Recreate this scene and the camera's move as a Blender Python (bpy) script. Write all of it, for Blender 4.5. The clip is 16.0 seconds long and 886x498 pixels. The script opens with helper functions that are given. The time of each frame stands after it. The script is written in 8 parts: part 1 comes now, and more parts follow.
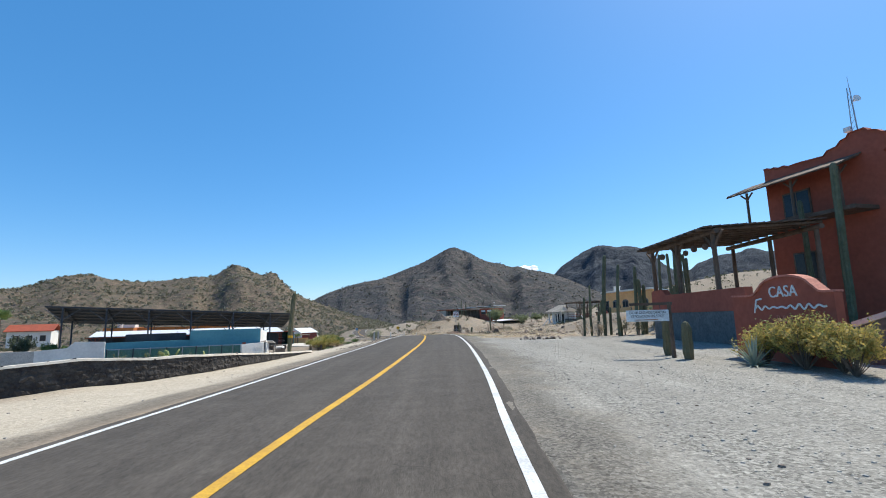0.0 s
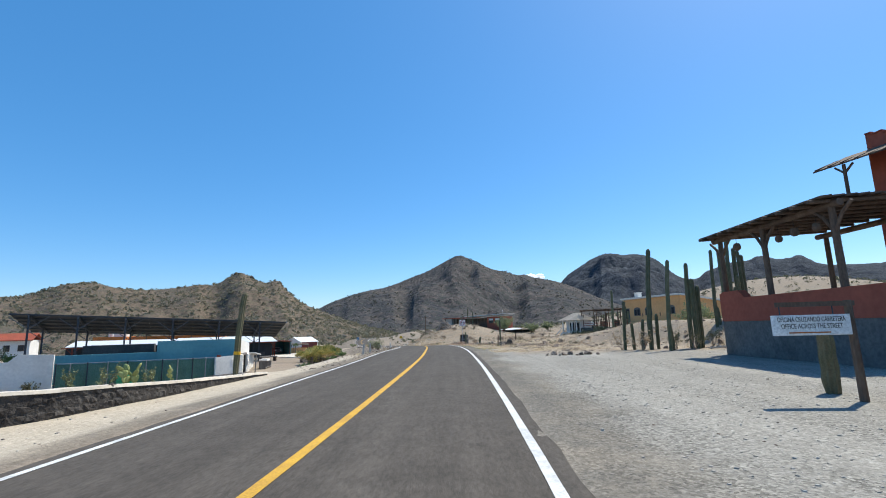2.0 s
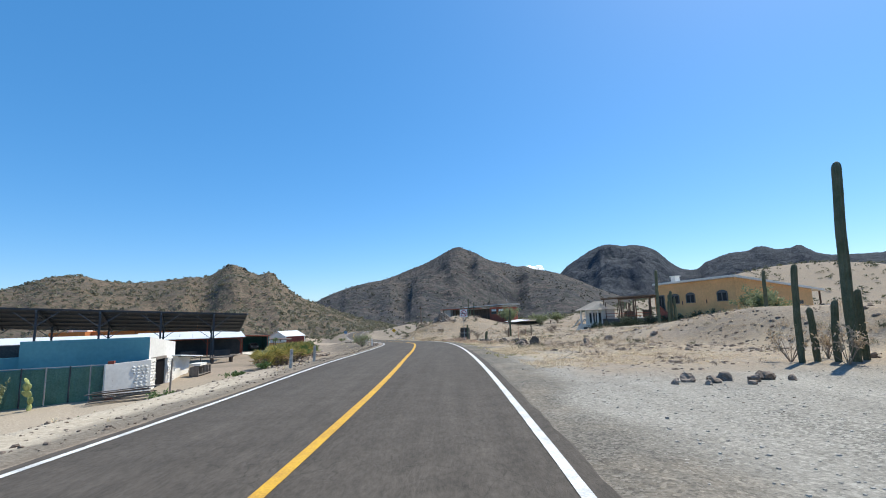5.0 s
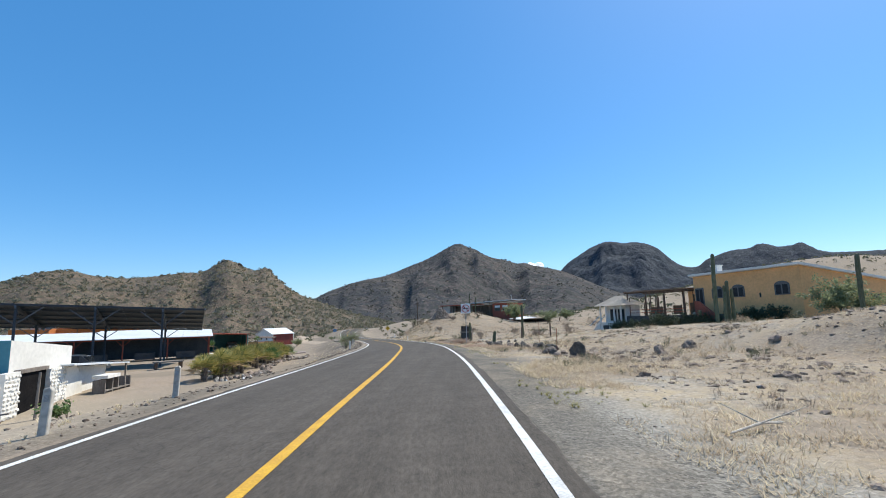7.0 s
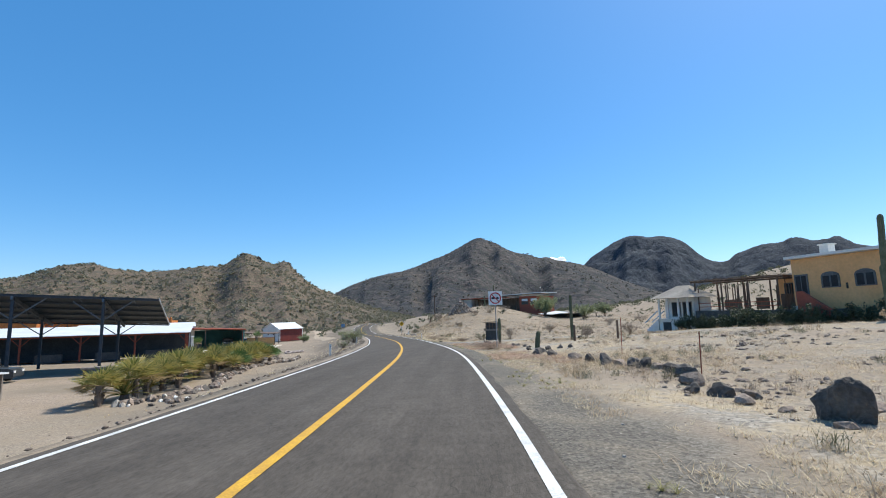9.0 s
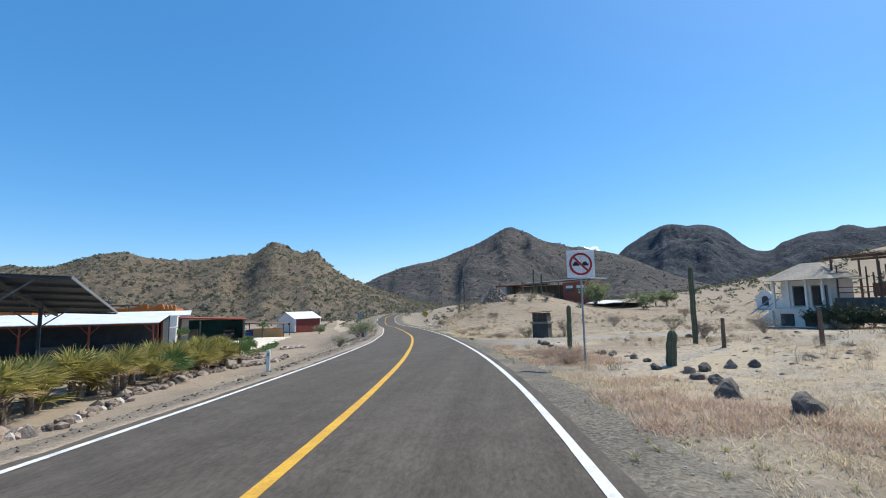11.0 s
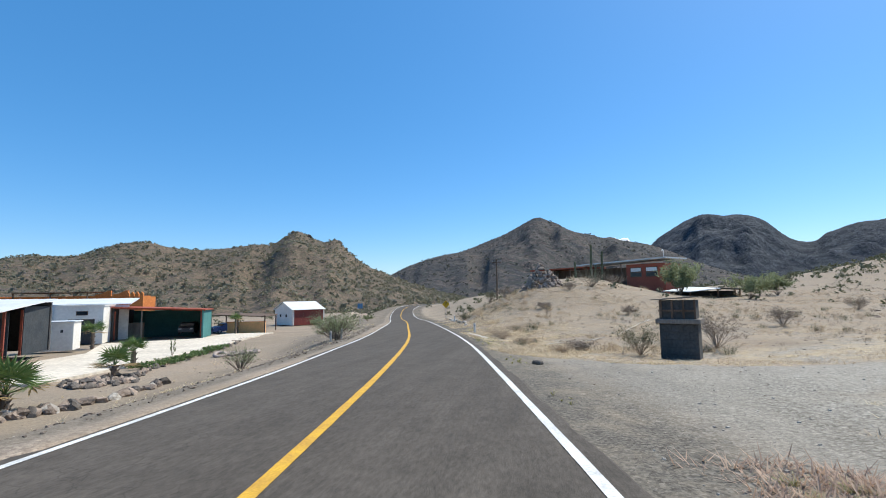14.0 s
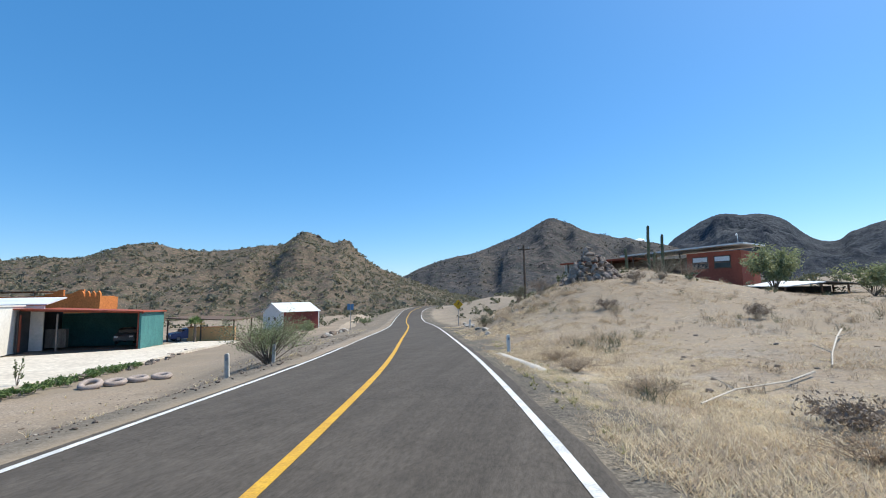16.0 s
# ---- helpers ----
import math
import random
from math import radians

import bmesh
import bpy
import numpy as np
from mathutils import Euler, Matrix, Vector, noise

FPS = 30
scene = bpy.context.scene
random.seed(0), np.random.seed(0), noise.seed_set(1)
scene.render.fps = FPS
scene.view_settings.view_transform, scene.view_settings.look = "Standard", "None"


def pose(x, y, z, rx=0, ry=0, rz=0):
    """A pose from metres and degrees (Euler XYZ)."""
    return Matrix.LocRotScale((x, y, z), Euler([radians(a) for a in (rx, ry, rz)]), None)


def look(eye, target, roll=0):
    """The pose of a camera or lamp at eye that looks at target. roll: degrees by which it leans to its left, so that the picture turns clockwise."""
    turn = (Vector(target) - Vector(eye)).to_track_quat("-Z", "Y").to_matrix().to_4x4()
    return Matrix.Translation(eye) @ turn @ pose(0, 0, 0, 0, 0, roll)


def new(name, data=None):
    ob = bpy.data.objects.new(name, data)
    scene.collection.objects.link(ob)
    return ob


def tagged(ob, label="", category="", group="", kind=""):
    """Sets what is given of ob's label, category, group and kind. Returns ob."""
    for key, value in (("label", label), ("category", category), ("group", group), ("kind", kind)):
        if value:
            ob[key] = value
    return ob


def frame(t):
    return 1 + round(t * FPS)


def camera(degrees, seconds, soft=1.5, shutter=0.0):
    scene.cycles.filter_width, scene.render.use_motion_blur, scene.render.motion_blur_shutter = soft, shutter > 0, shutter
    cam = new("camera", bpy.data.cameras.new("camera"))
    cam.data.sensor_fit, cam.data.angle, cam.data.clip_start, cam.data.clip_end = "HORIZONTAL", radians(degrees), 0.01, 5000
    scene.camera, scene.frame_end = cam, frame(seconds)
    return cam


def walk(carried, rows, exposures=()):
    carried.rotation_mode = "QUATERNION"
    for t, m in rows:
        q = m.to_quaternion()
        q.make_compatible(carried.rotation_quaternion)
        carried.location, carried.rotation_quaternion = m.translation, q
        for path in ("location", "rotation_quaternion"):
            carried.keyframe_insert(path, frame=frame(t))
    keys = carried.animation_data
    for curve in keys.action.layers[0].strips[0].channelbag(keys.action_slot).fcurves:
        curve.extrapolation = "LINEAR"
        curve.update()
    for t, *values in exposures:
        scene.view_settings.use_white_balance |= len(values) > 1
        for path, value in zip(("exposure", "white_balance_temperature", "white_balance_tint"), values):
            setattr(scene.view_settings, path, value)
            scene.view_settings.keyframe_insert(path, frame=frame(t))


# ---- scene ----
cam = camera(86.85, 16.0, soft=1.0)
PATH = [
    (0, (0.000, 0.000, 1.500), (0.001, 19.777, 4.479), -1.49),
    (0.5, (0.028, 1.624, 1.507), (-0.135, 21.362, 4.726), -1.39),
    (1, (0.054, 3.294, 1.528), (0.010, 23.014, 4.859), -1.42),
    (1.5, (0.076, 5.075, 1.547), (-0.128, 24.796, 4.866), -1.44),
    (2, (0.089, 6.987, 1.560), (-0.151, 26.705, 4.902), -1.45),
    (2.5, (0.094, 9.060, 1.574), (-0.188, 28.786, 4.859), -1.53),
    (3, (0.098, 11.287, 1.577), (-0.170, 31.025, 4.792), -1.61),
    (3.5, (0.114, 13.686, 1.575), (-0.031, 33.431, 4.759), -1.77),
    (4, (0.132, 16.242, 1.575), (-0.109, 36.010, 4.601), -1.85),
    (6.5, (0.299, 29.475, 1.523), (0.199, 49.248, 4.526), -1.66),
    (7, (0.328, 32.293, 1.549), (0.129, 52.082, 4.440), -1.66),
    (7.5, (0.345, 35.249, 1.562), (0.019, 55.037, 4.449), -1.69),
    (8, (0.352, 38.343, 1.550), (-0.168, 58.138, 4.363), -1.60),
    (8.5, (0.326, 41.578, 1.516), (-0.485, 61.370, 4.276), -1.54),
    (9, (0.236, 44.930, 1.464), (-0.862, 64.717, 4.161), -1.39),
    (11.5, (-0.991, 62.178, 1.057), (-3.558, 81.888, 3.277), -1.26),
    (12, (-1.327, 65.631, 0.958), (-3.966, 85.339, 3.109), -1.37),
    (12.5, (-1.696, 69.075, 0.873), (-4.499, 88.763, 3.002), -1.10),
    (13, (-2.117, 72.514, 0.794), (-5.248, 92.164, 2.808), -0.95),
    (13.5, (-2.588, 75.925, 0.650), (-5.930, 95.541, 2.656), -0.98),
    (14, (-3.100, 79.318, 0.519), (-6.616, 98.905, 2.514), -0.87),
    (14.5, (-3.645, 82.713, 0.409), (-7.358, 102.267, 2.382), -0.88),
    (15, (-4.219, 86.134, 0.309), (-8.076, 105.657, 2.309), -0.93),
    (15.5, (-4.806, 89.564, 0.202), (-8.766, 109.059, 2.271), -0.97),
    (16, (-5.447, 93.040, 0.076), (-9.487, 112.516, 2.165), -1.02),
]
walk(cam, [(t, look(eye, target, roll)) for t, eye, target, roll in PATH])

# ---------------- world and sun ----------------
SUN_EL, SUN_AZ = radians(55), radians(49)
world = bpy.data.worlds.new("sky")
scene.world = world
world.use_nodes = True
wn = world.node_tree.nodes
sky = wn.new("ShaderNodeTexSky")
sky.sky_type = "NISHITA"
sky.sun_disc = False
sky.sun_elevation, sky.sun_rotation = SUN_EL, SUN_AZ
sky.altitude = 1200
sky.air_density, sky.dust_density, sky.ozone_density = 1.0, 1.2, 3.0
wn["Background"].inputs["Strength"].default_value = 0.15
clear = wn.new("ShaderNodeHueSaturation")
clear.inputs["Hue"].default_value, clear.inputs["Saturation"].default_value = 0.4955, 1.3
world.node_tree.links.new(sky.outputs[0], clear.inputs["Color"])
air = wn.new("ShaderNodeMix")
air.data_type = "RGBA"
air.inputs["Factor"].default_value = 0.38
air.inputs[7].default_value = (0.46, 1.66, 3.75, 1.0)
world.node_tree.links.new(clear.outputs[0], air.inputs[6])
world.node_tree.links.new(air.outputs[2], wn["Background"].inputs["Color"])
sun = new("sun", bpy.data.lights.new("sun", "SUN"))
sun.data.energy, sun.data.angle, sun.data.color = 4.4, radians(0.5), (1.0, 0.95, 0.82)
sun_to = Vector((math.sin(SUN_AZ) * math.cos(SUN_EL), math.cos(SUN_AZ) * math.cos(SUN_EL), math.sin(SUN_EL)))
sun.matrix_world = look(sun_to * 200, (0, 0, 0))
scene.view_settings.exposure = 0.4


# ---------------- materials ----------------
def rgb(c):
    return (*c, 1.0)


def mat(name, a, b=None, scale=2.0, rough=0.9, bump=0.3, bump_scale=None, metal=0.0, fine=None, spec=0.3, rand=0.0, stretch=None, space="Position", grain=0.2):
    """A surface of colours a and b, mixed by noise at two scales, with relief; scale is in features a metre."""
    m = bpy.data.materials.new(name)
    m.use_nodes = True
    n, l = m.node_tree.nodes, m.node_tree.links
    bsdf = n["Principled BSDF"]
    bsdf.inputs["Roughness"].default_value = rough
    bsdf.inputs["Metallic"].default_value = metal
    bsdf.inputs["Specular IOR Level"].default_value = spec
    if space == "Position":
        src = n.new("ShaderNodeNewGeometry").outputs["Position"]
    else:
        src = n.new("ShaderNodeTexCoord").outputs["Object"]
    if stretch:
        mp = n.new("ShaderNodeMapping")
        mp.inputs["Scale"].default_value = stretch
        l.new(src, mp.inputs["Vector"])
        src = mp.outputs["Vector"]
    big = n.new("ShaderNodeTexNoise")
    big.inputs["Scale"].default_value = scale
    big.inputs["Detail"].default_value = 5
    big.inputs["Roughness"].default_value = 0.6
    l.new(src, big.inputs["Vector"])
    small = n.new("ShaderNodeTexNoise")
    small.inputs["Scale"].default_value = fine or scale * 9
    small.inputs["Detail"].default_value = 4
    l.new(src, small.inputs["Vector"])
    ramp = n.new("ShaderNodeMapRange")
    ramp.inputs["From Min"].default_value, ramp.inputs["From Max"].default_value = 0.36, 0.64
    l.new(big.outputs["Fac"], ramp.inputs["Value"])
    mix = n.new("ShaderNodeMix")
    mix.data_type = "RGBA"
    mix.inputs[6].default_value = rgb(a)
    mix.inputs[7].default_value = rgb(b or [c * 0.8 for c in a])
    l.new(ramp.outputs[0], mix.inputs["Factor"])
    vary = n.new("ShaderNodeMapRange")
    vary.inputs["From Min"].default_value, vary.inputs["From Max"].default_value = 0.3, 0.7
    vary.inputs["To Min"].default_value, vary.inputs["To Max"].default_value = 1 - 1.1 * grain, 1 + 0.9 * grain
    l.new(small.outputs["Fac"], vary.inputs["Value"])
    hsv = n.new("ShaderNodeHueSaturation")
    l.new(mix.outputs[2], hsv.inputs["Color"])
    if rand:
        info = n.new("ShaderNodeObjectInfo")
        rr = n.new("ShaderNodeMapRange")
        rr.inputs["To Min"].default_value, rr.inputs["To Max"].default_value = 1 - rand, 1 + rand
        l.new(info.outputs["Random"], rr.inputs["Value"])
        mul = n.new("ShaderNodeMath")
        mul.operation = "MULTIPLY"
        l.new(rr.outputs[0], mul.inputs[0])
        l.new(vary.outputs[0], mul.inputs[1])
        l.new(mul.outputs[0], hsv.inputs["Value"])
    else:
        l.new(vary.outputs[0], hsv.inputs["Value"])
    l.new(hsv.outputs[0], bsdf.inputs["Base Color"])
    if bump:
        bp = n.new("ShaderNodeBump")
        bp.inputs["Strength"].default_value = bump
        bp.inputs["Distance"].default_value = bump_scale or 0.02
        l.new(small.outputs["Fac"], bp.inputs["Height"])
        l.new(bp.outputs[0], bsdf.inputs["Normal"])
    return m


def leaf_mat(name, a, b, trans=0.25):
    """Leaves: colour varied leaf by leaf, a little light through them."""
    m = bpy.data.materials.new(name)
    m.use_nodes = True
    n, l = m.node_tree.nodes, m.node_tree.links
    bsdf = n["Principled BSDF"]
    bsdf.inputs["Roughness"].default_value = 0.65
    geo = n.new("ShaderNodeNewGeometry")
    mix = n.new("ShaderNodeMix")
    mix.data_type = "RGBA"
    mix.inputs[6].default_value, mix.inputs[7].default_value = rgb(a), rgb(b)
    l.new(geo.outputs["Random Per Island"], mix.inputs["Factor"])
    l.new(mix.outputs[2], bsdf.inputs["Base Color"])
    tr = n.new("ShaderNodeBsdfTranslucent")
    l.new(mix.outputs[2], tr.inputs["Color"])
    add = n.new("ShaderNodeMixShader")
    add.inputs[0].default_value = trans
    l.new(bsdf.outputs[0], add.inputs[1])
    l.new(tr.outputs[0], add.inputs[2])
    l.new(add.outputs[0], n["Material Output"].inputs["Surface"])
    return m


def asphalt_material():
    """Worn asphalt: long streaks, mottled patches and coarse pale stones in the binder."""
    m = mat("asphalt", (0.077, 0.066, 0.055), (0.094, 0.081, 0.068), 0.9, 0.9, 0.0, fine=5, spec=0.2, stretch=(1, 0.05, 1), grain=0.1)
    n, l = m.node_tree.nodes, m.node_tree.links
    bsdf = n["Principled BSDF"]
    base = bsdf.inputs["Base Color"].links[0].from_socket
    pos = n.new("ShaderNodeNewGeometry").outputs["Position"]
    grain = n.new("ShaderNodeTexNoise")
    grain.inputs["Scale"].default_value, grain.inputs["Detail"].default_value, grain.inputs["Roughness"].default_value = 20, 6, 0.8
    flow = n.new("ShaderNodeMapping")
    flow.inputs["Scale"].default_value = (1.0, 0.3, 1.0)
    l.new(pos, flow.inputs["Vector"])
    l.new(flow.outputs[0], grain.inputs["Vector"])
    patch = n.new("ShaderNodeTexNoise")
    patch.inputs["Scale"].default_value, patch.inputs["Detail"].default_value = 1.6, 4
    l.new(pos, patch.inputs["Vector"])
    a = n.new("ShaderNodeMapRange")
    a.inputs["From Min"].default_value, a.inputs["From Max"].default_value = 0.32, 0.68
    a.inputs["To Min"].default_value, a.inputs["To Max"].default_value = 0.66, 1.32
    l.new(grain.outputs["Fac"], a.inputs["Value"])
    b = n.new("ShaderNodeMapRange")
    b.inputs["From Min"].default_value, b.inputs["From Max"].default_value = 0.3, 0.7
    b.inputs["To Min"].default_value, b.inputs["To Max"].default_value = 0.88, 1.1
    l.new(patch.outputs["Fac"], b.inputs["Value"])
    mul = n.new("ShaderNodeMath")
    mul.operation = "MULTIPLY"
    l.new(a.outputs[0], mul.inputs[0])
    l.new(b.outputs[0], mul.inputs[1])
    hsv = n.new("ShaderNodeHueSaturation")
    l.new(base, hsv.inputs["Color"])
    l.new(mul.outputs[0], hsv.inputs["Value"])
    l.new(hsv.outputs[0], bsdf.inputs["Base Color"])
    warp = n.new("ShaderNodeMix")
    warp.data_type = "RGBA"
    warp.blend_type = "ADD"
    warp.inputs["Factor"].default_value = 0.35
    l.new(pos, warp.inputs[6])
    l.new(patch.outputs["Color"], warp.inputs[7])
    web = n.new("ShaderNodeTexVoronoi")
    web.feature = "DISTANCE_TO_EDGE"
    web.inputs["Scale"].default_value = 2.6
    l.new(warp.outputs[2], web.inputs["Vector"])
    crack = n.new("ShaderNodeMapRange")
    crack.inputs["From Min"].default_value, crack.inputs["From Max"].default_value = 0.004, 0.02
    crack.inputs["To Min"].default_value, crack.inputs["To Max"].default_value = 0.74, 1.0
    l.new(web.outputs["Distance"], crack.inputs["Value"])
    where = n.new("ShaderNodeTexNoise")
    where.inputs["Scale"].default_value, where.inputs["Detail"].default_value = 0.35, 4
    l.new(pos, where.inputs["Vector"])
    gate = n.new("ShaderNodeMapRange")
    gate.inputs["From Min"].default_value, gate.inputs["From Max"].default_value = 0.47, 0.58
    l.new(where.outputs["Fac"], gate.inputs["Value"])
    worn = n.new("ShaderNodeMix")
    worn.inputs[2].default_value = 1.0
    l.new(gate.outputs[0], worn.inputs["Factor"])
    l.new(crack.outputs[0], worn.inputs[3])
    total = n.new("ShaderNodeMath")
    total.operation = "MULTIPLY"
    l.new(mul.outputs[0], total.inputs[0])
    l.new(worn.outputs[0], total.inputs[1])
    l.new(total.outputs[0], hsv.inputs["Value"])
    bp = n.new("ShaderNodeBump")
    bp.inputs["Strength"].default_value, bp.inputs["Distance"].default_value = 0.6, 0.012
    l.new(grain.outputs["Fac"], bp.inputs["Height"])
    l.new(bp.outputs[0], bsdf.inputs["Normal"])
    return m


ASPHALT = asphalt_material()
PAINT_Y = mat("yellow_road_paint", (0.62, 0.36, 0.035), (0.5, 0.28, 0.04), 3, 0.7, 0.3, 0.006, fine=40)
PAINT_W = mat("white_road_paint", (0.72, 0.72, 0.70), (0.5, 0.5, 0.49), 3, 0.7, 0.3, 0.006, fine=40)
CONCRETE = mat("concrete", (0.5, 0.47, 0.42), (0.4, 0.37, 0.33), 1.2, 0.9, 0.2)
SLAB = mat("pale_concrete_slab", (0.62, 0.56, 0.47), (0.52, 0.46, 0.38), 0.4, 0.92, 0.15)
WHITE = mat("white_plaster", (0.74, 0.715, 0.665), (0.66, 0.635, 0.585), 0.5, 0.85, 0.15, grain=0.07)
WHITE_METAL = mat("white_sheet_metal", (0.68, 0.70, 0.71), (0.58, 0.60, 0.61), 0.6, 0.55, 0.05, metal=0.1, grain=0.06)
TEAL = mat("teal_plaster", (0.13, 0.33, 0.37), (0.105, 0.285, 0.325), 0.5, 0.85, 0.12, grain=0.06)
TEAL_SHEET = mat("teal_sheet", (0.07, 0.22, 0.21), (0.05, 0.17, 0.17), 0.8, 0.8, 0.2)
GREEN_MESH = mat("green_shade_net", (0.15, 0.28, 0.245), (0.12, 0.235, 0.205), 1.5, 0.9, 0.2)
GREEN_BRIGHT = mat("bright_green_board", (0.06, 0.45, 0.25), (0.1, 0.53, 0.33), 2, 0.7, 0.1)
# Paler copy of the dark steel, with sunlit edges put into its colour.
STEEL_PALE = mat("sunlit_pale_steel", (0.15, 0.165, 0.18), (0.11, 0.122, 0.135), 2, 0.6, 0.1, metal=0.3)
STEEL = mat("dark_steel", (0.045, 0.055, 0.068), (0.06, 0.07, 0.083), 2, 0.6, 0.1, metal=0.3)
PANEL = mat("dark_blue_roof_panel", (0.028, 0.042, 0.06), (0.036, 0.052, 0.073), 0.5, 0.5, 0.05, metal=0.2)
# Near-black colour that paints the shade of a hollow.
HOLE = mat("painted_hollow_dark", (0.012, 0.012, 0.013), (0.018, 0.017, 0.017), 1, 1.0, 0.0, spec=0.0)
# Darkness of unlit openings and insides put into the colour; dark parts share it.
DARK = mat("shade_and_dark_parts", (0.055, 0.055, 0.056), (0.085, 0.08, 0.075), 1, 0.9, 0.2)
RED_STEEL = mat("rust_red_steel", (0.26, 0.06, 0.035), (0.18, 0.05, 0.03), 1.5, 0.65, 0.15)
RED_SHEET = mat("dark_red_sheet_metal", (0.22, 0.045, 0.035), (0.15, 0.035, 0.03), 0.9, 0.6, 0.15)
TERRACOTTA = mat("red_ochre_plaster", (0.37, 0.10, 0.062), (0.30, 0.082, 0.052), 0.5, 0.9, 0.2, grain=0.1)
GREY_BASE = mat("dark_grey_plaster", (0.15, 0.15, 0.145), (0.10, 0.102, 0.10), 1.0, 0.9, 0.35)
DARK_BLOCK = mat("dark_grey_block", (0.085, 0.083, 0.08), (0.06, 0.059, 0.057), 1.2, 0.92, 0.4)
OCHRE = mat("ochre_yellow_plaster", (0.77, 0.425, 0.19), (0.68, 0.37, 0.16), 0.5, 0.9, 0.15, grain=0.08)
ORANGE = mat("orange_plaster", (0.55, 0.19, 0.055), (0.45, 0.15, 0.045), 0.5, 0.9, 0.25)
WOOD_DARK = mat("weathered_dark_wood", (0.10, 0.065, 0.045), (0.16, 0.11, 0.08), 2.5, 0.85, 0.4, stretch=(1, 1, 0.3))
WOOD_GREY = mat("grey_weathered_wood", (0.24, 0.21, 0.18), (0.16, 0.135, 0.115), 3, 0.9, 0.4, stretch=(1, 1, 0.2))
THATCH = mat("palm_board_roof", (0.15, 0.105, 0.075), (0.10, 0.07, 0.055), 2, 0.95, 0.5, fine=25)
ROOF_TILE = mat("red_roof_sheet", (0.36, 0.085, 0.045), (0.28, 0.07, 0.04), 0.8, 0.8, 0.3)
CACTUS = mat("cactus_skin", (0.088, 0.102, 0.056), (0.135, 0.14, 0.088), 3, 0.75, 0.5, fine=30, rand=0.15)
CACTUS_OLD = mat("old_cactus_skin", (0.17, 0.145, 0.085), (0.11, 0.11, 0.06), 2, 0.85, 0.6, fine=30)
ROCK = mat("brown_rock", (0.19, 0.145, 0.115), (0.30, 0.24, 0.195), 3, 0.92, 0.8, 0.05, fine=16, rand=0.3)
ROCK_DARK = mat("dark_basalt", (0.085, 0.074, 0.066), (0.15, 0.13, 0.112), 3, 0.9, 0.8, 0.05, fine=16, rand=0.3)
ROCK_WASHED = mat("whitewashed_stone", (0.7, 0.69, 0.66), (0.52, 0.5, 0.47), 5, 0.9, 0.5, 0.03, fine=18)
ROCK_GREY = mat("grey_stone_chips", (0.26, 0.25, 0.23), (0.36, 0.345, 0.315), 3, 0.92, 0.6, 0.04, fine=16)
ROCK_PALE = mat("pale_rock", (0.48, 0.44, 0.385), (0.34, 0.305, 0.265), 3, 0.92, 0.6, 0.04, fine=16, rand=0.2)
WALL_STONE = mat("black_wall_stone", (0.038, 0.033, 0.031), (0.075, 0.067, 0.06), 3, 0.9, 0.8, 0.05, fine=16, rand=0.25)
RUBBER = mat("sun_bleached_tyre", (0.42, 0.34, 0.30), (0.30, 0.25, 0.22), 4, 0.85, 0.4, fine=30)
GLASS_DARK = mat("window_glass", (0.02, 0.026, 0.032), (0.03, 0.036, 0.042), 1, 0.12, 0.0, spec=0.3)
BLUE_PAINT = mat("blue_frame_paint", (0.12, 0.26, 0.42), (0.10, 0.22, 0.36), 3, 0.6, 0.1)
SIGN_WHITE = mat("sign_white", (0.78, 0.78, 0.77), (0.70, 0.70, 0.69), 3, 0.45, 0.02)
SIGN_RED = mat("sign_red", (0.5, 0.03, 0.035), (0.42, 0.03, 0.03), 3, 0.45, 0.02)
SIGN_BLACK = mat("sign_black", (0.02, 0.02, 0.02), (0.03, 0.03, 0.03), 3, 0.5, 0.02)
SIGN_YELLOW = mat("sign_yellow", (0.70, 0.40, 0.02), (0.62, 0.34, 0.02), 3, 0.45, 0.02)
GALV = mat("galvanised_steel", (0.36, 0.37, 0.38), (0.28, 0.29, 0.3), 5, 0.5, 0.1, metal=0.6)


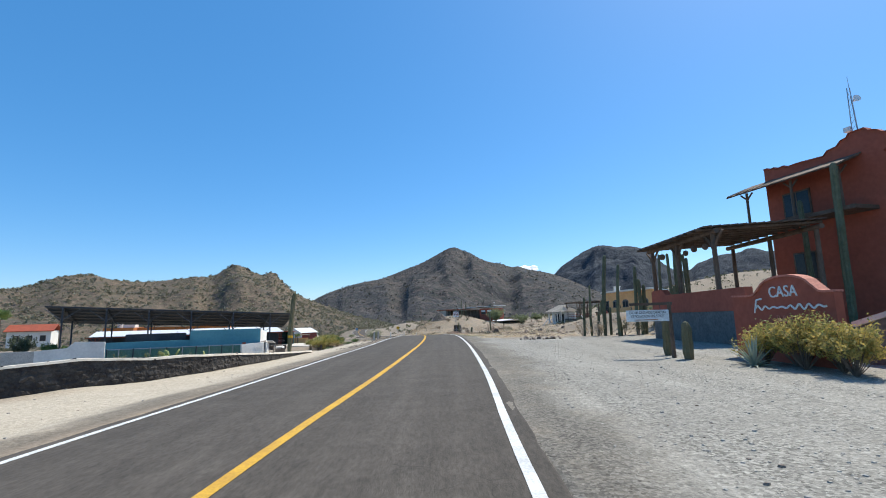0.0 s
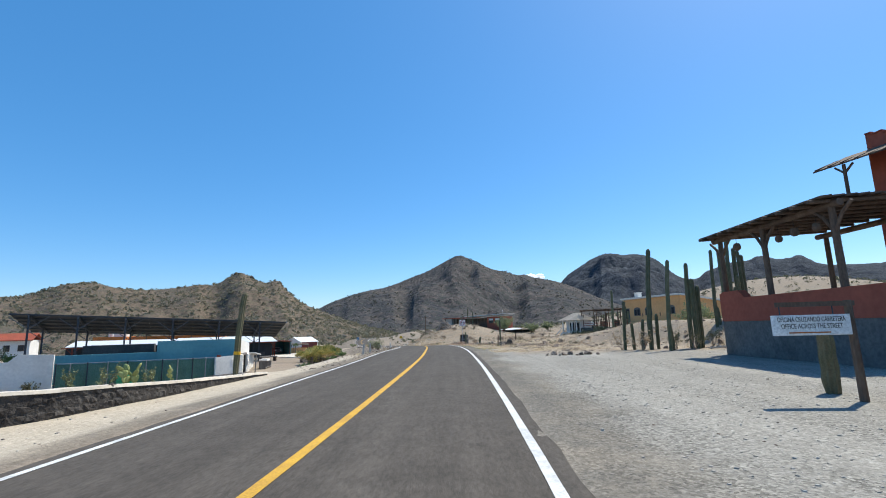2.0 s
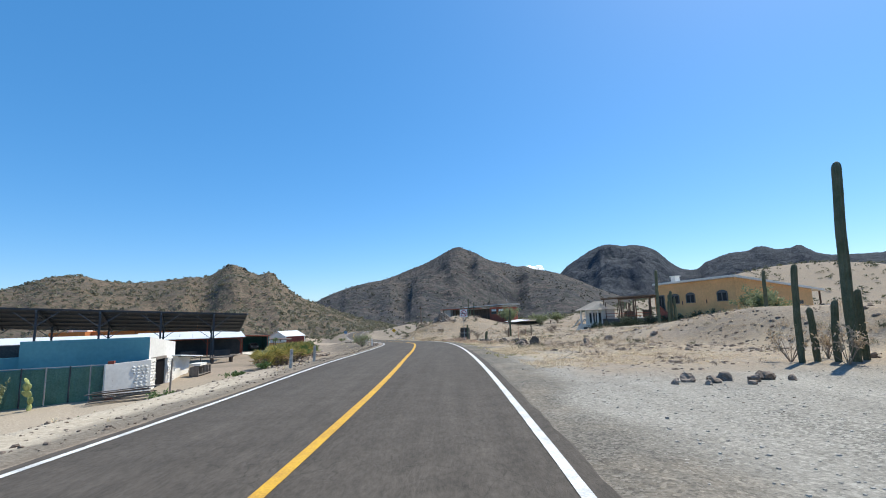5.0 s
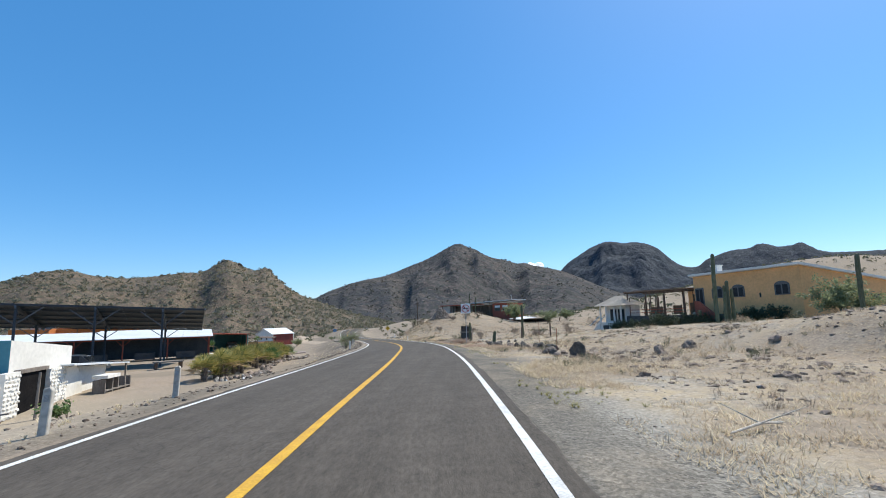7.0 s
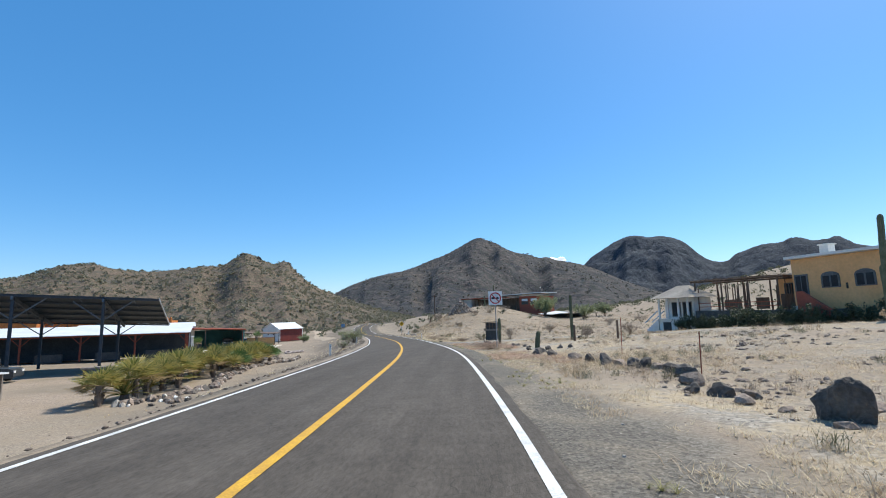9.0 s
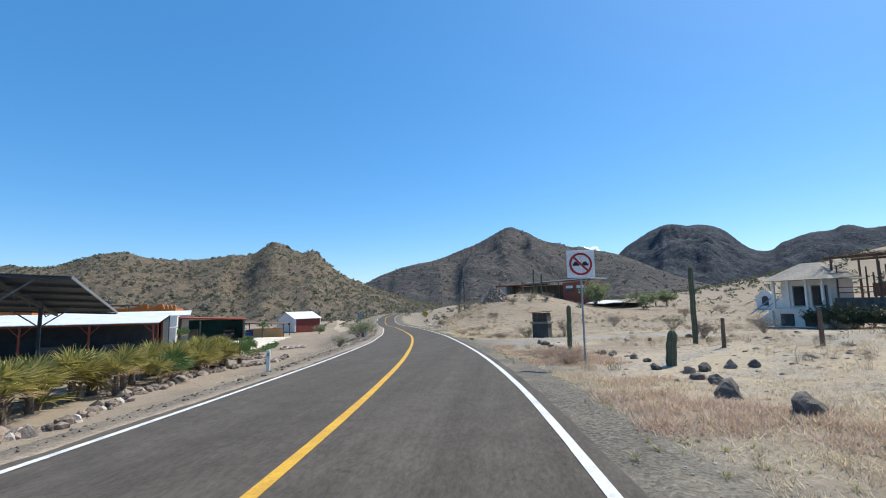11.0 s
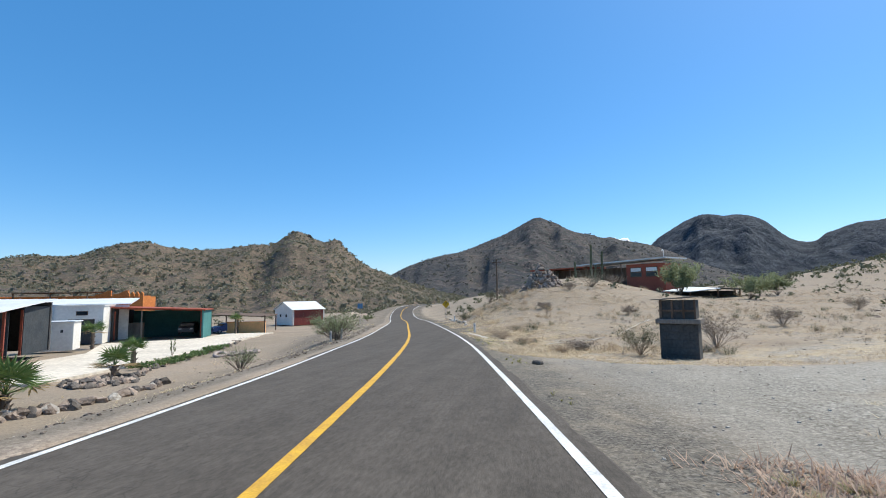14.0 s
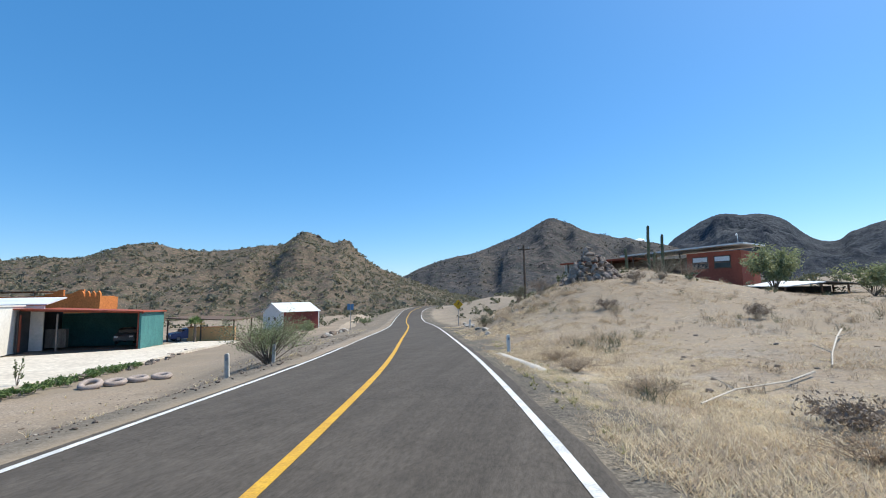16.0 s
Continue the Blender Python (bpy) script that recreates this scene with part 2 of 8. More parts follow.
def ground_material():
    """Sand, gravel and dry-grass soil, mixed by where each lies."""
    m = bpy.data.materials.new("desert_ground")
    m.use_nodes = True
    n, l = m.node_tree.nodes, m.node_tree.links
    bsdf = n["Principled BSDF"]
    bsdf.inputs["Roughness"].default_value = 0.95
    bsdf.inputs["Specular IOR Level"].default_value = 0.15
    pos = n.new("ShaderNodeNewGeometry").outputs["Position"]

    def noise_tex(scale, detail=5, rough=0.6):
        t = n.new("ShaderNodeTexNoise")
        t.inputs["Scale"].default_value, t.inputs["Detail"].default_value, t.inputs["Roughness"].default_value = scale, detail, rough
        l.new(pos, t.inputs["Vector"])
        return t.outputs["Fac"]

    def spread(v, lo, hi):
        r = n.new("ShaderNodeMapRange")
        r.inputs["From Min"].default_value, r.inputs["From Max"].default_value = lo, hi
        l.new(v, r.inputs["Value"])
        return r.outputs[0]

    def mixed(fac, a, b):
        x = n.new("ShaderNodeMix")
        x.data_type = "RGBA"
        for slot, c in ((6, a), (7, b)):
            if isinstance(c, tuple):
                x.inputs[slot].default_value = rgb(c)
            else:
                l.new(c, x.inputs[slot])
        l.new(fac, x.inputs["Factor"])
        return x.outputs[2]

    big, mid, fine = spread(noise_tex(0.12), 0.4, 0.6), spread(noise_tex(0.9), 0.35, 0.65), spread(noise_tex(11, 7, 0.8), 0.33, 0.67)
    vor = n.new("ShaderNodeTexVoronoi")
    vor.inputs["Scale"].default_value = 17
    l.new(pos, vor.inputs["Vector"])
    sep = n.new("ShaderNodeSeparateColor")
    l.new(vor.outputs["Color"], sep.inputs[0])
    stone = spread(sep.outputs[0], 0.0, 1.0)
    crumb = mixed(stone, (0.22, 0.17, 0.135), (0.40, 0.33, 0.26))
    soil = mixed(mid, (0.29, 0.23, 0.172), crumb)
    soil = mixed(big, soil, mixed(fine, (0.29, 0.238, 0.175), (0.185, 0.152, 0.117)))
    tuftiness = spread(noise_tex(2.6, 7, 0.78), 0.42, 0.58)
    grass = mixed(fine, (0.53, 0.43, 0.285), (0.29, 0.232, 0.155))
    grass = mixed(tuftiness, grass, mixed(stone, (0.24, 0.2, 0.155), (0.45, 0.385, 0.3)))
    chips = n.new("ShaderNodeTexVoronoi")
    chips.inputs["Scale"].default_value = 30
    l.new(pos, chips.inputs["Vector"])
    chip = n.new("ShaderNodeSeparateColor")
    l.new(chips.outputs["Color"], chip.inputs[0])
    lane = n.new("ShaderNodeMapping")
    lane.inputs["Scale"].default_value = (0.55, 0.07, 1.0)
    lane.inputs["Rotation"].default_value = (0, 0, radians(14))
    l.new(pos, lane.inputs["Vector"])
    rut = n.new("ShaderNodeTexNoise")
    rut.inputs["Scale"].default_value, rut.inputs["Detail"].default_value, rut.inputs["Roughness"].default_value = 1.0, 6, 0.62
    l.new(lane.outputs[0], rut.inputs["Vector"])
    loose = mixed(chip.outputs[0], (0.12, 0.112, 0.098), (0.385, 0.365, 0.32))
    packed = mixed(chip.outputs[1], (0.235, 0.22, 0.19), (0.4, 0.378, 0.332))
    gravel = mixed(spread(rut.outputs["Fac"], 0.42, 0.62), loose, packed)
    gravel = mixed(spread(noise_tex(0.35, 6, 0.7), 0.5, 0.66), gravel, mixed(chip.outputs[2], (0.165, 0.154, 0.134), (0.33, 0.31, 0.272)))
    sand = mixed(mid, (0.53, 0.46, 0.36), (0.45, 0.385, 0.295))
    sand = mixed(fine, sand, mixed(stone, (0.36, 0.305, 0.235), (0.52, 0.45, 0.35)))

    rubbly = spread(noise_tex(0.45, 7, 0.72), 0.47, 0.60)
    grass = mixed(rubbly, grass, mixed(stone, (0.17, 0.152, 0.13), (0.4, 0.362, 0.305)))

    def weight(name):
        at = n.new("ShaderNodeAttribute")
        at.attribute_name = name
        return at.outputs["Fac"]

    c = mixed(weight("w_grass"), soil, grass)
    c = mixed(weight("w_gravel"), c, gravel)
    c = mixed(weight("w_sand"), c, sand)
    earth = mixed(rubbly, mixed(fine, (0.355, 0.278, 0.195), (0.245, 0.193, 0.14)), mixed(stone, (0.17, 0.143, 0.115), (0.36, 0.305, 0.24)))
    earth = mixed(tuftiness, earth, mixed(stone, (0.21, 0.172, 0.135), (0.33, 0.275, 0.21)))
    c = mixed(weight("w_earth"), c, earth)
    dark = mixed(chip.outputs[0], (0.056, 0.049, 0.041), (0.165, 0.146, 0.12))
    dark = mixed(rubbly, dark, mixed(chip.outputs[1], (0.12, 0.1, 0.077), (0.26, 0.218, 0.165)))
    c = mixed(weight("w_dark"), c, dark)
    v = n.new("ShaderNodeHueSaturation")
    r = n.new("ShaderNodeMapRange")
    r.inputs["To Min"].default_value, r.inputs["To Max"].default_value = 0.66, 1.28
    l.new(fine, r.inputs["Value"])
    l.new(r.outputs[0], v.inputs["Value"])
    l.new(c, v.inputs["Color"])
    l.new(v.outputs[0], bsdf.inputs["Base Color"])
    bp = n.new("ShaderNodeBump")
    bp.inputs["Strength"].default_value, bp.inputs["Distance"].default_value = 0.6, 0.018
    relief = n.new("ShaderNodeMath")
    relief.operation = "MULTIPLY_ADD"
    relief.inputs[1].default_value = -0.9
    l.new(vor.outputs["Distance"], relief.inputs[0])
    l.new(noise_tex(38, 5, 0.7), relief.inputs[2])
    l.new(relief.outputs[0], bp.inputs["Height"])
    l.new(bp.outputs[0], bsdf.inputs["Normal"])
    return m


GROUND = ground_material()


def hill_material(name, soil, soil2, rock, scrub, scale, scrub_amount):
    """Stony slopes: soil with rock outcrops and dots of scrub."""
    m = bpy.data.materials.new(name)
    m.use_nodes = True
    n, l = m.node_tree.nodes, m.node_tree.links
    bsdf = n["Principled BSDF"]
    bsdf.inputs["Roughness"].default_value = 0.95
    bsdf.inputs["Specular IOR Level"].default_value = 0.1
    pos = n.new("ShaderNodeNewGeometry").outputs["Position"]

    def noise_at(s, lo, hi, detail=6):
        t = n.new("ShaderNodeTexNoise")
        t.inputs["Scale"].default_value, t.inputs["Detail"].default_value, t.inputs["Roughness"].default_value = s, detail, 0.65
        l.new(pos, t.inputs["Vector"])
        r = n.new("ShaderNodeMapRange")
        r.inputs["From Min"].default_value, r.inputs["From Max"].default_value = lo, hi
        l.new(t.outputs["Fac"], r.inputs["Value"])
        return r.outputs[0]

    def mixed(fac, a, b):
        x = n.new("ShaderNodeMix")
        x.data_type = "RGBA"
        for slot, c in ((6, a), (7, b)):
            if isinstance(c, tuple):
                x.inputs[slot].default_value = rgb(c)
            else:
                l.new(c, x.inputs[slot])
        l.new(fac, x.inputs["Factor"])
        return x.outputs[2]

    c = mixed(noise_at(scale * 0.13, 0.4, 0.6), soil, soil2)
    c = mixed(noise_at(scale * 1.9, 0.42, 0.62), c, tuple(0.72 * v for v in soil))
    c = mixed(noise_at(scale * 0.42, 0.52, 0.60, 9), c, rock)
    c = mixed(noise_at(scale * 7.0, 0.58, 0.64, 4), c, tuple(min(1, 1.35 * v) for v in soil2))
    c = mixed(noise_at(scale * 2.6, 0.60 - scrub_amount, 0.65 - scrub_amount, 3), c, scrub)
    c = mixed(noise_at(scale * 6.0, 0.62 - scrub_amount * 0.8, 0.67 - scrub_amount * 0.8, 3), c, tuple(0.8 * v for v in scrub))
    l.new(c, bsdf.inputs["Base Color"])
    bp = n.new("ShaderNodeBump")
    bp.inputs["Strength"].default_value, bp.inputs["Distance"].default_value = 1.0, 0.16 / scale
    l.new(noise_at(scale * 1.6, 0.2, 0.8, 10), bp.inputs["Height"])
    l.new(bp.outputs[0], bsdf.inputs["Normal"])
    return m


HILL_NEAR = hill_material("scrub_hillside", (0.137, 0.108, 0.084), (0.196, 0.144, 0.104), (0.104, 0.087, 0.075), (0.09, 0.088, 0.06), 0.14, 0.06)
# Dark rock and soil, greyed and cooled a little to paint in haze.
HILL_MID = hill_material("dark_hazed_slope", (0.08, 0.075, 0.075), (0.136, 0.11, 0.096), (0.041, 0.043, 0.05), (0.056, 0.059, 0.055), 0.034, 0.08)
# Distance haze is put into these colours as blue-grey.
HILL_FAR = hill_material("haze_blue_mountain", (0.05, 0.06, 0.076), (0.075, 0.08, 0.092), (0.026, 0.033, 0.047), (0.036, 0.046, 0.055), 0.02, 0.08)


# ---------------- building helpers ----------------
def finish(name, bm, material, smooth=False):
    bmesh.ops.recalc_face_normals(bm, faces=bm.faces)
    me = bpy.data.meshes.new(name)
    bm.to_mesh(me)
    bm.free()
    if smooth:
        for p in me.polygons:
            p.use_smooth = True
    if material:
        me.materials.append(material)
    return new(name, me)


def part(name, bm, material, parent, label="", smooth=False):
    ob = finish(name, bm, material, smooth)
    ob.parent = parent
    return tagged(ob, label)


def thing(name, at, turn=0.0, label="", category="", group="", kind=""):
    ob = new(name)
    ob.empty_display_size = 0.2
    ob.matrix_world = pose(at[0], at[1], at[2], 0, 0, turn)
    return tagged(ob, label, category, group, kind)


def box(bm, x0, x1, y0, y1, z0, z1, bevel=0.0):
    vs = [bm.verts.new((x, y, z)) for x in (x0, x1) for y in (y0, y1) for z in (z0, z1)]
    fs = [bm.faces.new([vs[i] for i in f]) for f in ((0, 1, 3, 2), (4, 6, 7, 5), (0, 4, 5, 1), (2, 3, 7, 6), (0, 2, 6, 4), (1, 5, 7, 3))]
    if bevel:
        bmesh.ops.bevel(bm, geom=list({e for f in fs for e in f.edges}), offset=bevel, segments=1, affect="EDGES")
    return vs


def boxed(*a, **k):
    bm = bmesh.new()
    box(bm, *a, **k)
    return bm


def rod(bm, p, q, r0, r1=None, n=8):
    p, q = Vector(p), Vector(q)
    r1 = r0 if r1 is None else r1
    turn = (q - p).to_track_quat("Z", "Y")
    rings = []
    for c, r in ((p, r0), (q, r1)):
        rings.append([bm.verts.new(c + turn @ Vector((r * math.cos(k * math.tau / n), r * math.sin(k * math.tau / n), 0))) for k in range(n)])
    for k in range(n):
        bm.faces.new((rings[0][k], rings[0][(k + 1) % n], rings[1][(k + 1) % n], rings[1][k]))
    bm.faces.new(rings[0][::-1])
    bm.faces.new(rings[1])


def beam(bm, p, q, w, h):
    """A straight bar of rectangular section from p to q."""
    p, q = Vector(p), Vector(q)
    d = (q - p).normalized()
    side = d.cross(Vector((0, 0, 1)))
    side = side.normalized() if side.length > 1e-4 else Vector((1, 0, 0))
    up = side.cross(d)
    vs = [c + side * (w / 2 * sx) + up * (h / 2 * sy) for c in (p, q) for sx, sy in ((-1, -1), (1, -1), (1, 1), (-1, 1))]
    vs = [bm.verts.new(v) for v in vs]
    for f in ((0, 1, 2, 3), (7, 6, 5, 4), (0, 4, 5, 1), (1, 5, 6, 2), (2, 6, 7, 3), (3, 7, 4, 0)):
        bm.faces.new([vs[i] for i in f])


def prism(bm, outline, y0, y1):
    """A solid with the outline of (x, z) points, from y0 to y1."""
    a = [bm.verts.new((x, y0, z)) for x, z in outline]
    b = [bm.verts.new((x, y1, z)) for x, z in outline]
    k = len(outline)
    bm.faces.new(a)
    bm.faces.new(b[::-1])
    for i in range(k):
        bm.faces.new((a[i], b[i], b[(i + 1) % k], a[(i + 1) % k]))


def slab(bm, corners, thick):
    """A sheet through four corners, thick metres downwards."""
    a = [bm.verts.new(c) for c in corners]
    b = [bm.verts.new(Vector(c) - Vector((0, 0, thick))) for c in corners]
    bm.faces.new(a)
    bm.faces.new(b[::-1])
    k = len(corners)
    for i in range(k):
        bm.faces.new((a[i], b[i], b[(i + 1) % k], a[(i + 1) % k]))


def smooth_curve(knots):
    """A smooth curve through (u, v) knots, as a function."""
    u = np.array([k[0] for k in knots], float)
    v = np.array([k[1] for k in knots], float)
    s = np.gradient(v, u)

    def f(x):
        i = int(np.clip(np.searchsorted(u, x) - 1, 0, len(u) - 2))
        h = u[i + 1] - u[i]
        q = (min(max(x, u[0]), u[-1]) - u[i]) / h
        return ((1 + 2 * q) * (1 - q) ** 2 * v[i] + q * (1 - q) ** 2 * h * s[i] + q * q * (3 - 2 * q) * v[i + 1] + q * q * (q - 1) * h * s[i + 1])

    return f


def step(a, b, x):
    q = min(max((x - a) / (b - a), 0.0), 1.0)
    return q * q * (3 - 2 * q)


def fbm(x, y, scale, octaves=4):
    return noise.fractal(Vector((x * scale, y * scale, 3.7)), 0.9, 2.1, octaves)


# ---------------- the lie of the land ----------------
road_x = smooth_curve([(-80, -4.5), (-20, -2.9), (0, -2.42), (6, -2.25), (12, -1.98), (20, -1.79), (30, -1.74), (37, -1.82), (44, -2.02), (51, -2.3), (58, -2.72), (68, -3.52), (75, -4.4),
                       (82, -5.5), (92, -7.25), (99, -8.6), (105, -9.9), (121, -13.95), (143, -19.8), (170, -27.9), (195, -34.8), (215, -39.2), (226, -40.2), (245, -39), (280, -30)])
road_z = smooth_curve([(-80, -0.6), (-20, -0.06), (0, 0.0), (9, 0.06), (20, 0.06), (30, 0.03), (41, 0.0), (50, -0.17), (62, -0.46), (69, -0.65), (76, -0.88), (83, -1.11), (90, -1.36),
                       (99, -1.66), (105, -1.87), (121, -2.32), (143, -3.0), (170, -3.75), (195, -3.75), (215, -3.05), (226, -2.6), (250, -2.3), (280, -3.0)])
line_left = smooth_curve([(-80, -2.9), (8, -2.89), (20, -3.08), (34, -3.04), (56, -2.92), (74, -2.86), (84, -2.74), (92, -2.71), (101, -2.82), (114, -2.6), (280, -2.9)])
line_mid = smooth_curve([(-80, 0.16), (6, 0.15), (22, 0.13), (34, 0.19), (46, 0.17), (60, 0.155), (70, 0.17), (84, 0.23), (100, 0.18), (116, 0.08), (280, 0.1)])
line_right = smooth_curve([(-80, 3.05), (0, 3.06), (18, 3.0), (30, 3.04), (40, 3.06), (52, 3.18), (62, 3.24), (76, 3.23), (88, 3.16), (100, 3.12), (115, 3.05), (280, 3.0)])
left_z = smooth_curve([(-80, -0.5), (0, -0.3), (14, -0.8), (28, -2.5), (39, -3.2), (46, -3.2), (53, -2.8), (61, -2.5), (83, -2.75), (100, -3.2), (115, -3.75), (130, -4.0), (173, -5.2), (260, -5.0)])
right_z = smooth_curve([(-80, 0.0), (20, 0.0), (36, 0.05), (48, 0.3), (58, 0.5), (66, 0.55), (75, 0.2), (84, -0.55), (91, -1.0), (99, -1.35), (112, -1.3), (140, -0.6), (200, 0.0), (260, 1.0)])


def ground_z(x, y, rough=True):
    d = x - road_x(y)
    zr = road_z(y) + 0.012 * max(min(d, 4), -4)
    if d < 0:
        edge = step(0, 30, y)
        a = -d
        steep = step(40, 53, y) * (1 - step(108, 124, y))
        q = step(5.2 + 2.4 * (1 - step(26, 29, y)) - 1.9 * steep, 15 - 3.8 * step(26, 32, y) * (1 - step(50, 62, y)) - 4.6 * steep, a)
        z = zr - 0.12 * step(3.7, 5.0, a) + (left_z(y) - zr) * q * (0.35 + 0.65 * edge)
        z -= step(60, 200, a) * 1.0
    else:
        q = step(5, 24, d)
        z = zr - 0.06 * step(3.85, 4.5, d) + (right_z(y) - zr) * q
        # knoll under the red house, and the slope that climbs behind the yellow one
        z += 3.2 * math.exp(-(((x - 3.5) / (9.5 if x > 3.5 else 13)) ** 2 + ((y - 147) / 18) ** 2)) * step(3.5, 10, d)
        z += 1.9 * math.exp(-(((x + 3) / 7) ** 2 + ((y - 129) / 9) ** 2)) * step(3.5, 8, d)
        z -= 0.48 * math.exp(-(((d - 11) / 4.5) ** 2 + ((y - 99.5) / 5.5) ** 2))
        z += 0.6 * math.exp(-(((x - 38) / 12) ** 2 + ((y - 64) / 9) ** 2))
        z += 1.55 * step(15.2, 20.5, x + 0.35 * (y - 38)) * step(31.5, 37, y) * (1 - step(46, 60, y)) * (1 - step(30, 55, x))
        z += 18 * math.exp(-(((x - 130) / 60) ** 2 + ((y - 190) / 48) ** 2))
    if rough and abs(d) > 3.6:
        z += (0.05 * fbm(x, y, 0.5) + 0.14 * fbm(x, y, 0.11)) * step(3.6, 9, abs(d)) * (0.25 if d > 0 and y < 40 else 1.0)
    return z


def spaced(knots):
    out = []
    for a, b, n in knots:
        out += list(np.linspace(a, b, n, endpoint=False))
    return out + [knots[-1][1]]


def build_ground():
    ys = spaced([(-60, -6, 20), (-6, 112, 300), (112, 230, 90), (230, 500, 50), (500, 3600, 30)])
    ds = spaced([(-2600, -300, 16), (-300, -70, 30), (-70, -22, 50), (-22, -3.5, 44), (-3.5, -2.8, 5), (-2.8, 3.2, 4), (3.2, 3.8, 5), (3.8, 22, 44), (22, 70, 50), (70, 300, 34), (300, 2600, 16)])
    verts, faces, w_gravel, w_sand, w_grass, w_dark, w_earth = [], [], [], [], [], [], []
    for y in ys:
        xc = road_x(min(y, 280))
        for d in ds:
            x = xc + d
            near = line_left(y) - 0.2 < d < line_right(y) + 0.16 and -70 < y < 278
            z = ground_z(x, y, y < 500 and abs(d) < 300)
            edge = 0.018 * fbm(x, y, 1.7) - 0.015 if 3.0 <= abs(d) < 3.8 else 0.0
            verts.append((x, y, z + edge - (0.12 if near else 0.0)))
            wob = 1.6 * fbm(x, y, 0.35) + 0.8 * fbm(x, y, 1.3)
            yard = step(3.0, 3.8, d) * (1 - step(32, 37, y + wob - 0.12 * max(0, d - 9))) * (1 - step(45, 60, d))
            mouth = 1 - step(2.0, 4.5, abs(y - 90.3 + wob * 0.5 - 0.15 * (d - 8)) - 1.1 * max(0, 9 - d))
            far = step(38, 44, y) + 0.55 * step(94, 100, y)
            verge = step(3.0, 3.4, d) * (1 - step(5.2 - 0.7 * far, 6.6 - 1.2 * far, d + 0.4 * wob))
            track = step(4, 6, d) * max(mouth * (1 - step(8, 11, d)), 1 - step(1.6, 3.0, abs(y - 90.5 + wob * 0.5 - 0.15 * (d - 8)))) * (1 - step(34, 44, d))
            w_earth.append(max((0.5 + 0.4 * step(-0.25, 0.3, fbm(x, y, 0.22))) * step(6.5, 9.5, d + 0.8 * wob) * step(33, 37, y) * (1 - step(60, 80, y)), 0.5 * step(3.6, 4.4, -d) * (1 - step(12, 18, -d)) * step(44, 52, y), 0.9 * step(13, 17, x + 0.3 * wob) * step(33, 36, y + 0.5 * wob) * (1 - step(50, 62, y)), 0.85 * step(30, 52, d), 0.8 * step(97, 108, y) * step(7, 11, d + 0.6 * wob) * (0.75 + 0.25 * step(-0.3, 0.3, fbm(x, y, 0.1)))))
            w_dark.append(max(0.5 * step(3.4, 4, -d) * (1 - step(8.5, 12, -d + wob)) * step(56, 70, y), step(3.0, 3.4, d) * (1 - step(3.9 + 0.5 * far, 5.0 + 0.6 * far, d + 0.4 * wob)) * (0.7 + 0.15 * far), 0.35 * mouth * step(3.5, 4, d) * (1 - step(6.5, 9.5, d + 0.5 * wob)), 0.7 * step(3.2, 3.6, -d) * (1 - step(3.8, 4.5, -d + 0.4 * wob))))
            patch = 0.6 * step(0.1, 0.5, fbm(x, y, 0.16)) * step(8, 12, d) * (1 - step(75, 85, y))
            w_gravel.append(max(yard, verge * 0.95, track * 0.85, patch if 45 < y < 85 else 0, 0.25 * step(3.0, 3.5, -d) * (1 - step(4.6, 6.0, -d + wob)) * step(60, 80, y)))
            sand = step(3.3, 4.2, -d) * (1 - step(7.5, 11, -d)) * (1 - step(33, 46, y + wob))
            apron = step(4.2, 6, -d) * (1 - step(24, 30, -d)) * step(30, 38, y) * (1 - step(50, 68, y)) * 0.5
            w_sand.append(max(sand, apron))
            w_grass.append(step(4.6 - 0.8 * step(94, 100, y), 6.6 - 1.4 * step(94, 100, y), d + wob) * step(-0.5, 0.25, fbm(x, y, 0.2)) * step(33, 38, y) * (1 - 0.85 * step(36, 58, d)) * (1 - 0.5 * step(103, 112, y)) * (1 - step(150, 260, d)))
    n = len(ds)
    for i in range(len(ys) - 1):
        for j in range(n - 1):
            a = i * n + j
            faces.append((a, a + 1, a + n + 1, a + n))
    me = bpy.data.meshes.new("ground")
    me.from_pydata(verts, [], faces)
    for nm, vals in (("w_gravel", w_gravel), ("w_sand", w_sand), ("w_grass", w_grass), ("w_dark", w_dark), ("w_earth", w_earth)):
        me.attributes.new(nm, "FLOAT", "POINT").data.foreach_set("value", vals)
    for p in me.polygons:
        p.use_smooth = True
    me.materials.append(GROUND)
    return tagged(new("ground", me), "dry desert ground of sand, grey gravel and straw-coloured grass", "ground", kind="structure")


build_ground()


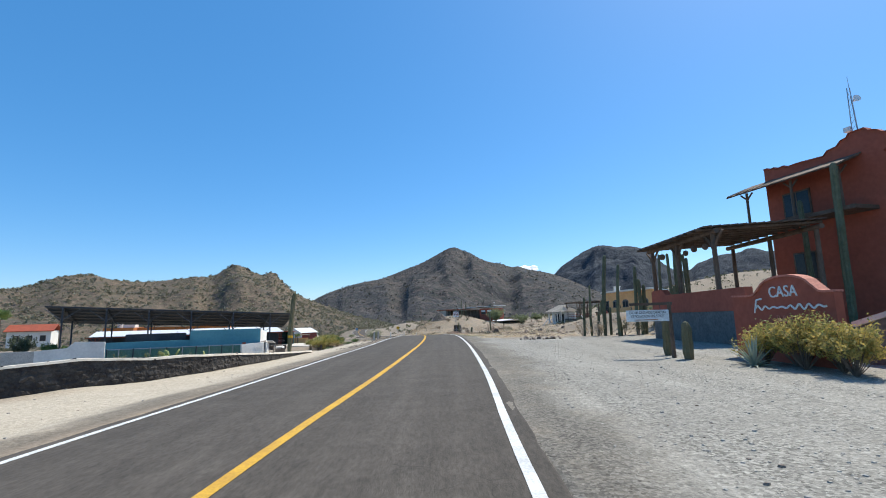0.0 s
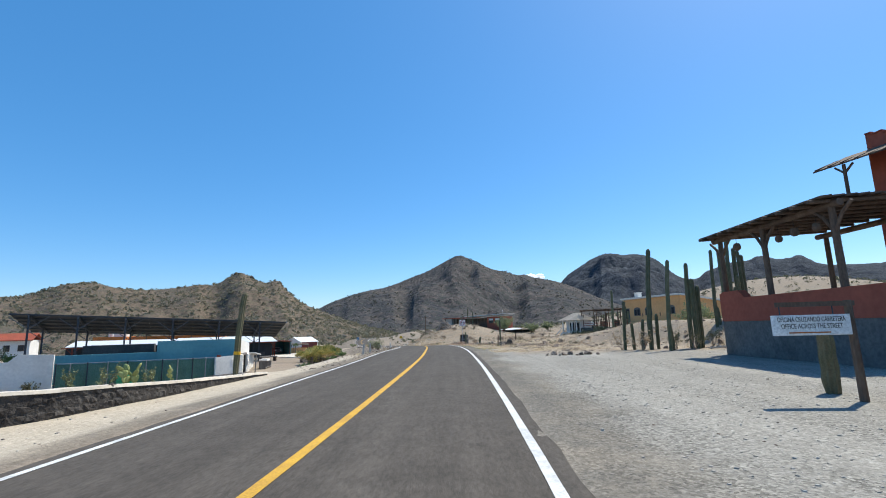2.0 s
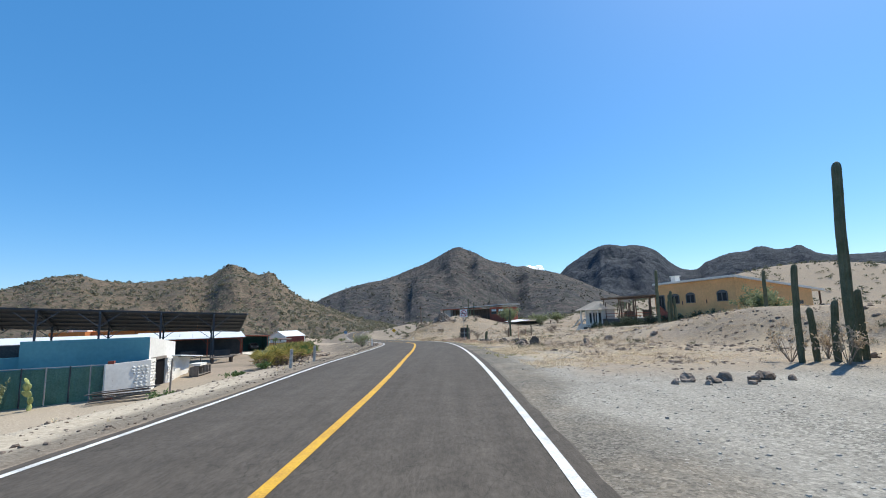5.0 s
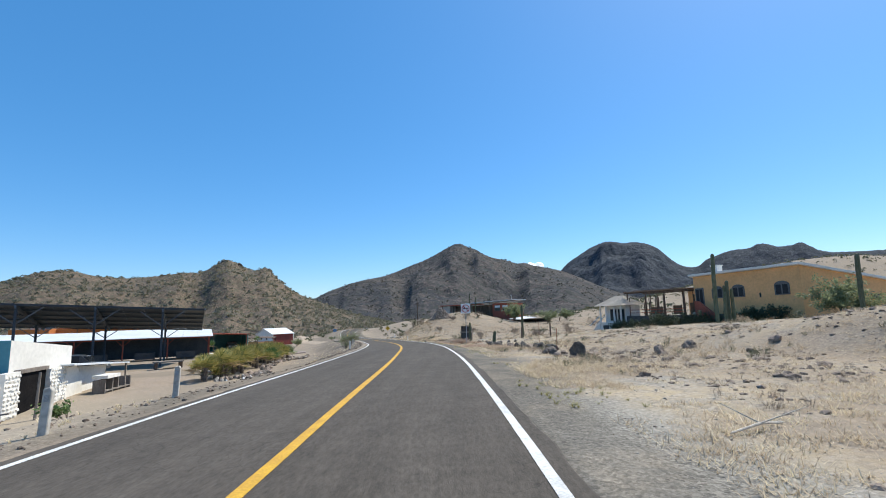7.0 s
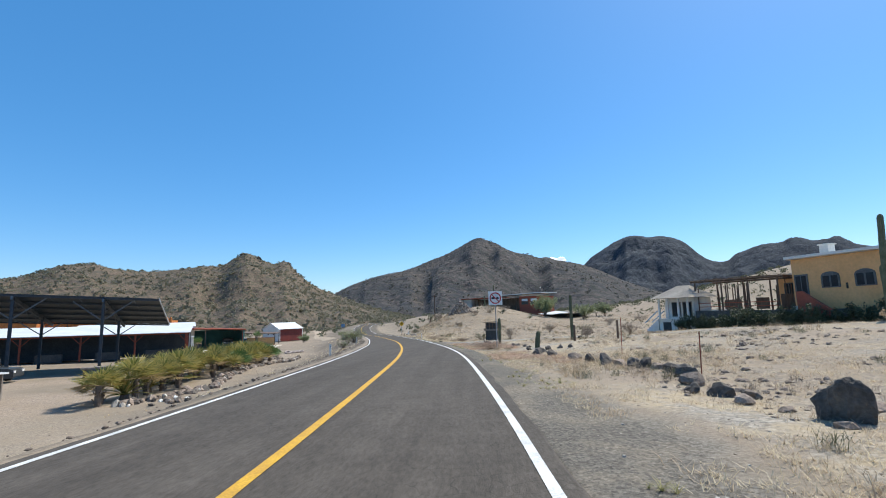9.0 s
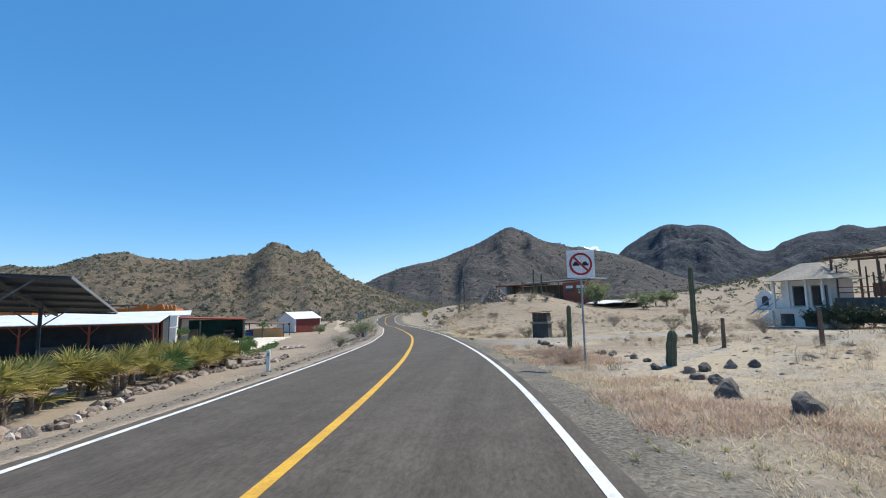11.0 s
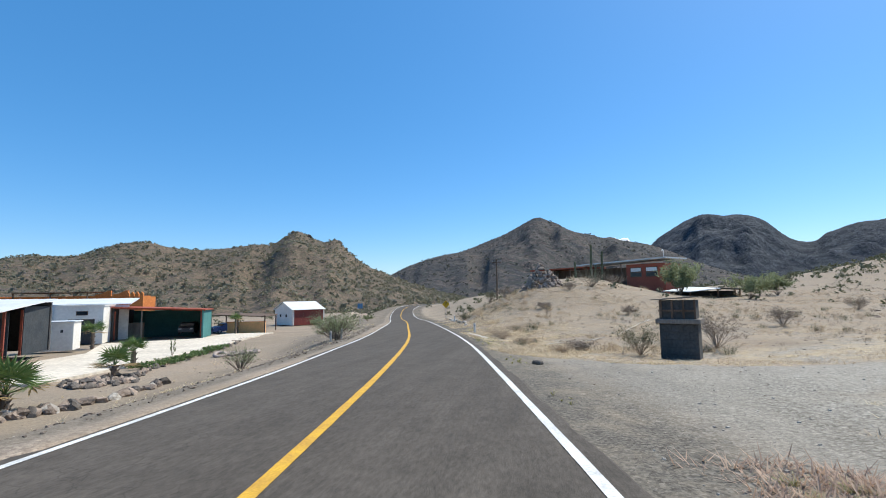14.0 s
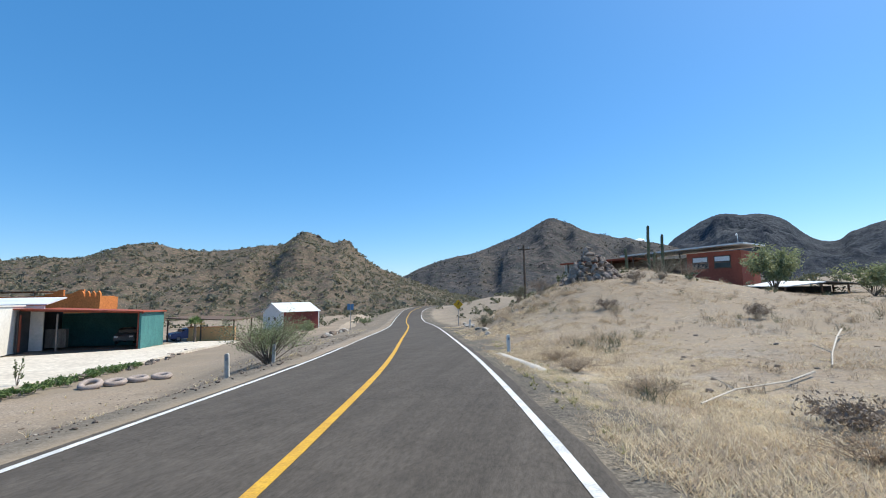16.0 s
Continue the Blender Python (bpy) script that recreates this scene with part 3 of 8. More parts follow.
def strip(name, d0, d1, lift, material, label, category, y0=-70, y1=276, wear=0.0, shift=None, edges=None):
    """A band that follows the road between two offsets from its centre line, or from two edge curves; wide bands turn down at their edges."""
    ys = spaced([(y0, -4, 40), (-4, 118, 300), (118, y1, 90)])
    wide = edges is not None
    cols = 11 if wide else 2
    verts, faces = [], []
    for y in ys:
        s = (road_x(y + 0.5) - road_x(y - 0.5))
        k = 1 / math.hypot(1, s)
        lo, hi = (edges[0](y) + d0, edges[1](y) + d1) if wide else (d0, d1)
        across = [lo, lo + 0.1, *np.linspace(lo + 0.5, hi - 0.5, 7), hi - 0.1, hi] if wide else [lo, hi]
        for j, d in enumerate(across):
            d += shift(y) if shift else 0
            side = -1 if j < cols / 2 else 1
            if wear and (j < 2 or j >= cols - 2):
                d += wear * (fbm(y, side * 7.3, 0.8) + 0.5 * fbm(y, side * 3.1, 3.1)) * side
            dx, dy = d * k, -d * k * s
            z = road_z(y) + 0.012 * max(min(d, 4), -4) - (0.06 if wide and j in (0, cols - 1) else 0)
            verts.append((road_x(y) + dx, y + dy, z + lift))
    for i in range(len(ys) - 1):
        for j in range(cols - 1):
            a = i * cols + j
            faces.append((a, a + 1, a + cols + 1, a + cols))
    me = bpy.data.meshes.new(name)
    me.from_pydata(verts, [], faces)
    me.materials.append(material)
    return tagged(new(name, me), label, category, kind="structure")


strip("road", -0.36, 0.36, -0.004, ASPHALT, "grey worn asphalt two-lane country road", "road", wear=0.05, edges=(line_left, line_right))
strip("center_line", -0.078, 0.078, 0.003, PAINT_Y, "solid yellow painted centre line on the asphalt", "road marking", wear=0.004, shift=line_mid)
strip("edge_line", -0.062, 0.062, 0.003, PAINT_W, "solid white painted edge line on the asphalt", "road marking", wear=0.004, shift=line_right)
strip("edge_line", -0.058, 0.058, 0.003, PAINT_W, "solid white painted edge line on the asphalt", "road marking", wear=0.004, shift=line_left)


def build_hill(name, ridge, dist, foot, foot_z, back, material, label, rough, spur, n_az=220, n_r=60, ends=0.6):
    """A ridge given by bearing and height, falling with spurs and gullies to its foot."""
    az = [k[0] for k in ridge]
    top = smooth_curve(ridge)
    verts, faces = [], []
    lo, hi = az[0], az[-1]
    for i in range(n_az + 1):
        a = lo + (hi - lo) * i / n_az
        fade = min(1, (a - lo) / ends / 3 + 0.02, (hi - a) / ends / 3 + 0.02)
        for j in range(n_r + 1):
            q = j / n_r
            r = foot + (dist - foot) * q if q <= 1 else 0
            if j > n_r - 8:
                e = (j - (n_r - 8)) / 8
                r = dist + (back - dist) * e
                h = top(a) * (1 - 0.9 * e * e)
            else:
                q = j / (n_r - 8)
                r = foot + (dist - foot) * q
                x, y = -r * math.sin(radians(a)), 45 + r * math.cos(radians(a))
                s = noise.noise(Vector((a * spur, q * 1.3, 0.5)))
                s2 = fbm(x, y, 3.5 / (dist - foot), 5)
                shape = q ** (1.25 + 0.35 * s)
                h = foot_z + (top(a) - foot_z) * shape
                h += (top(a) - foot_z) * rough * (0.8 * s2 - 0.25 * abs(s)) * math.sin(math.pi * min(q, 1)) ** 0.8
                h = min(h, 2 + (top(a) - 2) * (r / dist) * 0.985) if q < 1 else top(a)
            x, y = -r * math.sin(radians(a)), 45 + r * math.cos(radians(a))
            if q > 0.85:
                h += (0.012 * top(a)) * (noise.noise(Vector((a * 5, q * 9, 0))) + 0.6 * noise.noise(Vector((a * 14, q * 20, 4))))
            verts.append((x, y, foot_z + (h - foot_z) * min(1, fade + 0.0) if q > 0 else foot_z - 3))
    m = n_r + 1
    for i in range(n_az):
        for j in range(n_r):
            b = i * m + j
            faces.append((b, b + m, b + m + 1, b + 1))
    me = bpy.data.meshes.new(name)
    me.from_pydata(verts, [], faces)
    for p in me.polygons:
        p.use_smooth = True
    me.materials.append(material)
    return tagged(new(name, me), label, "hill", kind="structure")


HILL_L = [(6, -3), (8, 0), (10.8, 5), (13.5, 14), (16.6, 24.4), (19.0, 34.5), (20.2, 43.3), (21.0, 50.5), (21.6, 57.0), (22.2, 57.7), (22.8, 55.6), (24.3, 58.8), (25.3, 63.4), (26.2, 66.0), (27.0, 62.4), (27.8, 57.4), (28.6, 52.6),
          (29.8, 52.2), (31.9, 49.8), (33.6, 47.3), (35.7, 45.7), (37.1, 46.1), (38.7, 47.9), (39.8, 50.3), (41.1, 50.9), (42.0, 49.9), (43.3, 46.4), (44.1, 42.8), (45.1, 39.1), (46.4, 37.1), (48.9, 36.7), (51.2, 33), (56, 34), (64, 38), (74, 30), (90, 20)]
HILL_P = [(-30, 7), (-24, 30), (-18.2, 85), (-15.4, 124), (-13.4, 147), (-11.7, 159.3), (-10.4, 167.3), (-9.4, 178), (-8.5, 177), (-7.4, 188.1), (-5.5, 200.5), (-4.2, 218.3), (-3.5, 231.4), (-2.7, 239.4), (-1.8, 251), (-1.4, 254.1), (-0.7, 250.2),
          (0.1, 239.7), (1.4, 220.1), (3.0, 198.2), (4.7, 180.6), (6.4, 161.5), (7.8, 148.1), (10.3, 134.9), (12.2, 120.7), (14.9, 92.5), (16.4, 71.3), (18.6, 48), (24, 25), (32, 12)]
HILL_R = [(-75, 150), (-60, 240), (-50, 270), (-45, 258), (-40.8, 262), (-39.2, 271.4), (-38.4, 287.5), (-37.9, 307.8), (-37.3, 329.5), (-36.4, 320.6), (-35.3, 321.2), (-34.3, 342.1), (-33.6, 341.8), (-33.1, 328.7), (-31.8, 323.3), (-30.9, 316.3), (-29.9, 297.1),
          (-28.8, 274), (-28.4, 254.1), (-27.3, 245.7), (-26.2, 269.9), (-25.3, 313.5), (-24.4, 365.5), (-23.4, 396.2), (-21.5, 417.2), (-20.7, 415.4), (-19.9, 427.7), (-18.8, 431.2), (-17.5, 410), (-15.8, 359.7), (-14.1, 298.7), (-13.6, 271), (-11.4, 205), (-8, 140), (-3, 75)]
build_hill("hill", HILL_L, 510, 205, -6, 690, HILL_NEAR, "brown stony hill dotted with desert scrub and a rocky summit", 0.2, 0.3, n_az=520, n_r=110)
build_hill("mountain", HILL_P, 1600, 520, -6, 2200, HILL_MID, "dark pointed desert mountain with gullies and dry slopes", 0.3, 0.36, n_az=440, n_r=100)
build_hill("mountain", HILL_R, 3000, 1700, -6, 3900, HILL_FAR, "range of rounded desert mountains coloured blue-grey for haze", 0.36, 0.4, n_az=400, n_r=80)


def cloud():
    """A small white cloud behind the mountain's shoulder, with glow added for its sunlit look."""
    bm = bmesh.new()
    rng = random.Random(9)
    for k in range(26):
        m = Matrix.Translation((rng.gauss(0, 42), rng.gauss(0, 20), abs(rng.gauss(0, 12)))) @ Matrix.Diagonal((rng.uniform(24, 46), 26, rng.uniform(14, 26), 1))
        bmesh.ops.create_icosphere(bm, subdivisions=2, radius=1, matrix=m)
    for v in bm.verts:
        v.co += v.normal * 6 * noise.noise(v.co * 0.05)
    white_cloud = mat("cloud_white_glow", (0.95, 0.95, 0.96), (0.9, 0.91, 0.93), 0.01, 1.0, 0.0)
    # Added emission stands in for sunlight on the cloud.
    glow = white_cloud.node_tree.nodes["Principled BSDF"].inputs
    glow["Emission Color"].default_value, glow["Emission Strength"].default_value = (0.9, 0.94, 1.0, 1.0), 0.55
    ob = finish("cloud", bm, white_cloud, True)
    a = radians(-10.2)
    ob.matrix_world = pose(-4500 * math.sin(a), 45 + 4500 * math.cos(a), 452, 0, 0, -10)
    tagged(ob, "small white cloud behind the mountain ridge", "cloud", kind="structure")


cloud()


# ---------------- plants and stones ----------------
def cactus_mesh(height, radius, ribs=12, lean=(0, 0), bm=None, at=(0, 0, 0), taper=0.88, rings=12):
    """A ribbed column with a rounded tip."""
    bm = bm or bmesh.new()
    n = ribs * 2
    prev = None
    tip = min(0.5, 1.4 * radius / height)
    levels = [k / rings * (1 - tip) for k in range(rings)] + [1 - tip + tip * f for f in (0, 0.35, 0.62, 0.82, 0.95, 1.0)]
    for q in levels:
        z = height * q
        r = radius * (0.8 + 0.2 * min(1, q * 5)) * (1 - (1 - taper) * q)
        dome = 1.4 * radius / height
        if q > 1 - dome:
            r *= math.sqrt(max(0.02, 1 - ((q - 1 + dome) / dome) ** 2))
        wob = 0.06 * radius * math.sin(q * 17 + height)
        ring = []
        for k in range(n):
            rr = r * (1.0 if k % 2 else 0.82)
            a = k * math.tau / n
            ring.append(bm.verts.new((at[0] + lean[0] * q * q + wob + rr * math.cos(a), at[1] + lean[1] * q * q + rr * math.sin(a), at[2] + z)))
        if prev:
            for k in range(n):
                bm.faces.new((prev[k], prev[(k + 1) % n], ring[(k + 1) % n], ring[k]))
        prev = ring
    bm.faces.new(prev)
    return bm


def rock_mesh(sx, sy, sz, seed, sub=2, rough=0.28):
    bm = bmesh.new()
    bmesh.ops.create_icosphere(bm, subdivisions=sub, radius=1.0)
    off = Vector((seed * 3.1, seed * 1.7, seed * 0.9))
    for v in bm.verts:
        k = 1 + rough * noise.noise(v.co * 1.3 + off) + 0.5 * rough * noise.noise(v.co * 3.1 + off)
        for j in range(4):
            n = Vector((math.sin(seed * 2.3 + j * 1.9), math.cos(seed * 1.1 + j * 2.7), 0.3 + 0.7 * math.sin(seed + j * 3.1))).normalized()
            side = v.co.dot(n)
            if side > 0.62:
                k *= 0.62 / side
        c = v.co * k
        c.x, c.y = round(c.x * 3.2) / 3.2 * 0.35 + c.x * 0.65, c.y
        v.co = Vector((c.x * sx, c.y * sy, max(c.z, -0.55) * sz))
    return bm


def scatter_mesh(name, count, place, piece, material, label, category, seed):
    """Many small pieces joined into one mesh. place(rng) gives (x, y, z, size) or None; piece(rng) gives vertices and faces about the origin."""
    rng = random.Random(seed)
    verts, faces = [], []
    made = 0
    for _ in range(count * 4):
        if made >= count:
            break
        spot = place(rng)
        if spot is None:
            continue
        x, y, z, size = spot
        made += 1
        vs, fs = piece(rng)
        base = len(verts)
        verts.extend((x + a * size, y + b * size, z + c * size) for a, b, c in vs)
        faces.extend(tuple(base + i for i in f) for f in fs)
    me = bpy.data.meshes.new(name)
    me.from_pydata(verts, [], faces)
    me.materials.append(material)
    return tagged(new(name, me), label, category, kind="stuff")


def tuft(rng, blades=9, spread=0.35, height=1.0, width=0.035):
    vs, fs = [], []
    for _ in range(blades):
        a = rng.uniform(0, math.tau)
        out = rng.uniform(0.2, 1.0) * spread
        h = height * rng.uniform(0.55, 1.1)
        x0, y0 = rng.uniform(-0.1, 0.1), rng.uniform(-0.1, 0.1)
        sx, sy = -math.sin(a) * width, math.cos(a) * width
        cx, cy = math.cos(a) * out, math.sin(a) * out
        b = len(vs)
        vs += [(x0 - sx, y0 - sy, -0.05), (x0 + sx, y0 + sy, -0.05), (x0 + cx * 0.5 + sx * 0.8, y0 + cy * 0.5 + sy * 0.8, h * 0.6), (x0 + cx * 0.5 - sx * 0.8, y0 + cy * 0.5 - sy * 0.8, h * 0.6),
               (x0 + cx * 1.25, y0 + cy * 1.25, h)]
        fs += [(b, b + 1, b + 2, b + 3), (b + 3, b + 2, b + 4)]
    return vs, fs


def mat_of_grass(rng, blades=14):
    """A low matted clump: thin straws that lean every way from a patch of ground."""
    vs, fs = [], []
    for _ in range(blades):
        a, b = rng.uniform(0, math.tau), rng.uniform(0, math.tau)
        r, out = 1.0 * math.sqrt(rng.random()), rng.uniform(0.25, 1.2)
        x, y = r * math.cos(b), r * math.sin(b)
        sx, sy = -math.sin(a) * 0.04, math.cos(a) * 0.04
        k = len(vs)
        vs += [(x - sx, y - sy, -0.06), (x + sx, y + sy, -0.06), (x + out * math.cos(a), y + out * math.sin(a), rng.uniform(0.12, 0.6))]
        fs.append((k, k + 1, k + 2))
    return vs, fs


def pebble(rng):
    """A small rounded stone with a flattened top."""
    h = rng.uniform(0.3, 0.6)
    a0 = rng.uniform(0, 6)
    rad = [rng.uniform(0.7, 1.2) for _ in range(5)]
    vs = [(math.cos(a0 + k * 1.2566) * rad[k], math.sin(a0 + k * 1.2566) * rad[k], -0.15) for k in range(5)]
    vs += [(math.cos(a0 + k * 1.2566 + 0.2) * rad[k] * 0.68, math.sin(a0 + k * 1.2566 + 0.2) * rad[k] * 0.68, h * rng.uniform(0.75, 1.2)) for k in range(5)]
    return vs, [(k, (k + 1) % 5, 5 + (k + 1) % 5, 5 + k) for k in range(5)] + [(5, 6, 7, 8, 9)]


def chunk(rng):
    """A rough angular stone of twenty faces, half sunk."""
    g = 0.5257
    k = 0.8507
    base = [(-g, 0, k), (g, 0, k), (-g, 0, -k), (g, 0, -k), (0, k, g), (0, k, -g), (0, -k, g), (0, -k, -g), (k, g, 0), (-k, g, 0), (k, -g, 0), (-k, -g, 0)]
    a, flat = rng.uniform(0, 6.28), rng.uniform(0.45, 0.8)
    vs = []
    for x, y, z in base:
        r = rng.uniform(0.7, 1.2)
        x, y = (x * math.cos(a) - y * math.sin(a)) * 1.15, x * math.sin(a) + y * math.cos(a)
        vs.append((x * r, y * r, z * r * flat + 0.2))
    return vs, [(0, 1, 4), (0, 4, 9), (9, 4, 5), (4, 8, 5), (4, 1, 8), (8, 1, 10), (8, 10, 3), (5, 8, 3), (5, 3, 2), (2, 3, 7), (7, 3, 10), (7, 10, 6), (7, 6, 11), (11, 6, 0), (0, 6, 1), (6, 10, 1), (9, 11, 0), (9, 2, 11), (9, 5, 2), (7, 11, 2)]


def scrub(rng, leaves=26, low=0.16, high=0.30):
    """A low desert bush of many small leaf faces about a few stems."""
    vs, fs = [], []
    for _ in range(leaves):
        a, e = rng.uniform(0, math.tau), rng.uniform(0.05, 1.35)
        r = rng.uniform(0.45, 1.0)
        c = Vector((math.cos(a) * math.cos(e) * r, math.sin(a) * math.cos(e) * r, 0.12 + math.sin(e) * r * 0.85))
        s = rng.uniform(low, high)
        d1 = Vector((rng.uniform(-1, 1), rng.uniform(-1, 1), rng.uniform(-1, 1))).normalized() * s
        d2 = Vector((rng.uniform(-1, 1), rng.uniform(-1, 1), rng.uniform(-1, 1))).normalized() * s
        b = len(vs)
        vs += [tuple(c - d1), tuple(c + d2), tuple(c + d1), tuple(c - d2)]
        fs += [(b, b + 1, b + 2, b + 3)]
    return vs, fs


def brush(rng, twigs=20):
    """Brittle dry brush: many thin forked twigs and a few scraps of leaf."""
    vs, fs = [], []
    for _ in range(twigs):
        a, e = rng.uniform(0, math.tau), rng.uniform(0.35, 1.45)
        foot = Vector((rng.uniform(-0.35, 0.35), rng.uniform(-0.35, 0.35), -0.05))
        d = Vector((math.cos(a) * math.cos(e), math.sin(a) * math.cos(e), math.sin(e) * 0.8)) * rng.uniform(0.5, 1.0)
        w = Vector((-math.sin(a), math.cos(a), 0)) * 0.014
        mid = foot + d * 0.55
        b = len(vs)
        vs += [tuple(foot - w), tuple(foot + w), tuple(mid + w * 0.7), tuple(mid - w * 0.7)]
        fs.append((b, b + 1, b + 2, b + 3))
        for _ in range(2):
            tip = mid + d * 0.45 + Vector((rng.uniform(-0.25, 0.25), rng.uniform(-0.25, 0.25), rng.uniform(-0.08, 0.2)))
            b = len(vs)
            vs += [tuple(mid - w * 0.8), tuple(mid + w * 0.8), tuple(tip)]
            fs.append((b, b + 1, b + 2))
            c = mid.lerp(tip, rng.uniform(0.4, 1.0))
            k = Vector((rng.uniform(-1, 1), rng.uniform(-1, 1), rng.uniform(-1, 1))) * 0.05
            b = len(vs)
            vs += [tuple(c), tuple(c + k), tuple(c + Vector((k.y, k.z, k.x)))]
            fs.append((b, b + 1, b + 2))
    return vs, fs


LEAF_OLIVE = leaf_mat("olive_scrub_leaves", (0.075, 0.085, 0.045), (0.17, 0.165, 0.095))
LEAF_GREEN = leaf_mat("green_leaves", (0.07, 0.14, 0.035), (0.16, 0.22, 0.07))
LEAF_MESQ = leaf_mat("grey_green_leaves", (0.17, 0.2, 0.095), (0.3, 0.325, 0.175), 0.4)
LEAF_HILL = leaf_mat("hill_scrub_leaves", (0.13, 0.128, 0.085), (0.225, 0.208, 0.145), 0.5)
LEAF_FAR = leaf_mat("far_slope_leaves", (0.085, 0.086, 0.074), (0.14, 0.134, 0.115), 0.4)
LEAF_PALM = leaf_mat("yellowed_palm_leaves", (0.12, 0.15, 0.035), (0.5, 0.4, 0.13), 0.35)
LEAF_AGAVE = leaf_mat("agave_leaves", (0.12, 0.16, 0.045), (0.4, 0.33, 0.11), 0.25)
LEAF_DRY = leaf_mat("dry_leaves", (0.22, 0.15, 0.07), (0.36, 0.26, 0.12), 0.2)
LEAF_ORANGE = leaf_mat("yellow_flowering_leaves", (0.24, 0.26, 0.08), (0.62, 0.44, 0.13), 0.45)
STRAW = leaf_mat("straw_grass", (0.54, 0.435, 0.28), (0.76, 0.65, 0.46), 0.45)
STRAW_DULL = leaf_mat("dull_dry_brush", (0.36, 0.275, 0.19), (0.56, 0.445, 0.31), 0.35)
LEAF_BROWN = leaf_mat("brown_grey_brush", (0.17, 0.13, 0.10), (0.31, 0.245, 0.185), 0.2)
LEAF_RED = leaf_mat("reddish_dry_brush", (0.36, 0.24, 0.175), (0.52, 0.37, 0.27), 0.35)
TWIG_PALE = mat("bleached_twig", (0.36, 0.28, 0.21), (0.27, 0.205, 0.155), 4, 0.9, 0.3)
TWIG = mat("dry_twig", (0.20, 0.155, 0.12), (0.13, 0.10, 0.08), 4, 0.9, 0.3)


def bush(name, at, size, tall, leaf, label, category="bush", seed=1, count=700, stems=9, leaf_size=0.06, group="", turn=0.0):
    """Stems that fork from the foot, with a ragged crown of small leaves."""
    rng = random.Random(seed)
    t = thing(name, (at[0], at[1], ground_z(at[0], at[1]) if len(at) < 3 else at[2]), turn, label, category, group)
    wood, crown = bmesh.new(), []
    tips = []
    for _ in range(stems):
        a = rng.uniform(0, math.tau)
        out = rng.uniform(0.15, 1) * size
        mid = Vector((math.cos(a) * out * 0.5, math.sin(a) * out * 0.5, tall * rng.uniform(0.22, 0.52)))
        rod(wood, (0, 0, -0.05), mid, 0.011 * tall ** 0.7, 0.007 * tall ** 0.7, 5)
        for _ in range(4):
            b = a + rng.uniform(-1.0, 1.0)
            tip = mid + Vector((math.cos(b) * out * rng.uniform(0.2, 0.75), math.sin(b) * out * rng.uniform(0.2, 0.75), tall * rng.uniform(0.05, 0.5)))
            rod(wood, mid, tip, 0.005 * tall ** 0.7, 0.0022, 4)
            tips.append((mid, tip))
    tagged(part("wood", wood, TWIG_PALE if leaf in (STRAW_DULL, LEAF_OLIVE, LEAF_RED, LEAF_BROWN) else TWIG, t), kind="stuff")
    verts, faces = [], []
    for _ in range(count):
        mid, tip = rng.choice(tips)
        c = mid.lerp(tip, rng.uniform(0.3, 1.1)) + Vector((rng.gauss(0, 1), rng.gauss(0, 1), rng.gauss(0, 0.8))) * size * 0.065
        s = leaf_size * rng.uniform(0.6, 1.5)
        d1 = Vector((rng.uniform(-1, 1), rng.uniform(-1, 1), rng.uniform(-1, 1))).normalized() * s
        d2 = d1.cross(Vector((rng.uniform(-1, 1), rng.uniform(-1, 1), rng.uniform(-1, 1)))).normalized() * s * 0.45
        b = len(verts)
        verts += [c - d1, c + d2, c + d1, c - d2]
        faces.append((b, b + 1, b + 2, b + 3))
    me = bpy.data.meshes.new("crown")
    me.from_pydata(verts, [], faces)
    me.materials.append(leaf)
    crown = tagged(new("crown", me), kind="stuff")
    crown.parent = t
    return t


def rosette(name, at, r, leaf, label, seed, n=34, width=0.06, up=(0.15, 1.4), droop=0.25, category="agave", group="", trunk=0.0):
    """Sword leaves that fan out from one foot."""
    rng = random.Random(seed)
    z = ground_z(at[0], at[1]) if len(at) < 3 else at[2]
    t = thing(name, (at[0], at[1], z), rng.uniform(0, 360), label, category, group)
    if trunk:
        bm = bmesh.new()
        rod(bm, (0, 0, -0.05), (0, 0, trunk), 0.14 * r, 0.11 * r, 9)
        part("trunk", bm, TWIG, t)
    bm = bmesh.new()
    for k in range(n):
        a = k * 2.39996 + rng.uniform(-0.2, 0.2)
        e = rng.uniform(*up)
        ln = r * rng.uniform(0.75, 1.1)
        d = Vector((math.cos(a) * math.cos(e), math.sin(a) * math.cos(e), math.sin(e)))
        side = Vector((-math.sin(a), math.cos(a), 0))
        prev = None
        for i in range(5):
            q = i / 4
            c = Vector((0, 0, trunk)) + d * ln * q + Vector((0, 0, -droop * ln * q * q * math.cos(e)))
            w = width * r * (0.7 + 1.2 * q if q < 0.3 else 1.06 * (1 - q) / 0.7) + 0.002
            row = [bm.verts.new(c - side * w), bm.verts.new(c + Vector((0, 0, -w * 0.5))), bm.verts.new(c + side * w)]
            if prev:
                bm.faces.new((prev[0], prev[1], row[1], row[0]))
                bm.faces.new((prev[1], prev[2], row[2], row[1]))
            prev = row
    part("leaves", bm, leaf, t)
    return t


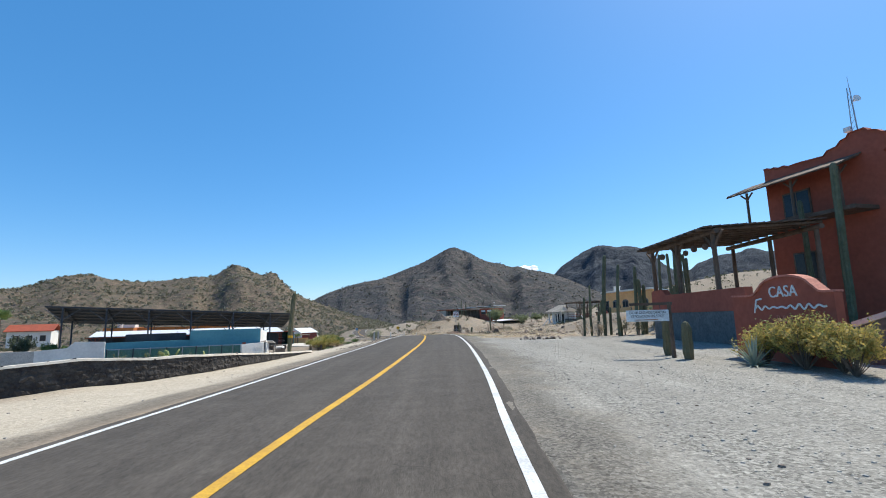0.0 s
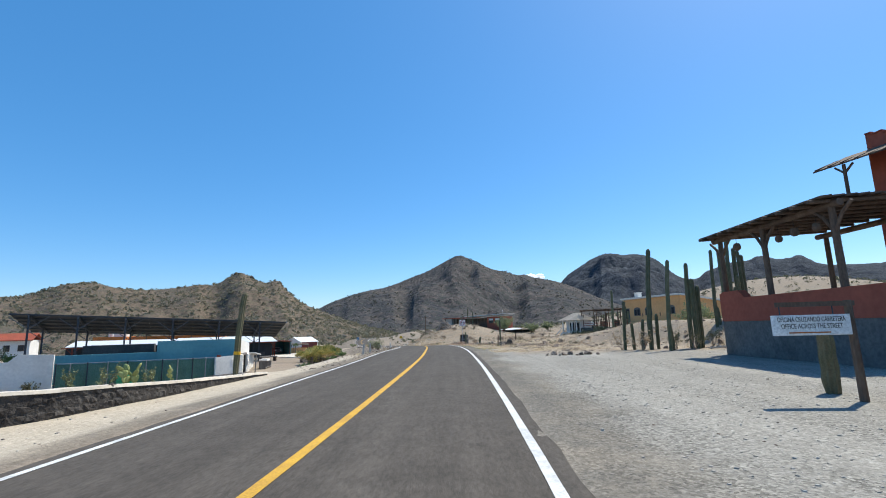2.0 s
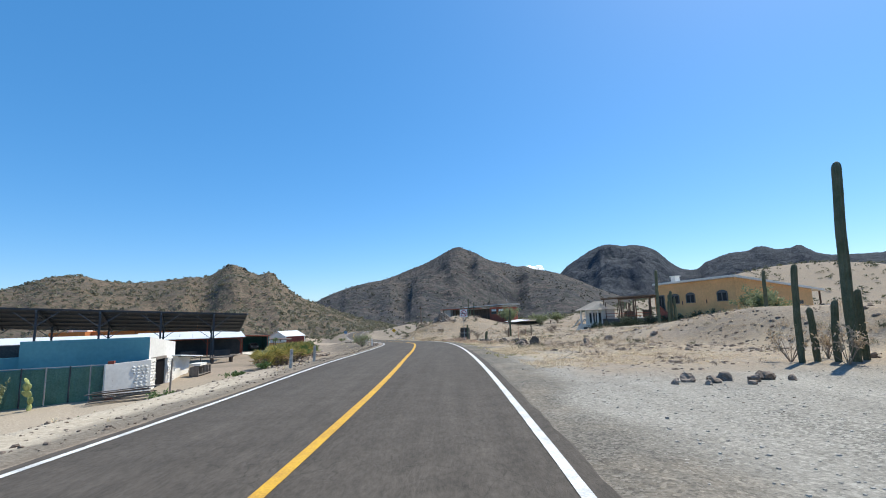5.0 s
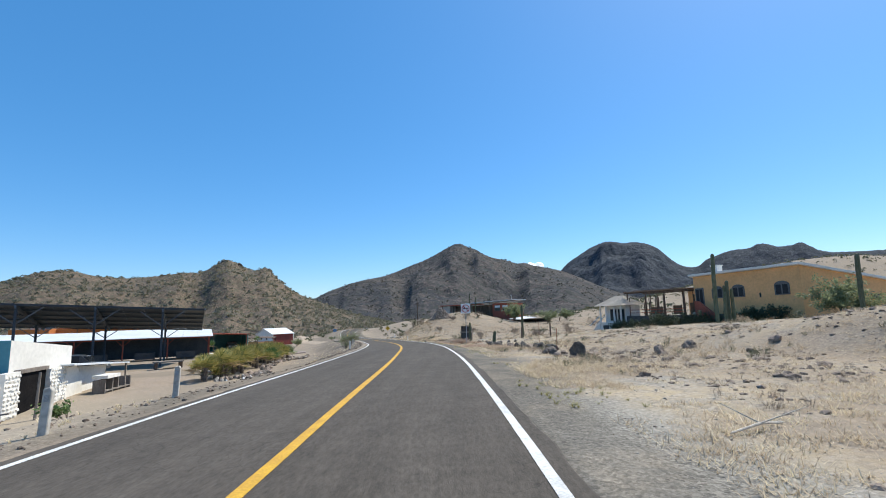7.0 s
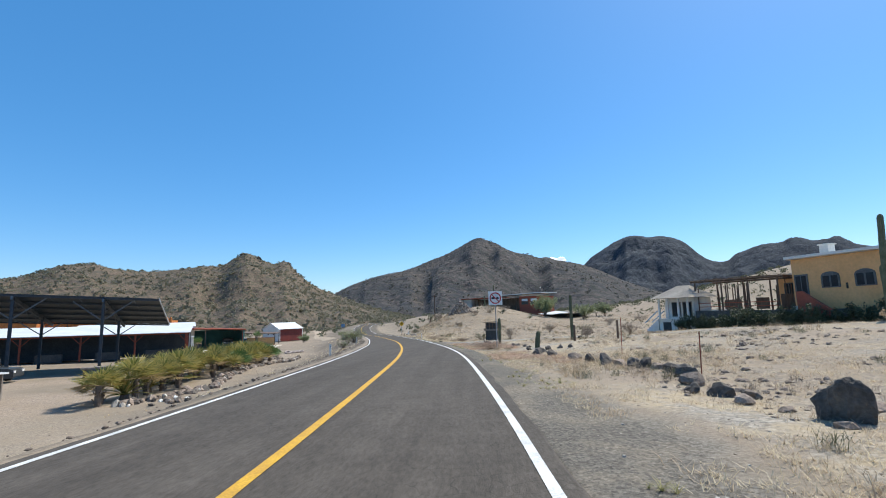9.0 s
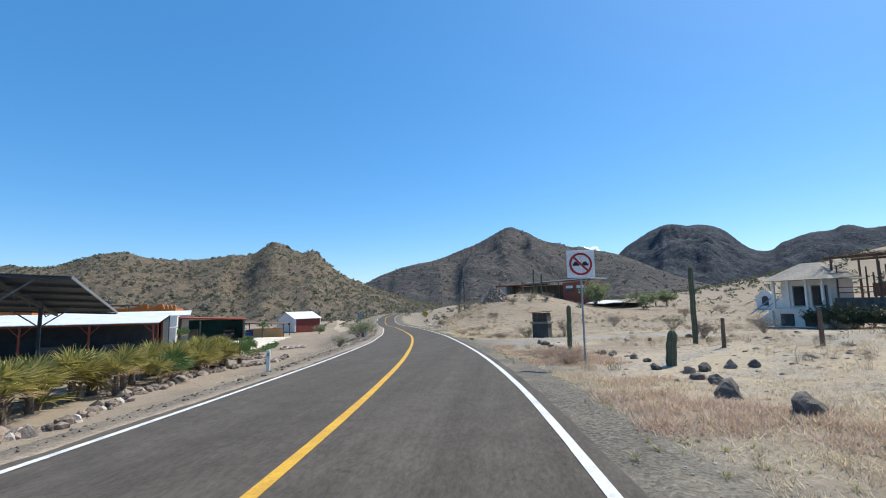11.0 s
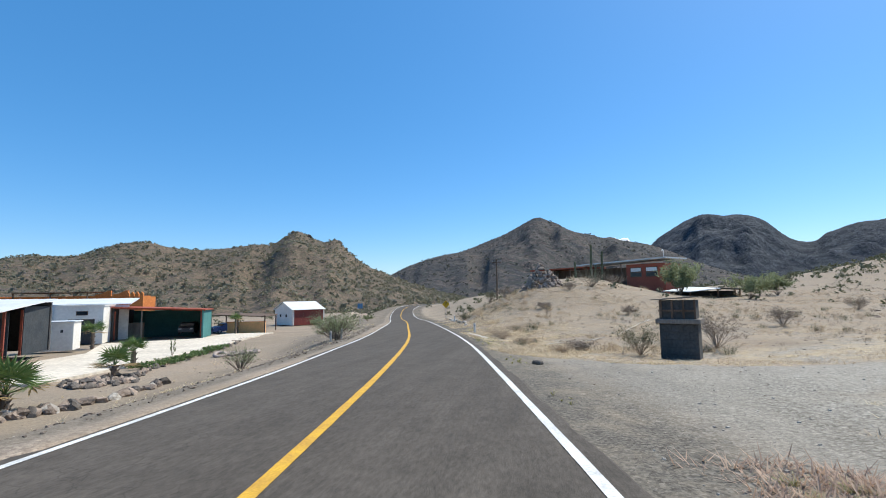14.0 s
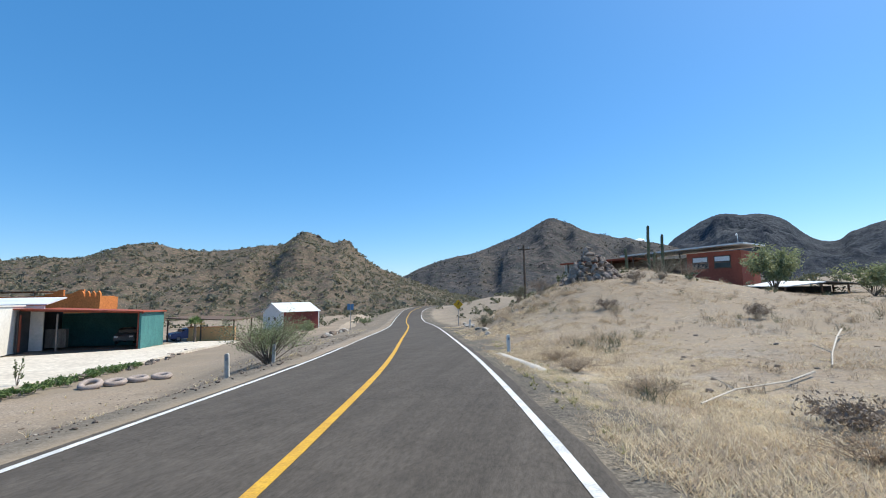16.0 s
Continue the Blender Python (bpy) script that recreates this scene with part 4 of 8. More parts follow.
def fan_palm(at, r, trunk, seed, label, group="", leaf=None):
    """A young fan palm: a short trunk and fans of pleated leaflets on stalks."""
    rng = random.Random(seed)
    z = ground_z(at[0], at[1]) if len(at) < 3 else at[2]
    t = thing("fan_palm", (at[0], at[1], z), rng.uniform(0, 360), label, "palm", group)
    bm = bmesh.new()
    rod(bm, (0, 0, -0.1), (0, 0, trunk), 0.16, 0.12, 10)
    for k in range(14):
        a = k * 2.4
        h = trunk * (k + 1) / 15
        rod(bm, (0.13 * math.cos(a), 0.13 * math.sin(a), h), (0.24 * math.cos(a), 0.24 * math.sin(a), h + 0.12), 0.04, 0.015, 4)
    part("trunk", bm, TWIG, t)
    for k in range(16):
        a, e = k * 2.4 + rng.uniform(-0.2, 0.2), rng.uniform(0.0, 1.4)
        d = Vector((math.cos(a) * math.cos(e), math.sin(a) * math.cos(e), math.sin(e)))
        side = Vector((-math.sin(a), math.cos(a), 0))
        up = side.cross(d) * -1
        hub = Vector((0, 0, trunk)) + d * r * 0.45
        bm = bmesh.new()
        rod(bm, (0, 0, trunk), hub, 0.02, 0.012, 4)
        for i in range(15):
            b = -1.9 + 3.8 * i / 14
            q = d * math.cos(b) + side * math.sin(b)
            tip = hub + q * r * 0.6 * rng.uniform(0.85, 1.05) + Vector((0, 0, -0.1 * r))
            w = q.cross(up).normalized() * 0.026 * r
            m = hub.lerp(tip, 0.5)
            v = [bm.verts.new(p) for p in (hub, m - w + up * 0.01, tip, m + w + up * 0.01)]
            bm.faces.new(v)
        part("frond", bm, LEAF_DRY if e < 0.3 else (leaf or LEAF_GREEN), t)
    return t


# ---------------- left of the road ----------------
YARD_TURN = 28.7


def steel_canopy():
    """Long lean-to roof of dark panels on steel frames."""
    z0 = -2.75
    t = thing("canopy", (-27, 84.6, z0), YARD_TURN, "long open steel canopy with a dark panel roof over the yard", "canopy")
    length, depth = 35.0, 10.8

    def front(x):
        return 3.28 - 0.047 * x - z0

    def back(x):
        return 1.0 - 0.049 * x - z0

    n, rows = 18, 6
    for i in range(n):
        x0, x1 = -length * i / n, -length * (i + 1) / n + 0.03
        bm = bmesh.new()
        slab(bm, [(x0, 0, front(x0)), (x0, depth, back(x0)), (x1, depth, back(x1)), (x1, 0, front(x1))], 0.05)
        part("roof_panel", bm, PANEL, t)
    for k in range(rows):
        q = k / (rows - 1)
        bm = bmesh.new()
        y = 0.1 + (depth - 0.2) * q
        beam(bm, (0, y, front(0) + (back(0) - front(0)) * q - 0.13), (-length, y, front(-length) + (back(-length) - front(-length)) * q - 0.13), 0.08, 0.14)
        part("purlin", bm, STEEL, t)
    for x in (-4.0, -9.95, -16.2, -22.1, -27.6, -32.9):
        bm = bmesh.new()
        box(bm, x - 0.1, x + 0.1, 0.2, 0.4, 0, front(x) - 0.2)
        part("post", bm, STEEL, t)
        bm = bmesh.new()
        box(bm, x - 0.1, x + 0.1, 7.6, 7.8, 0, back(x) + 0.45)
        part("post", bm, STEEL, t)
        bm = bmesh.new()
        beam(bm, (x, 0, front(x) - 0.3), (x, depth, back(x) - 0.3), 0.14, 0.28)
        part("rafter", bm, STEEL_PALE, t)
        for k in range(8):
            bm = bmesh.new()
            y0, y1 = 1.2 * k + 0.3, 1.2 * k + 1.5
            lift = 0.55 if k % 2 else 0
            drop = 0 if k % 2 else 0.55
            beam(bm, (x, y0, front(x) + (back(x) - front(x)) * y0 / depth - 0.35 - lift), (x, y1, front(x) + (back(x) - front(x)) * y1 / depth - 0.35 - drop), 0.05, 0.05)
            part("truss_web", bm, STEEL_PALE, t)
        for s in (-1, 1):
            bm = bmesh.new()
            beam(bm, (x, 0.3, front(x) - 2.0), (x + s * 2.1, 0.3, front(x) - 0.35), 0.09, 0.09)
            part("brace", bm, STEEL_PALE, t)
            bm = bmesh.new()
            beam(bm, (x, 7.7, back(x) - 1.2), (x + s * 1.9, 7.7, back(x) + 0.2), 0.08, 0.08)
            part("brace", bm, STEEL_PALE, t)
    bm = bmesh.new()
    beam(bm, (0.04, 0, front(0) - 0.06), (0.04, depth, back(0) - 0.06), 0.06, 0.2)
    part("end_fascia", bm, GALV, t, "pale sheet fascia along the roof end")
    return t


steel_canopy()


# Near-black colour that paints the shade inside the workshop.
PAINTED_SHADE = mat("painted_dark_shade", (0.034, 0.042, 0.05), (0.05, 0.056, 0.062), 0.8, 0.95, 0.2)


def workshop():
    """Low workshop with a pale roof on red posts, dark and open in front."""
    z0 = -3.1
    t = thing("workshop", (-35.3, 102.2, z0), YARD_TURN, "open workshop with a pale sheet roof on rust-red posts", "workshop")
    length, depth = 34.0, 8.4
    for i in range(17):
        bm = bmesh.new()
        x0, x1 = 0.5 - length * i / 17, 0.5 - length * (i + 1) / 17 + 0.02
        f0, f1 = 2.95 - 0.004 * x0, 2.95 - 0.004 * x1
        slab(bm, [(x0, -0.3, f0), (x0, depth, f0 + 0.9), (x1, depth, f1 + 0.9), (x1, -0.3, f1)], 0.06)
        part("roof_sheet", bm, WHITE_METAL, t)
    for i, x in enumerate((0, -5.3, -10.6, -16, -21.5, -27, -32.5)):
        bm = bmesh.new()
        box(bm, x - 0.08, x + 0.08, -0.1, 0.06, 0, 2.85)
        part("post", bm, RED_STEEL, t)
        for s in (-1, 1):
            if x + s <= 0.5:
                bm = bmesh.new()
                beam(bm, (x, 0, 1.9), (x + s * 0.9, 0, 2.85), 0.07, 0.07)
                part("brace", bm, RED_STEEL, t)
    bm = bmesh.new()
    beam(bm, (0.4, 0, 2.8), (-length, 0, 2.88), 0.1, 0.14)
    part("eave_beam", bm, RED_STEEL, t)
    # Back wall coloured dark for the unlit depth of the workshop.
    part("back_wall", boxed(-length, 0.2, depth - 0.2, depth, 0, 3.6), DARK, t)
    # Added sheet across the open end, dark to paint the shade within.
    part("side_wall", boxed(0.0, 0.12, 4.6, depth - 0.2, 0, 3.3), PAINTED_SHADE, t)
    for y in (2.4, 4.6):
        part("post", boxed(-0.07, 0.07, y - 0.07, y + 0.07, 0, 3.1), RED_STEEL, t)
    bm = bmesh.new()
    beam(bm, (0, 0, 2.85), (0, depth - 0.3, 3.72), 0.09, 0.14)
    part("end_rafter", bm, RED_STEEL, t)
    # Added sheet behind the posts; its colour stands for deep shade.
    part("shade_backdrop", boxed(-length, -0.1, 3.2, 3.24, 0, 2.9), PAINTED_SHADE, t, "near-black sheet painted as the workshop's inner shade")
    for x in (-3, -8, -13.5):
        part("workbench", boxed(x - 1.2, x + 1.2, 0.15, 0.75, 0, 0.9), DARK, t)
    return t


workshop()


def white_building():
    """Small white block beside the garage, with a dark doorway and a little window."""
    z0 = -3.95
    t = thing("white_building", (-47.6, 122.3, z0), 33, "small flat-roofed white plaster building with a dark doorway", "building")
    bm = bmesh.new()
    w, d, h = 4.2, 4.6, 3.95
    box(bm, -w, -3.15, 0, 0.2, 0, h)
    box(bm, -0.75, 0, 0, 0.2, 0, h)
    box(bm, -3.15, -0.75, 0, 0.2, 2.6, h)
    box(bm, -0.2, 0, 0.2, d, 0, h)
    box(bm, -w, -w + 0.2, 0.2, d, 0, h)
    part("wall", bm, WHITE, t)
    part("roof", boxed(-w - 0.1, 0.1, -0.1, d + 0.1, h, h + 0.12), WHITE, t)
    # Dark panel just inside the opening paints the room's shade.
    part("doorway", boxed(-3.1, -0.8, 0.25, 0.3, 0, 2.6), DARK, t, "doorway backed by a shade-dark panel")
    bm = boxed(-2.4, -1.35, -0.03, 0.0, 3.0, 3.45)
    wd = part("window", bm, WOOD_DARK, t)
    part("pane", boxed(-2.33, -1.42, -0.036, -0.031, 3.06, 3.39), GLASS_DARK, wd)
    part("back_wall", boxed(-w + 0.2, -0.2, d - 0.2, d, 0, h), WHITE, t)
    bm = bmesh.new()
    slab(bm, [(-16, d + 0.3, h + 0.15), (1.5, d + 0.3, h + 0.2), (1.5, d + 5, h + 0.85), (-16, d + 5, h + 0.8)], 0.1)
    part("rear_roof", bm, WHITE_METAL, t, "pale sheet roof behind")
    part("rear_wall", boxed(-15.8, 1.3, d + 0.4, d + 0.6, 0, h + 0.05), WHITE, t)
    return t


white_building()


def garage():
    """Open three-bay garage with a red-edged roof and a teal end wall."""
    z0 = -3.85
    t = thing("garage", (-41.3, 129.6, z0), YARD_TURN + 2, "open garage with a red-edged flat roof and teal end wall", "garage")
    w, d, h = 9.0, 8.6, 3.05
    bm = bmesh.new()
    slab(bm, [(-w - 0.4, -0.5, h + 0.65), (0.3, -0.5, h + 0.2), (0.3, d, h + 0.1), (-w - 0.4, d, h + 0.6)], 0.12)
    part("roof", bm, ROOF_TILE, t, "rust-red roof edge")
    part("end_wall", boxed(-0.1, 0.06, 0, d, -0.9, h + 0.05), TEAL_SHEET, t, "teal painted end wall")
    part("back_wall", boxed(-w, -0.1, d - 0.15, d, -0.9, h), TEAL_SHEET, t)
    part("end_wall", boxed(-w - 0.15, -w, 0, d, -0.9, h + 0.4), DARK, t)
    for x in (-w + 0.1, -6.3, -0.2):
        bm = bmesh.new()
        box(bm, x - 0.06, x + 0.06, 0.02, 0.14, 0, h + 0.1)
        part("post", bm, WOOD_GREY if x == -6.3 else RED_STEEL, t)
    bm = bmesh.new()
    beam(bm, (-w, 0.1, h + 0.48), (0.2, 0.1, h + 0.05), 0.1, 0.16)
    part("eave_beam", bm, RED_STEEL, t)
    part("shelf", boxed(-8.4, -6.8, 3.4, 4.0, 0, 1.7), WOOD_GREY, t)
    return t


garage()


def car_body(name, at, turn, paint, label, z, length=4.2, width=1.75, height=1.5):
    t = thing(name, (at[0], at[1], z), turn, label, "car")
    l = length / 2
    bm = bmesh.new()
    prism(bm, [(-l, 0.35), (-l, 0.8), (-l + 0.15, 0.95), (-l * 0.45, 1.0), (-l * 0.15, height - 0.05), (l * 0.55, height), (l * 0.9, 1.0), (l, 0.9), (l, 0.4), (l - 0.1, 0.3), (-l + 0.1, 0.3)], -width / 2, width / 2)
    bmesh.ops.bevel(bm, geom=bm.edges[:], offset=0.05, segments=2, affect="EDGES")
    part("body", bm, paint, t)
    part("windscreen", boxed(-l * 0.42, -l * 0.17, -width * 0.42, width * 0.42, 1.05, height - 0.14), GLASS_DARK, t)
    part("side_window", boxed(-l * 0.1, l * 0.55, -width / 2 - 0.012, width / 2 + 0.012, 1.04, height - 0.12), GLASS_DARK, t)
    for x in (-l * 0.62, l * 0.62):
        for y in (-width / 2 + 0.1, width / 2 - 0.1):
            bm = bmesh.new()
            rod(bm, (x, y - 0.1, 0.32), (x, y + 0.1, 0.32), 0.32, n=16)
            wh = part("wheel", bm, SIGN_BLACK, t)
            bm = bmesh.new()
            rod(bm, (x, y - 0.108, 0.32), (x, y + 0.108, 0.32), 0.18, n=12)
            part("rim", bm, GALV, wh)
    for y in (-width * 0.36, width * 0.36):
        part("headlight", boxed(-l - 0.02, -l + 0.05, y - 0.16, y + 0.16, 0.66, 0.82), SIGN_WHITE, t)
    return t


CAR_DARK = mat("dark_car_paint", (0.035, 0.04, 0.045), (0.045, 0.05, 0.055), 1, 0.35, 0.0, spec=0.5)
CAR_BLUE = mat("blue_car_paint", (0.02, 0.07, 0.22), (0.02, 0.06, 0.2), 1, 0.3, 0.0, spec=0.5)
# Pale car's paint darkened to put the garage's shade into its colour.
CAR_GREY = mat("shade_darkened_car_paint", (0.07, 0.075, 0.08), (0.09, 0.095, 0.1), 1, 0.35, 0.0, spec=0.5)
car_body("parked_car", (-46.4, 133.6), YARD_TURN + 92, CAR_GREY, "car in the garage, painted dark grey for its shade", -3.83)
car_body("parked_car", (-47.2, 142.5), 60, CAR_BLUE, "dark blue car parked under a shade roof", ground_z(-47.2, 142.5) + 0.02)


def red_shed():
    z0 = -5.2
    t = thing("shed", (-52, 171.3, z0), 58, "small white shed with a red front and pale metal roof", "shed")
    w, d, h, ridge = 7.7, 7.4, 3.3, 4.9
    bm = bmesh.new()
    box(bm, 0.05, 0.2, 0.05, d - 0.05, 0, h)
    a = [bm.verts.new(p) for p in ((0.05, 0.05, h), (0.05, d - 0.05, h), (0.05, d / 2, ridge - 0.05), (0.2, 0.05, h), (0.2, d - 0.05, h), (0.2, d / 2, ridge - 0.05))]
    for f in ((0, 1, 2), (5, 4, 3), (0, 2, 5, 3), (1, 4, 5, 2)):
        bm.faces.new([a[i] for i in f])
    part("gable_wall", bm, WHITE, t, "white gable wall")
    part("front_wall", boxed(0.2, w, 0.0, 0.15, 0, h), RED_SHEET, t, "dark red sheet front")
    for x in (0.2, w - 0.1):
        part("corner_post", boxed(x, x + 0.22, -0.03, 0.0, 0, h), WHITE, t)
    part("back_wall", boxed(0.2, w, d - 0.15, d, 0, h), WHITE, t)
    part("side_wall", boxed(w - 0.15, w, 0.15, d - 0.15, 0, h), WHITE, t)
    for y0, y1 in ((-0.35, d / 2), (d + 0.35, d / 2)):
        bm = bmesh.new()
        slab(bm, [(-0.25, y0, h - 0.02), (w + 0.25, y0, h - 0.02), (w + 0.25, y1, ridge + 0.08), (-0.25, y1, ridge + 0.08)], 0.07)
        part("roof", bm, WHITE_METAL, t)
    for y in (2.2, 4.6):
        wd = part("window", boxed(0.0, 0.05, y, y + 0.55, 1.7, 2.3), WOOD_DARK, t)
        part("pane", boxed(-0.008, -0.002, y + 0.06, y + 0.49, 1.76, 2.24), GLASS_DARK, wd)
    return t


red_shed()


def orange_house():
    """Orange walled house behind the yard, with stepped battlements and shade beams."""
    z0 = -4.4
    t = thing("orange_house", (-68.5, 150, z0), 14, "orange plaster house with stepped battlements along its roof", "house")
    bm = bmesh.new()
    box(bm, -3, 0, 0, 4, 0, 5.6)
    part("tower", bm, ORANGE, t)
    for i in range(4):
        bm = bmesh.new()
        x = -2.9 + i * 0.78
        prism(bm, [(x, 5.6), (x + 0.56, 5.6), (x + 0.56, 6.05), (x + 0.28, 6.45), (x, 6.05)], 0.0, 0.35)
        part("merlon", bm, ORANGE, t)
    part("wing", boxed(-26, -3, 1.0, 8, 0, 5.8), ORANGE, t)
    part("wing", boxed(-34, -26, -2, 6, 0, 5.9), ORANGE, t)
    for x in (-8.5, -5.6):
        bm = bmesh.new()
        prism(bm, [(x, 5.8), (x + 2.6, 5.8), (x + 2.6, 6.7), (x + 2.1, 6.7), (x + 1.0, 6.15), (x, 6.05)], 0.9, 1.2)
        part("parapet", bm, ORANGE, t)
    for i in range(9):
        bm = bmesh.new()
        beam(bm, (-21 + i * 1.5, -0.6, 6.35), (-21 + i * 1.5, 4, 6.45), 0.14, 0.18)
        part("shade_beam", bm, WOOD_DARK, t)
    for x in (-21, -15, -9):
        part("shade_post", boxed(x - 0.08, x + 0.08, -0.4, -0.24, 0, 6.3), WOOD_DARK, t)
    bm = bmesh.new()
    slab(bm, [(-21.4, -0.8, 6.6), (-8.6, -0.8, 6.5), (-8.6, 4, 6.6), (-21.4, 4, 6.7)], 0.06)
    part("shade_roof", bm, WOOD_DARK, t)
    for x in (-29.5, -28.0):
        wd = part("window", boxed(x, x + 0.9, -2.05, -2.0, 3.2, 4.4), WOOD_DARK, t)
        part("pane", boxed(x + 0.08, x + 0.82, -2.06, -2.052, 3.28, 4.32), GLASS_DARK, wd)
    bm = bmesh.new()
    rod(bm, (-31, 2, 5.9), (-31, 2, 7.3), 0.75, n=16)
    part("water_tank", bm, WHITE, t, "white round water tank on the roof")
    part("roof_box", boxed(-29.6, -26.4, 0, 3, 5.9, 6.8), WHITE, t)
    return t


orange_house()


def orange_yard_wall():
    t = thing("yard_wall", (-41.2, 143, ground_z(-41.2, 143) - 0.1), 12, "low orange plaster yard wall", "wall")
    part("wall", boxed(-5.6, 0, 0, 0.25, 0, 1.75), OCHRE, t)
    part("coping", boxed(-5.65, 0.05, -0.04, 0.29, 1.75, 1.83), ORANGE, t)
    t2 = thing("shade_roof", (-47.5, 140.6, ground_z(-47.5, 140.6)), 14, "dark shade roof on posts over a parking place", "shade roof")
    bm = bmesh.new()
    slab(bm, [(-1, 0, 2.75), (7, 0, 2.4), (7, 6, 2.5), (-1, 6, 2.85)], 0.12)
    part("roof", bm, WOOD_DARK, t2)
    for x, y in ((-0.8, 0.2), (3, 0.2), (6.8, 0.2), (-0.8, 5.8), (6.8, 5.8)):
        part("post", boxed(x - 0.07, x + 0.07, y - 0.07, y + 0.07, 0, 2.5), WOOD_DARK, t2)


orange_yard_wall()


def concrete_apron():
    bm = bmesh.new()
    pts = [(-46.9, 121.7), (-41.2, 129.0), (-44.5, 138.5), (-39, 141.5), (-35.2, 128.5), (-31.0, 117), (-29.2, 110), (-26.2, 102.5), (-25.0, 97), (-27.5, 96.6), (-36, 106.5), (-38.4, 112)]
    top = [bm.verts.new((x, y, ground_z(x, y, False) + 0.12)) for x, y in pts]
    bot = [bm.verts.new((x, y, ground_z(x, y, False) - 0.4)) for x, y in pts]
    f = bm.faces.new(top)
    for i in range(len(pts)):
        bm.faces.new((top[i], bot[i], bot[(i + 1) % len(pts)], top[(i + 1) % len(pts)]))
    bmesh.ops.triangulate(bm, faces=[f])
    tagged(finish("pavement", bm, SLAB), "pale concrete forecourt in front of the garage", "pavement", kind="structure")


concrete_apron()


def store_box():
    t = thing("white_store_box", (-40.8, 113.0, -3.55), 35, "white painted store cupboard at the workshop's end", "cupboard")
    part("body", boxed(-2.6, 0, 0, 2.2, 0, 2.35, bevel=0.03), WHITE, t)
    for x in (-1.9, -0.9):
        part("vent", boxed(x, x + 0.18, -0.02, 0.0, 1.5, 1.72), DARK, t)
    part("roof", boxed(-2.7, 0.1, -0.1, 2.3, 2.35, 2.43), WHITE_METAL, t)


store_box()


def yard_front():
    """White block wall, the green netted fence, and the low white room at its end."""
    turn, z0 = 23.6, -3.25
    ox, oy = -34.4, 47.9
    t = thing("yard_wall", (ox, oy, z0), turn, "white painted block wall with a stepped top", "wall")
    bm = bmesh.new()
    box(bm, -17.3, -5.5, 0, 0.22, 0, 2.74)
    part("wall", bm, CONCRETE, t, "bare grey stretch of block wall")
    bm = bmesh.new()
    prism(bm, [(-5.5, 0), (0.1, 0), (0.1, 3.39), (-2.4, 3.5), (-3.0, 2.91), (-5.5, 2.74)], 0, 0.22)
    part("wall", bm, WHITE, t)
    f = thing("fence", (ox, oy, z0), turn, "netted yard fence with dark green shade cloth on steel posts", "fence")
    xs = [0.27, 1.3, 2.55, 4.05, 5.55, 7.0, 8.3, 9.55, 10.8, 11.9, 12.8]
    for i, x in enumerate(xs):
        bm = bmesh.new()
        rod(bm, (x, 0.1, 0), (x, 0.1, 2.62), 0.05, n=8)
        part("post", bm, GALV if i % 2 else STEEL, f)
    for a, b in zip(xs[:-1], xs[1:]):
        bm = bmesh.new()
        n = 5
        rows = []
        for k in range(n + 1):
            q = k / n
            x = a + 0.05 + (b - a - 0.1) * q
            sag = 0.05 * math.sin(math.pi * q)
            rows.append([bm.verts.new((x, 0.1 + 0.03 * math.sin(7 * x), 0.1)), bm.verts.new((x, 0.1 + 0.05 * math.sin(5 * x), 1.3)), bm.verts.new((x, 0.1, 2.54 - sag))])
        for r, s in zip(rows[:-1], rows[1:]):
            for k in (0, 1):
                bm.faces.new((r[k], s[k], s[k + 1], r[k + 1]))
        bmesh.ops.solidify(bm, geom=bm.faces[:], thickness=0.012)
        part("net_panel", bm, GREEN_MESH, f)
    for z in (2.58, 0.1):
        bm = bmesh.new()
        rod(bm, (0.1, 0.1, z), (12.9, 0.1, z), 0.03, n=6)
        part("rail", bm, GALV, f)
    part("end_pillar", boxed(12.85, 13.2, -0.1, 0.3, 0, 2.8), RED_STEEL, f, "rusty brown end pillar")
    c, s = math.cos(radians(turn)), math.sin(radians(turn))
    g = thing("green_board", (ox + 4.9 * c + 0.15, oy + 4.9 * s - 0.38, z0 + 0.1), turn, "bright green slatted board leaning on the fence", "board")
    for k in range(6):
        part("slat", boxed(0, 1.3, 0, 0.03, 0.15 + k * 0.2, 0.31 + k * 0.2), GREEN_BRIGHT, g)
    for x in (0.1, 1.15):
        part("upright", boxed(x, x + 0.08, 0.03, 0.07, 0, 1.35), GREEN_BRIGHT, g)
    # the room: local x runs away from the road along its end, local y runs into it
    h = thing("white_room", (-21.15, 55.1, -2.75), 105.7, "low white room with a dark doorway and rough whitewashed stone", "building")
    front = bmesh.new()
    prism(front, [(0, 0), (2.75, 0), (2.75, 2.1), (0, 2.2)], 0, 0.25)
    ob = part("front_wall", front, WHITE, h)
    ob.matrix_basis = pose(0, 0, 0, 0, 0, 129)
    corner = part("corner", boxed(0, 1.35, 0.0, 0.3, 0, 2.2), WHITE, h)
    part("lintel", boxed(1.35, 4.0, 0.0, 0.3, 2.08, 2.26), WOOD_GREY, h)
    # Black panel closes the doorway; the unlit inside is put into its colour.
    part("doorway", boxed(1.4, 3.95, 0.12, 0.18, 0.0, 2.08), HOLE, h, "doorway filled by a black panel painted as shade")
    stones = []
    for k in range(5):
        bm = rock_mesh(0.5, 0.28, 0.42, k + 70, 1, 0.3)
        me = bpy.data.meshes.new("stone")
        bm.to_mesh(me)
        bm.free()
        me.materials.append(WHITE)
        stones.append(me)
    pick = random.Random(8)

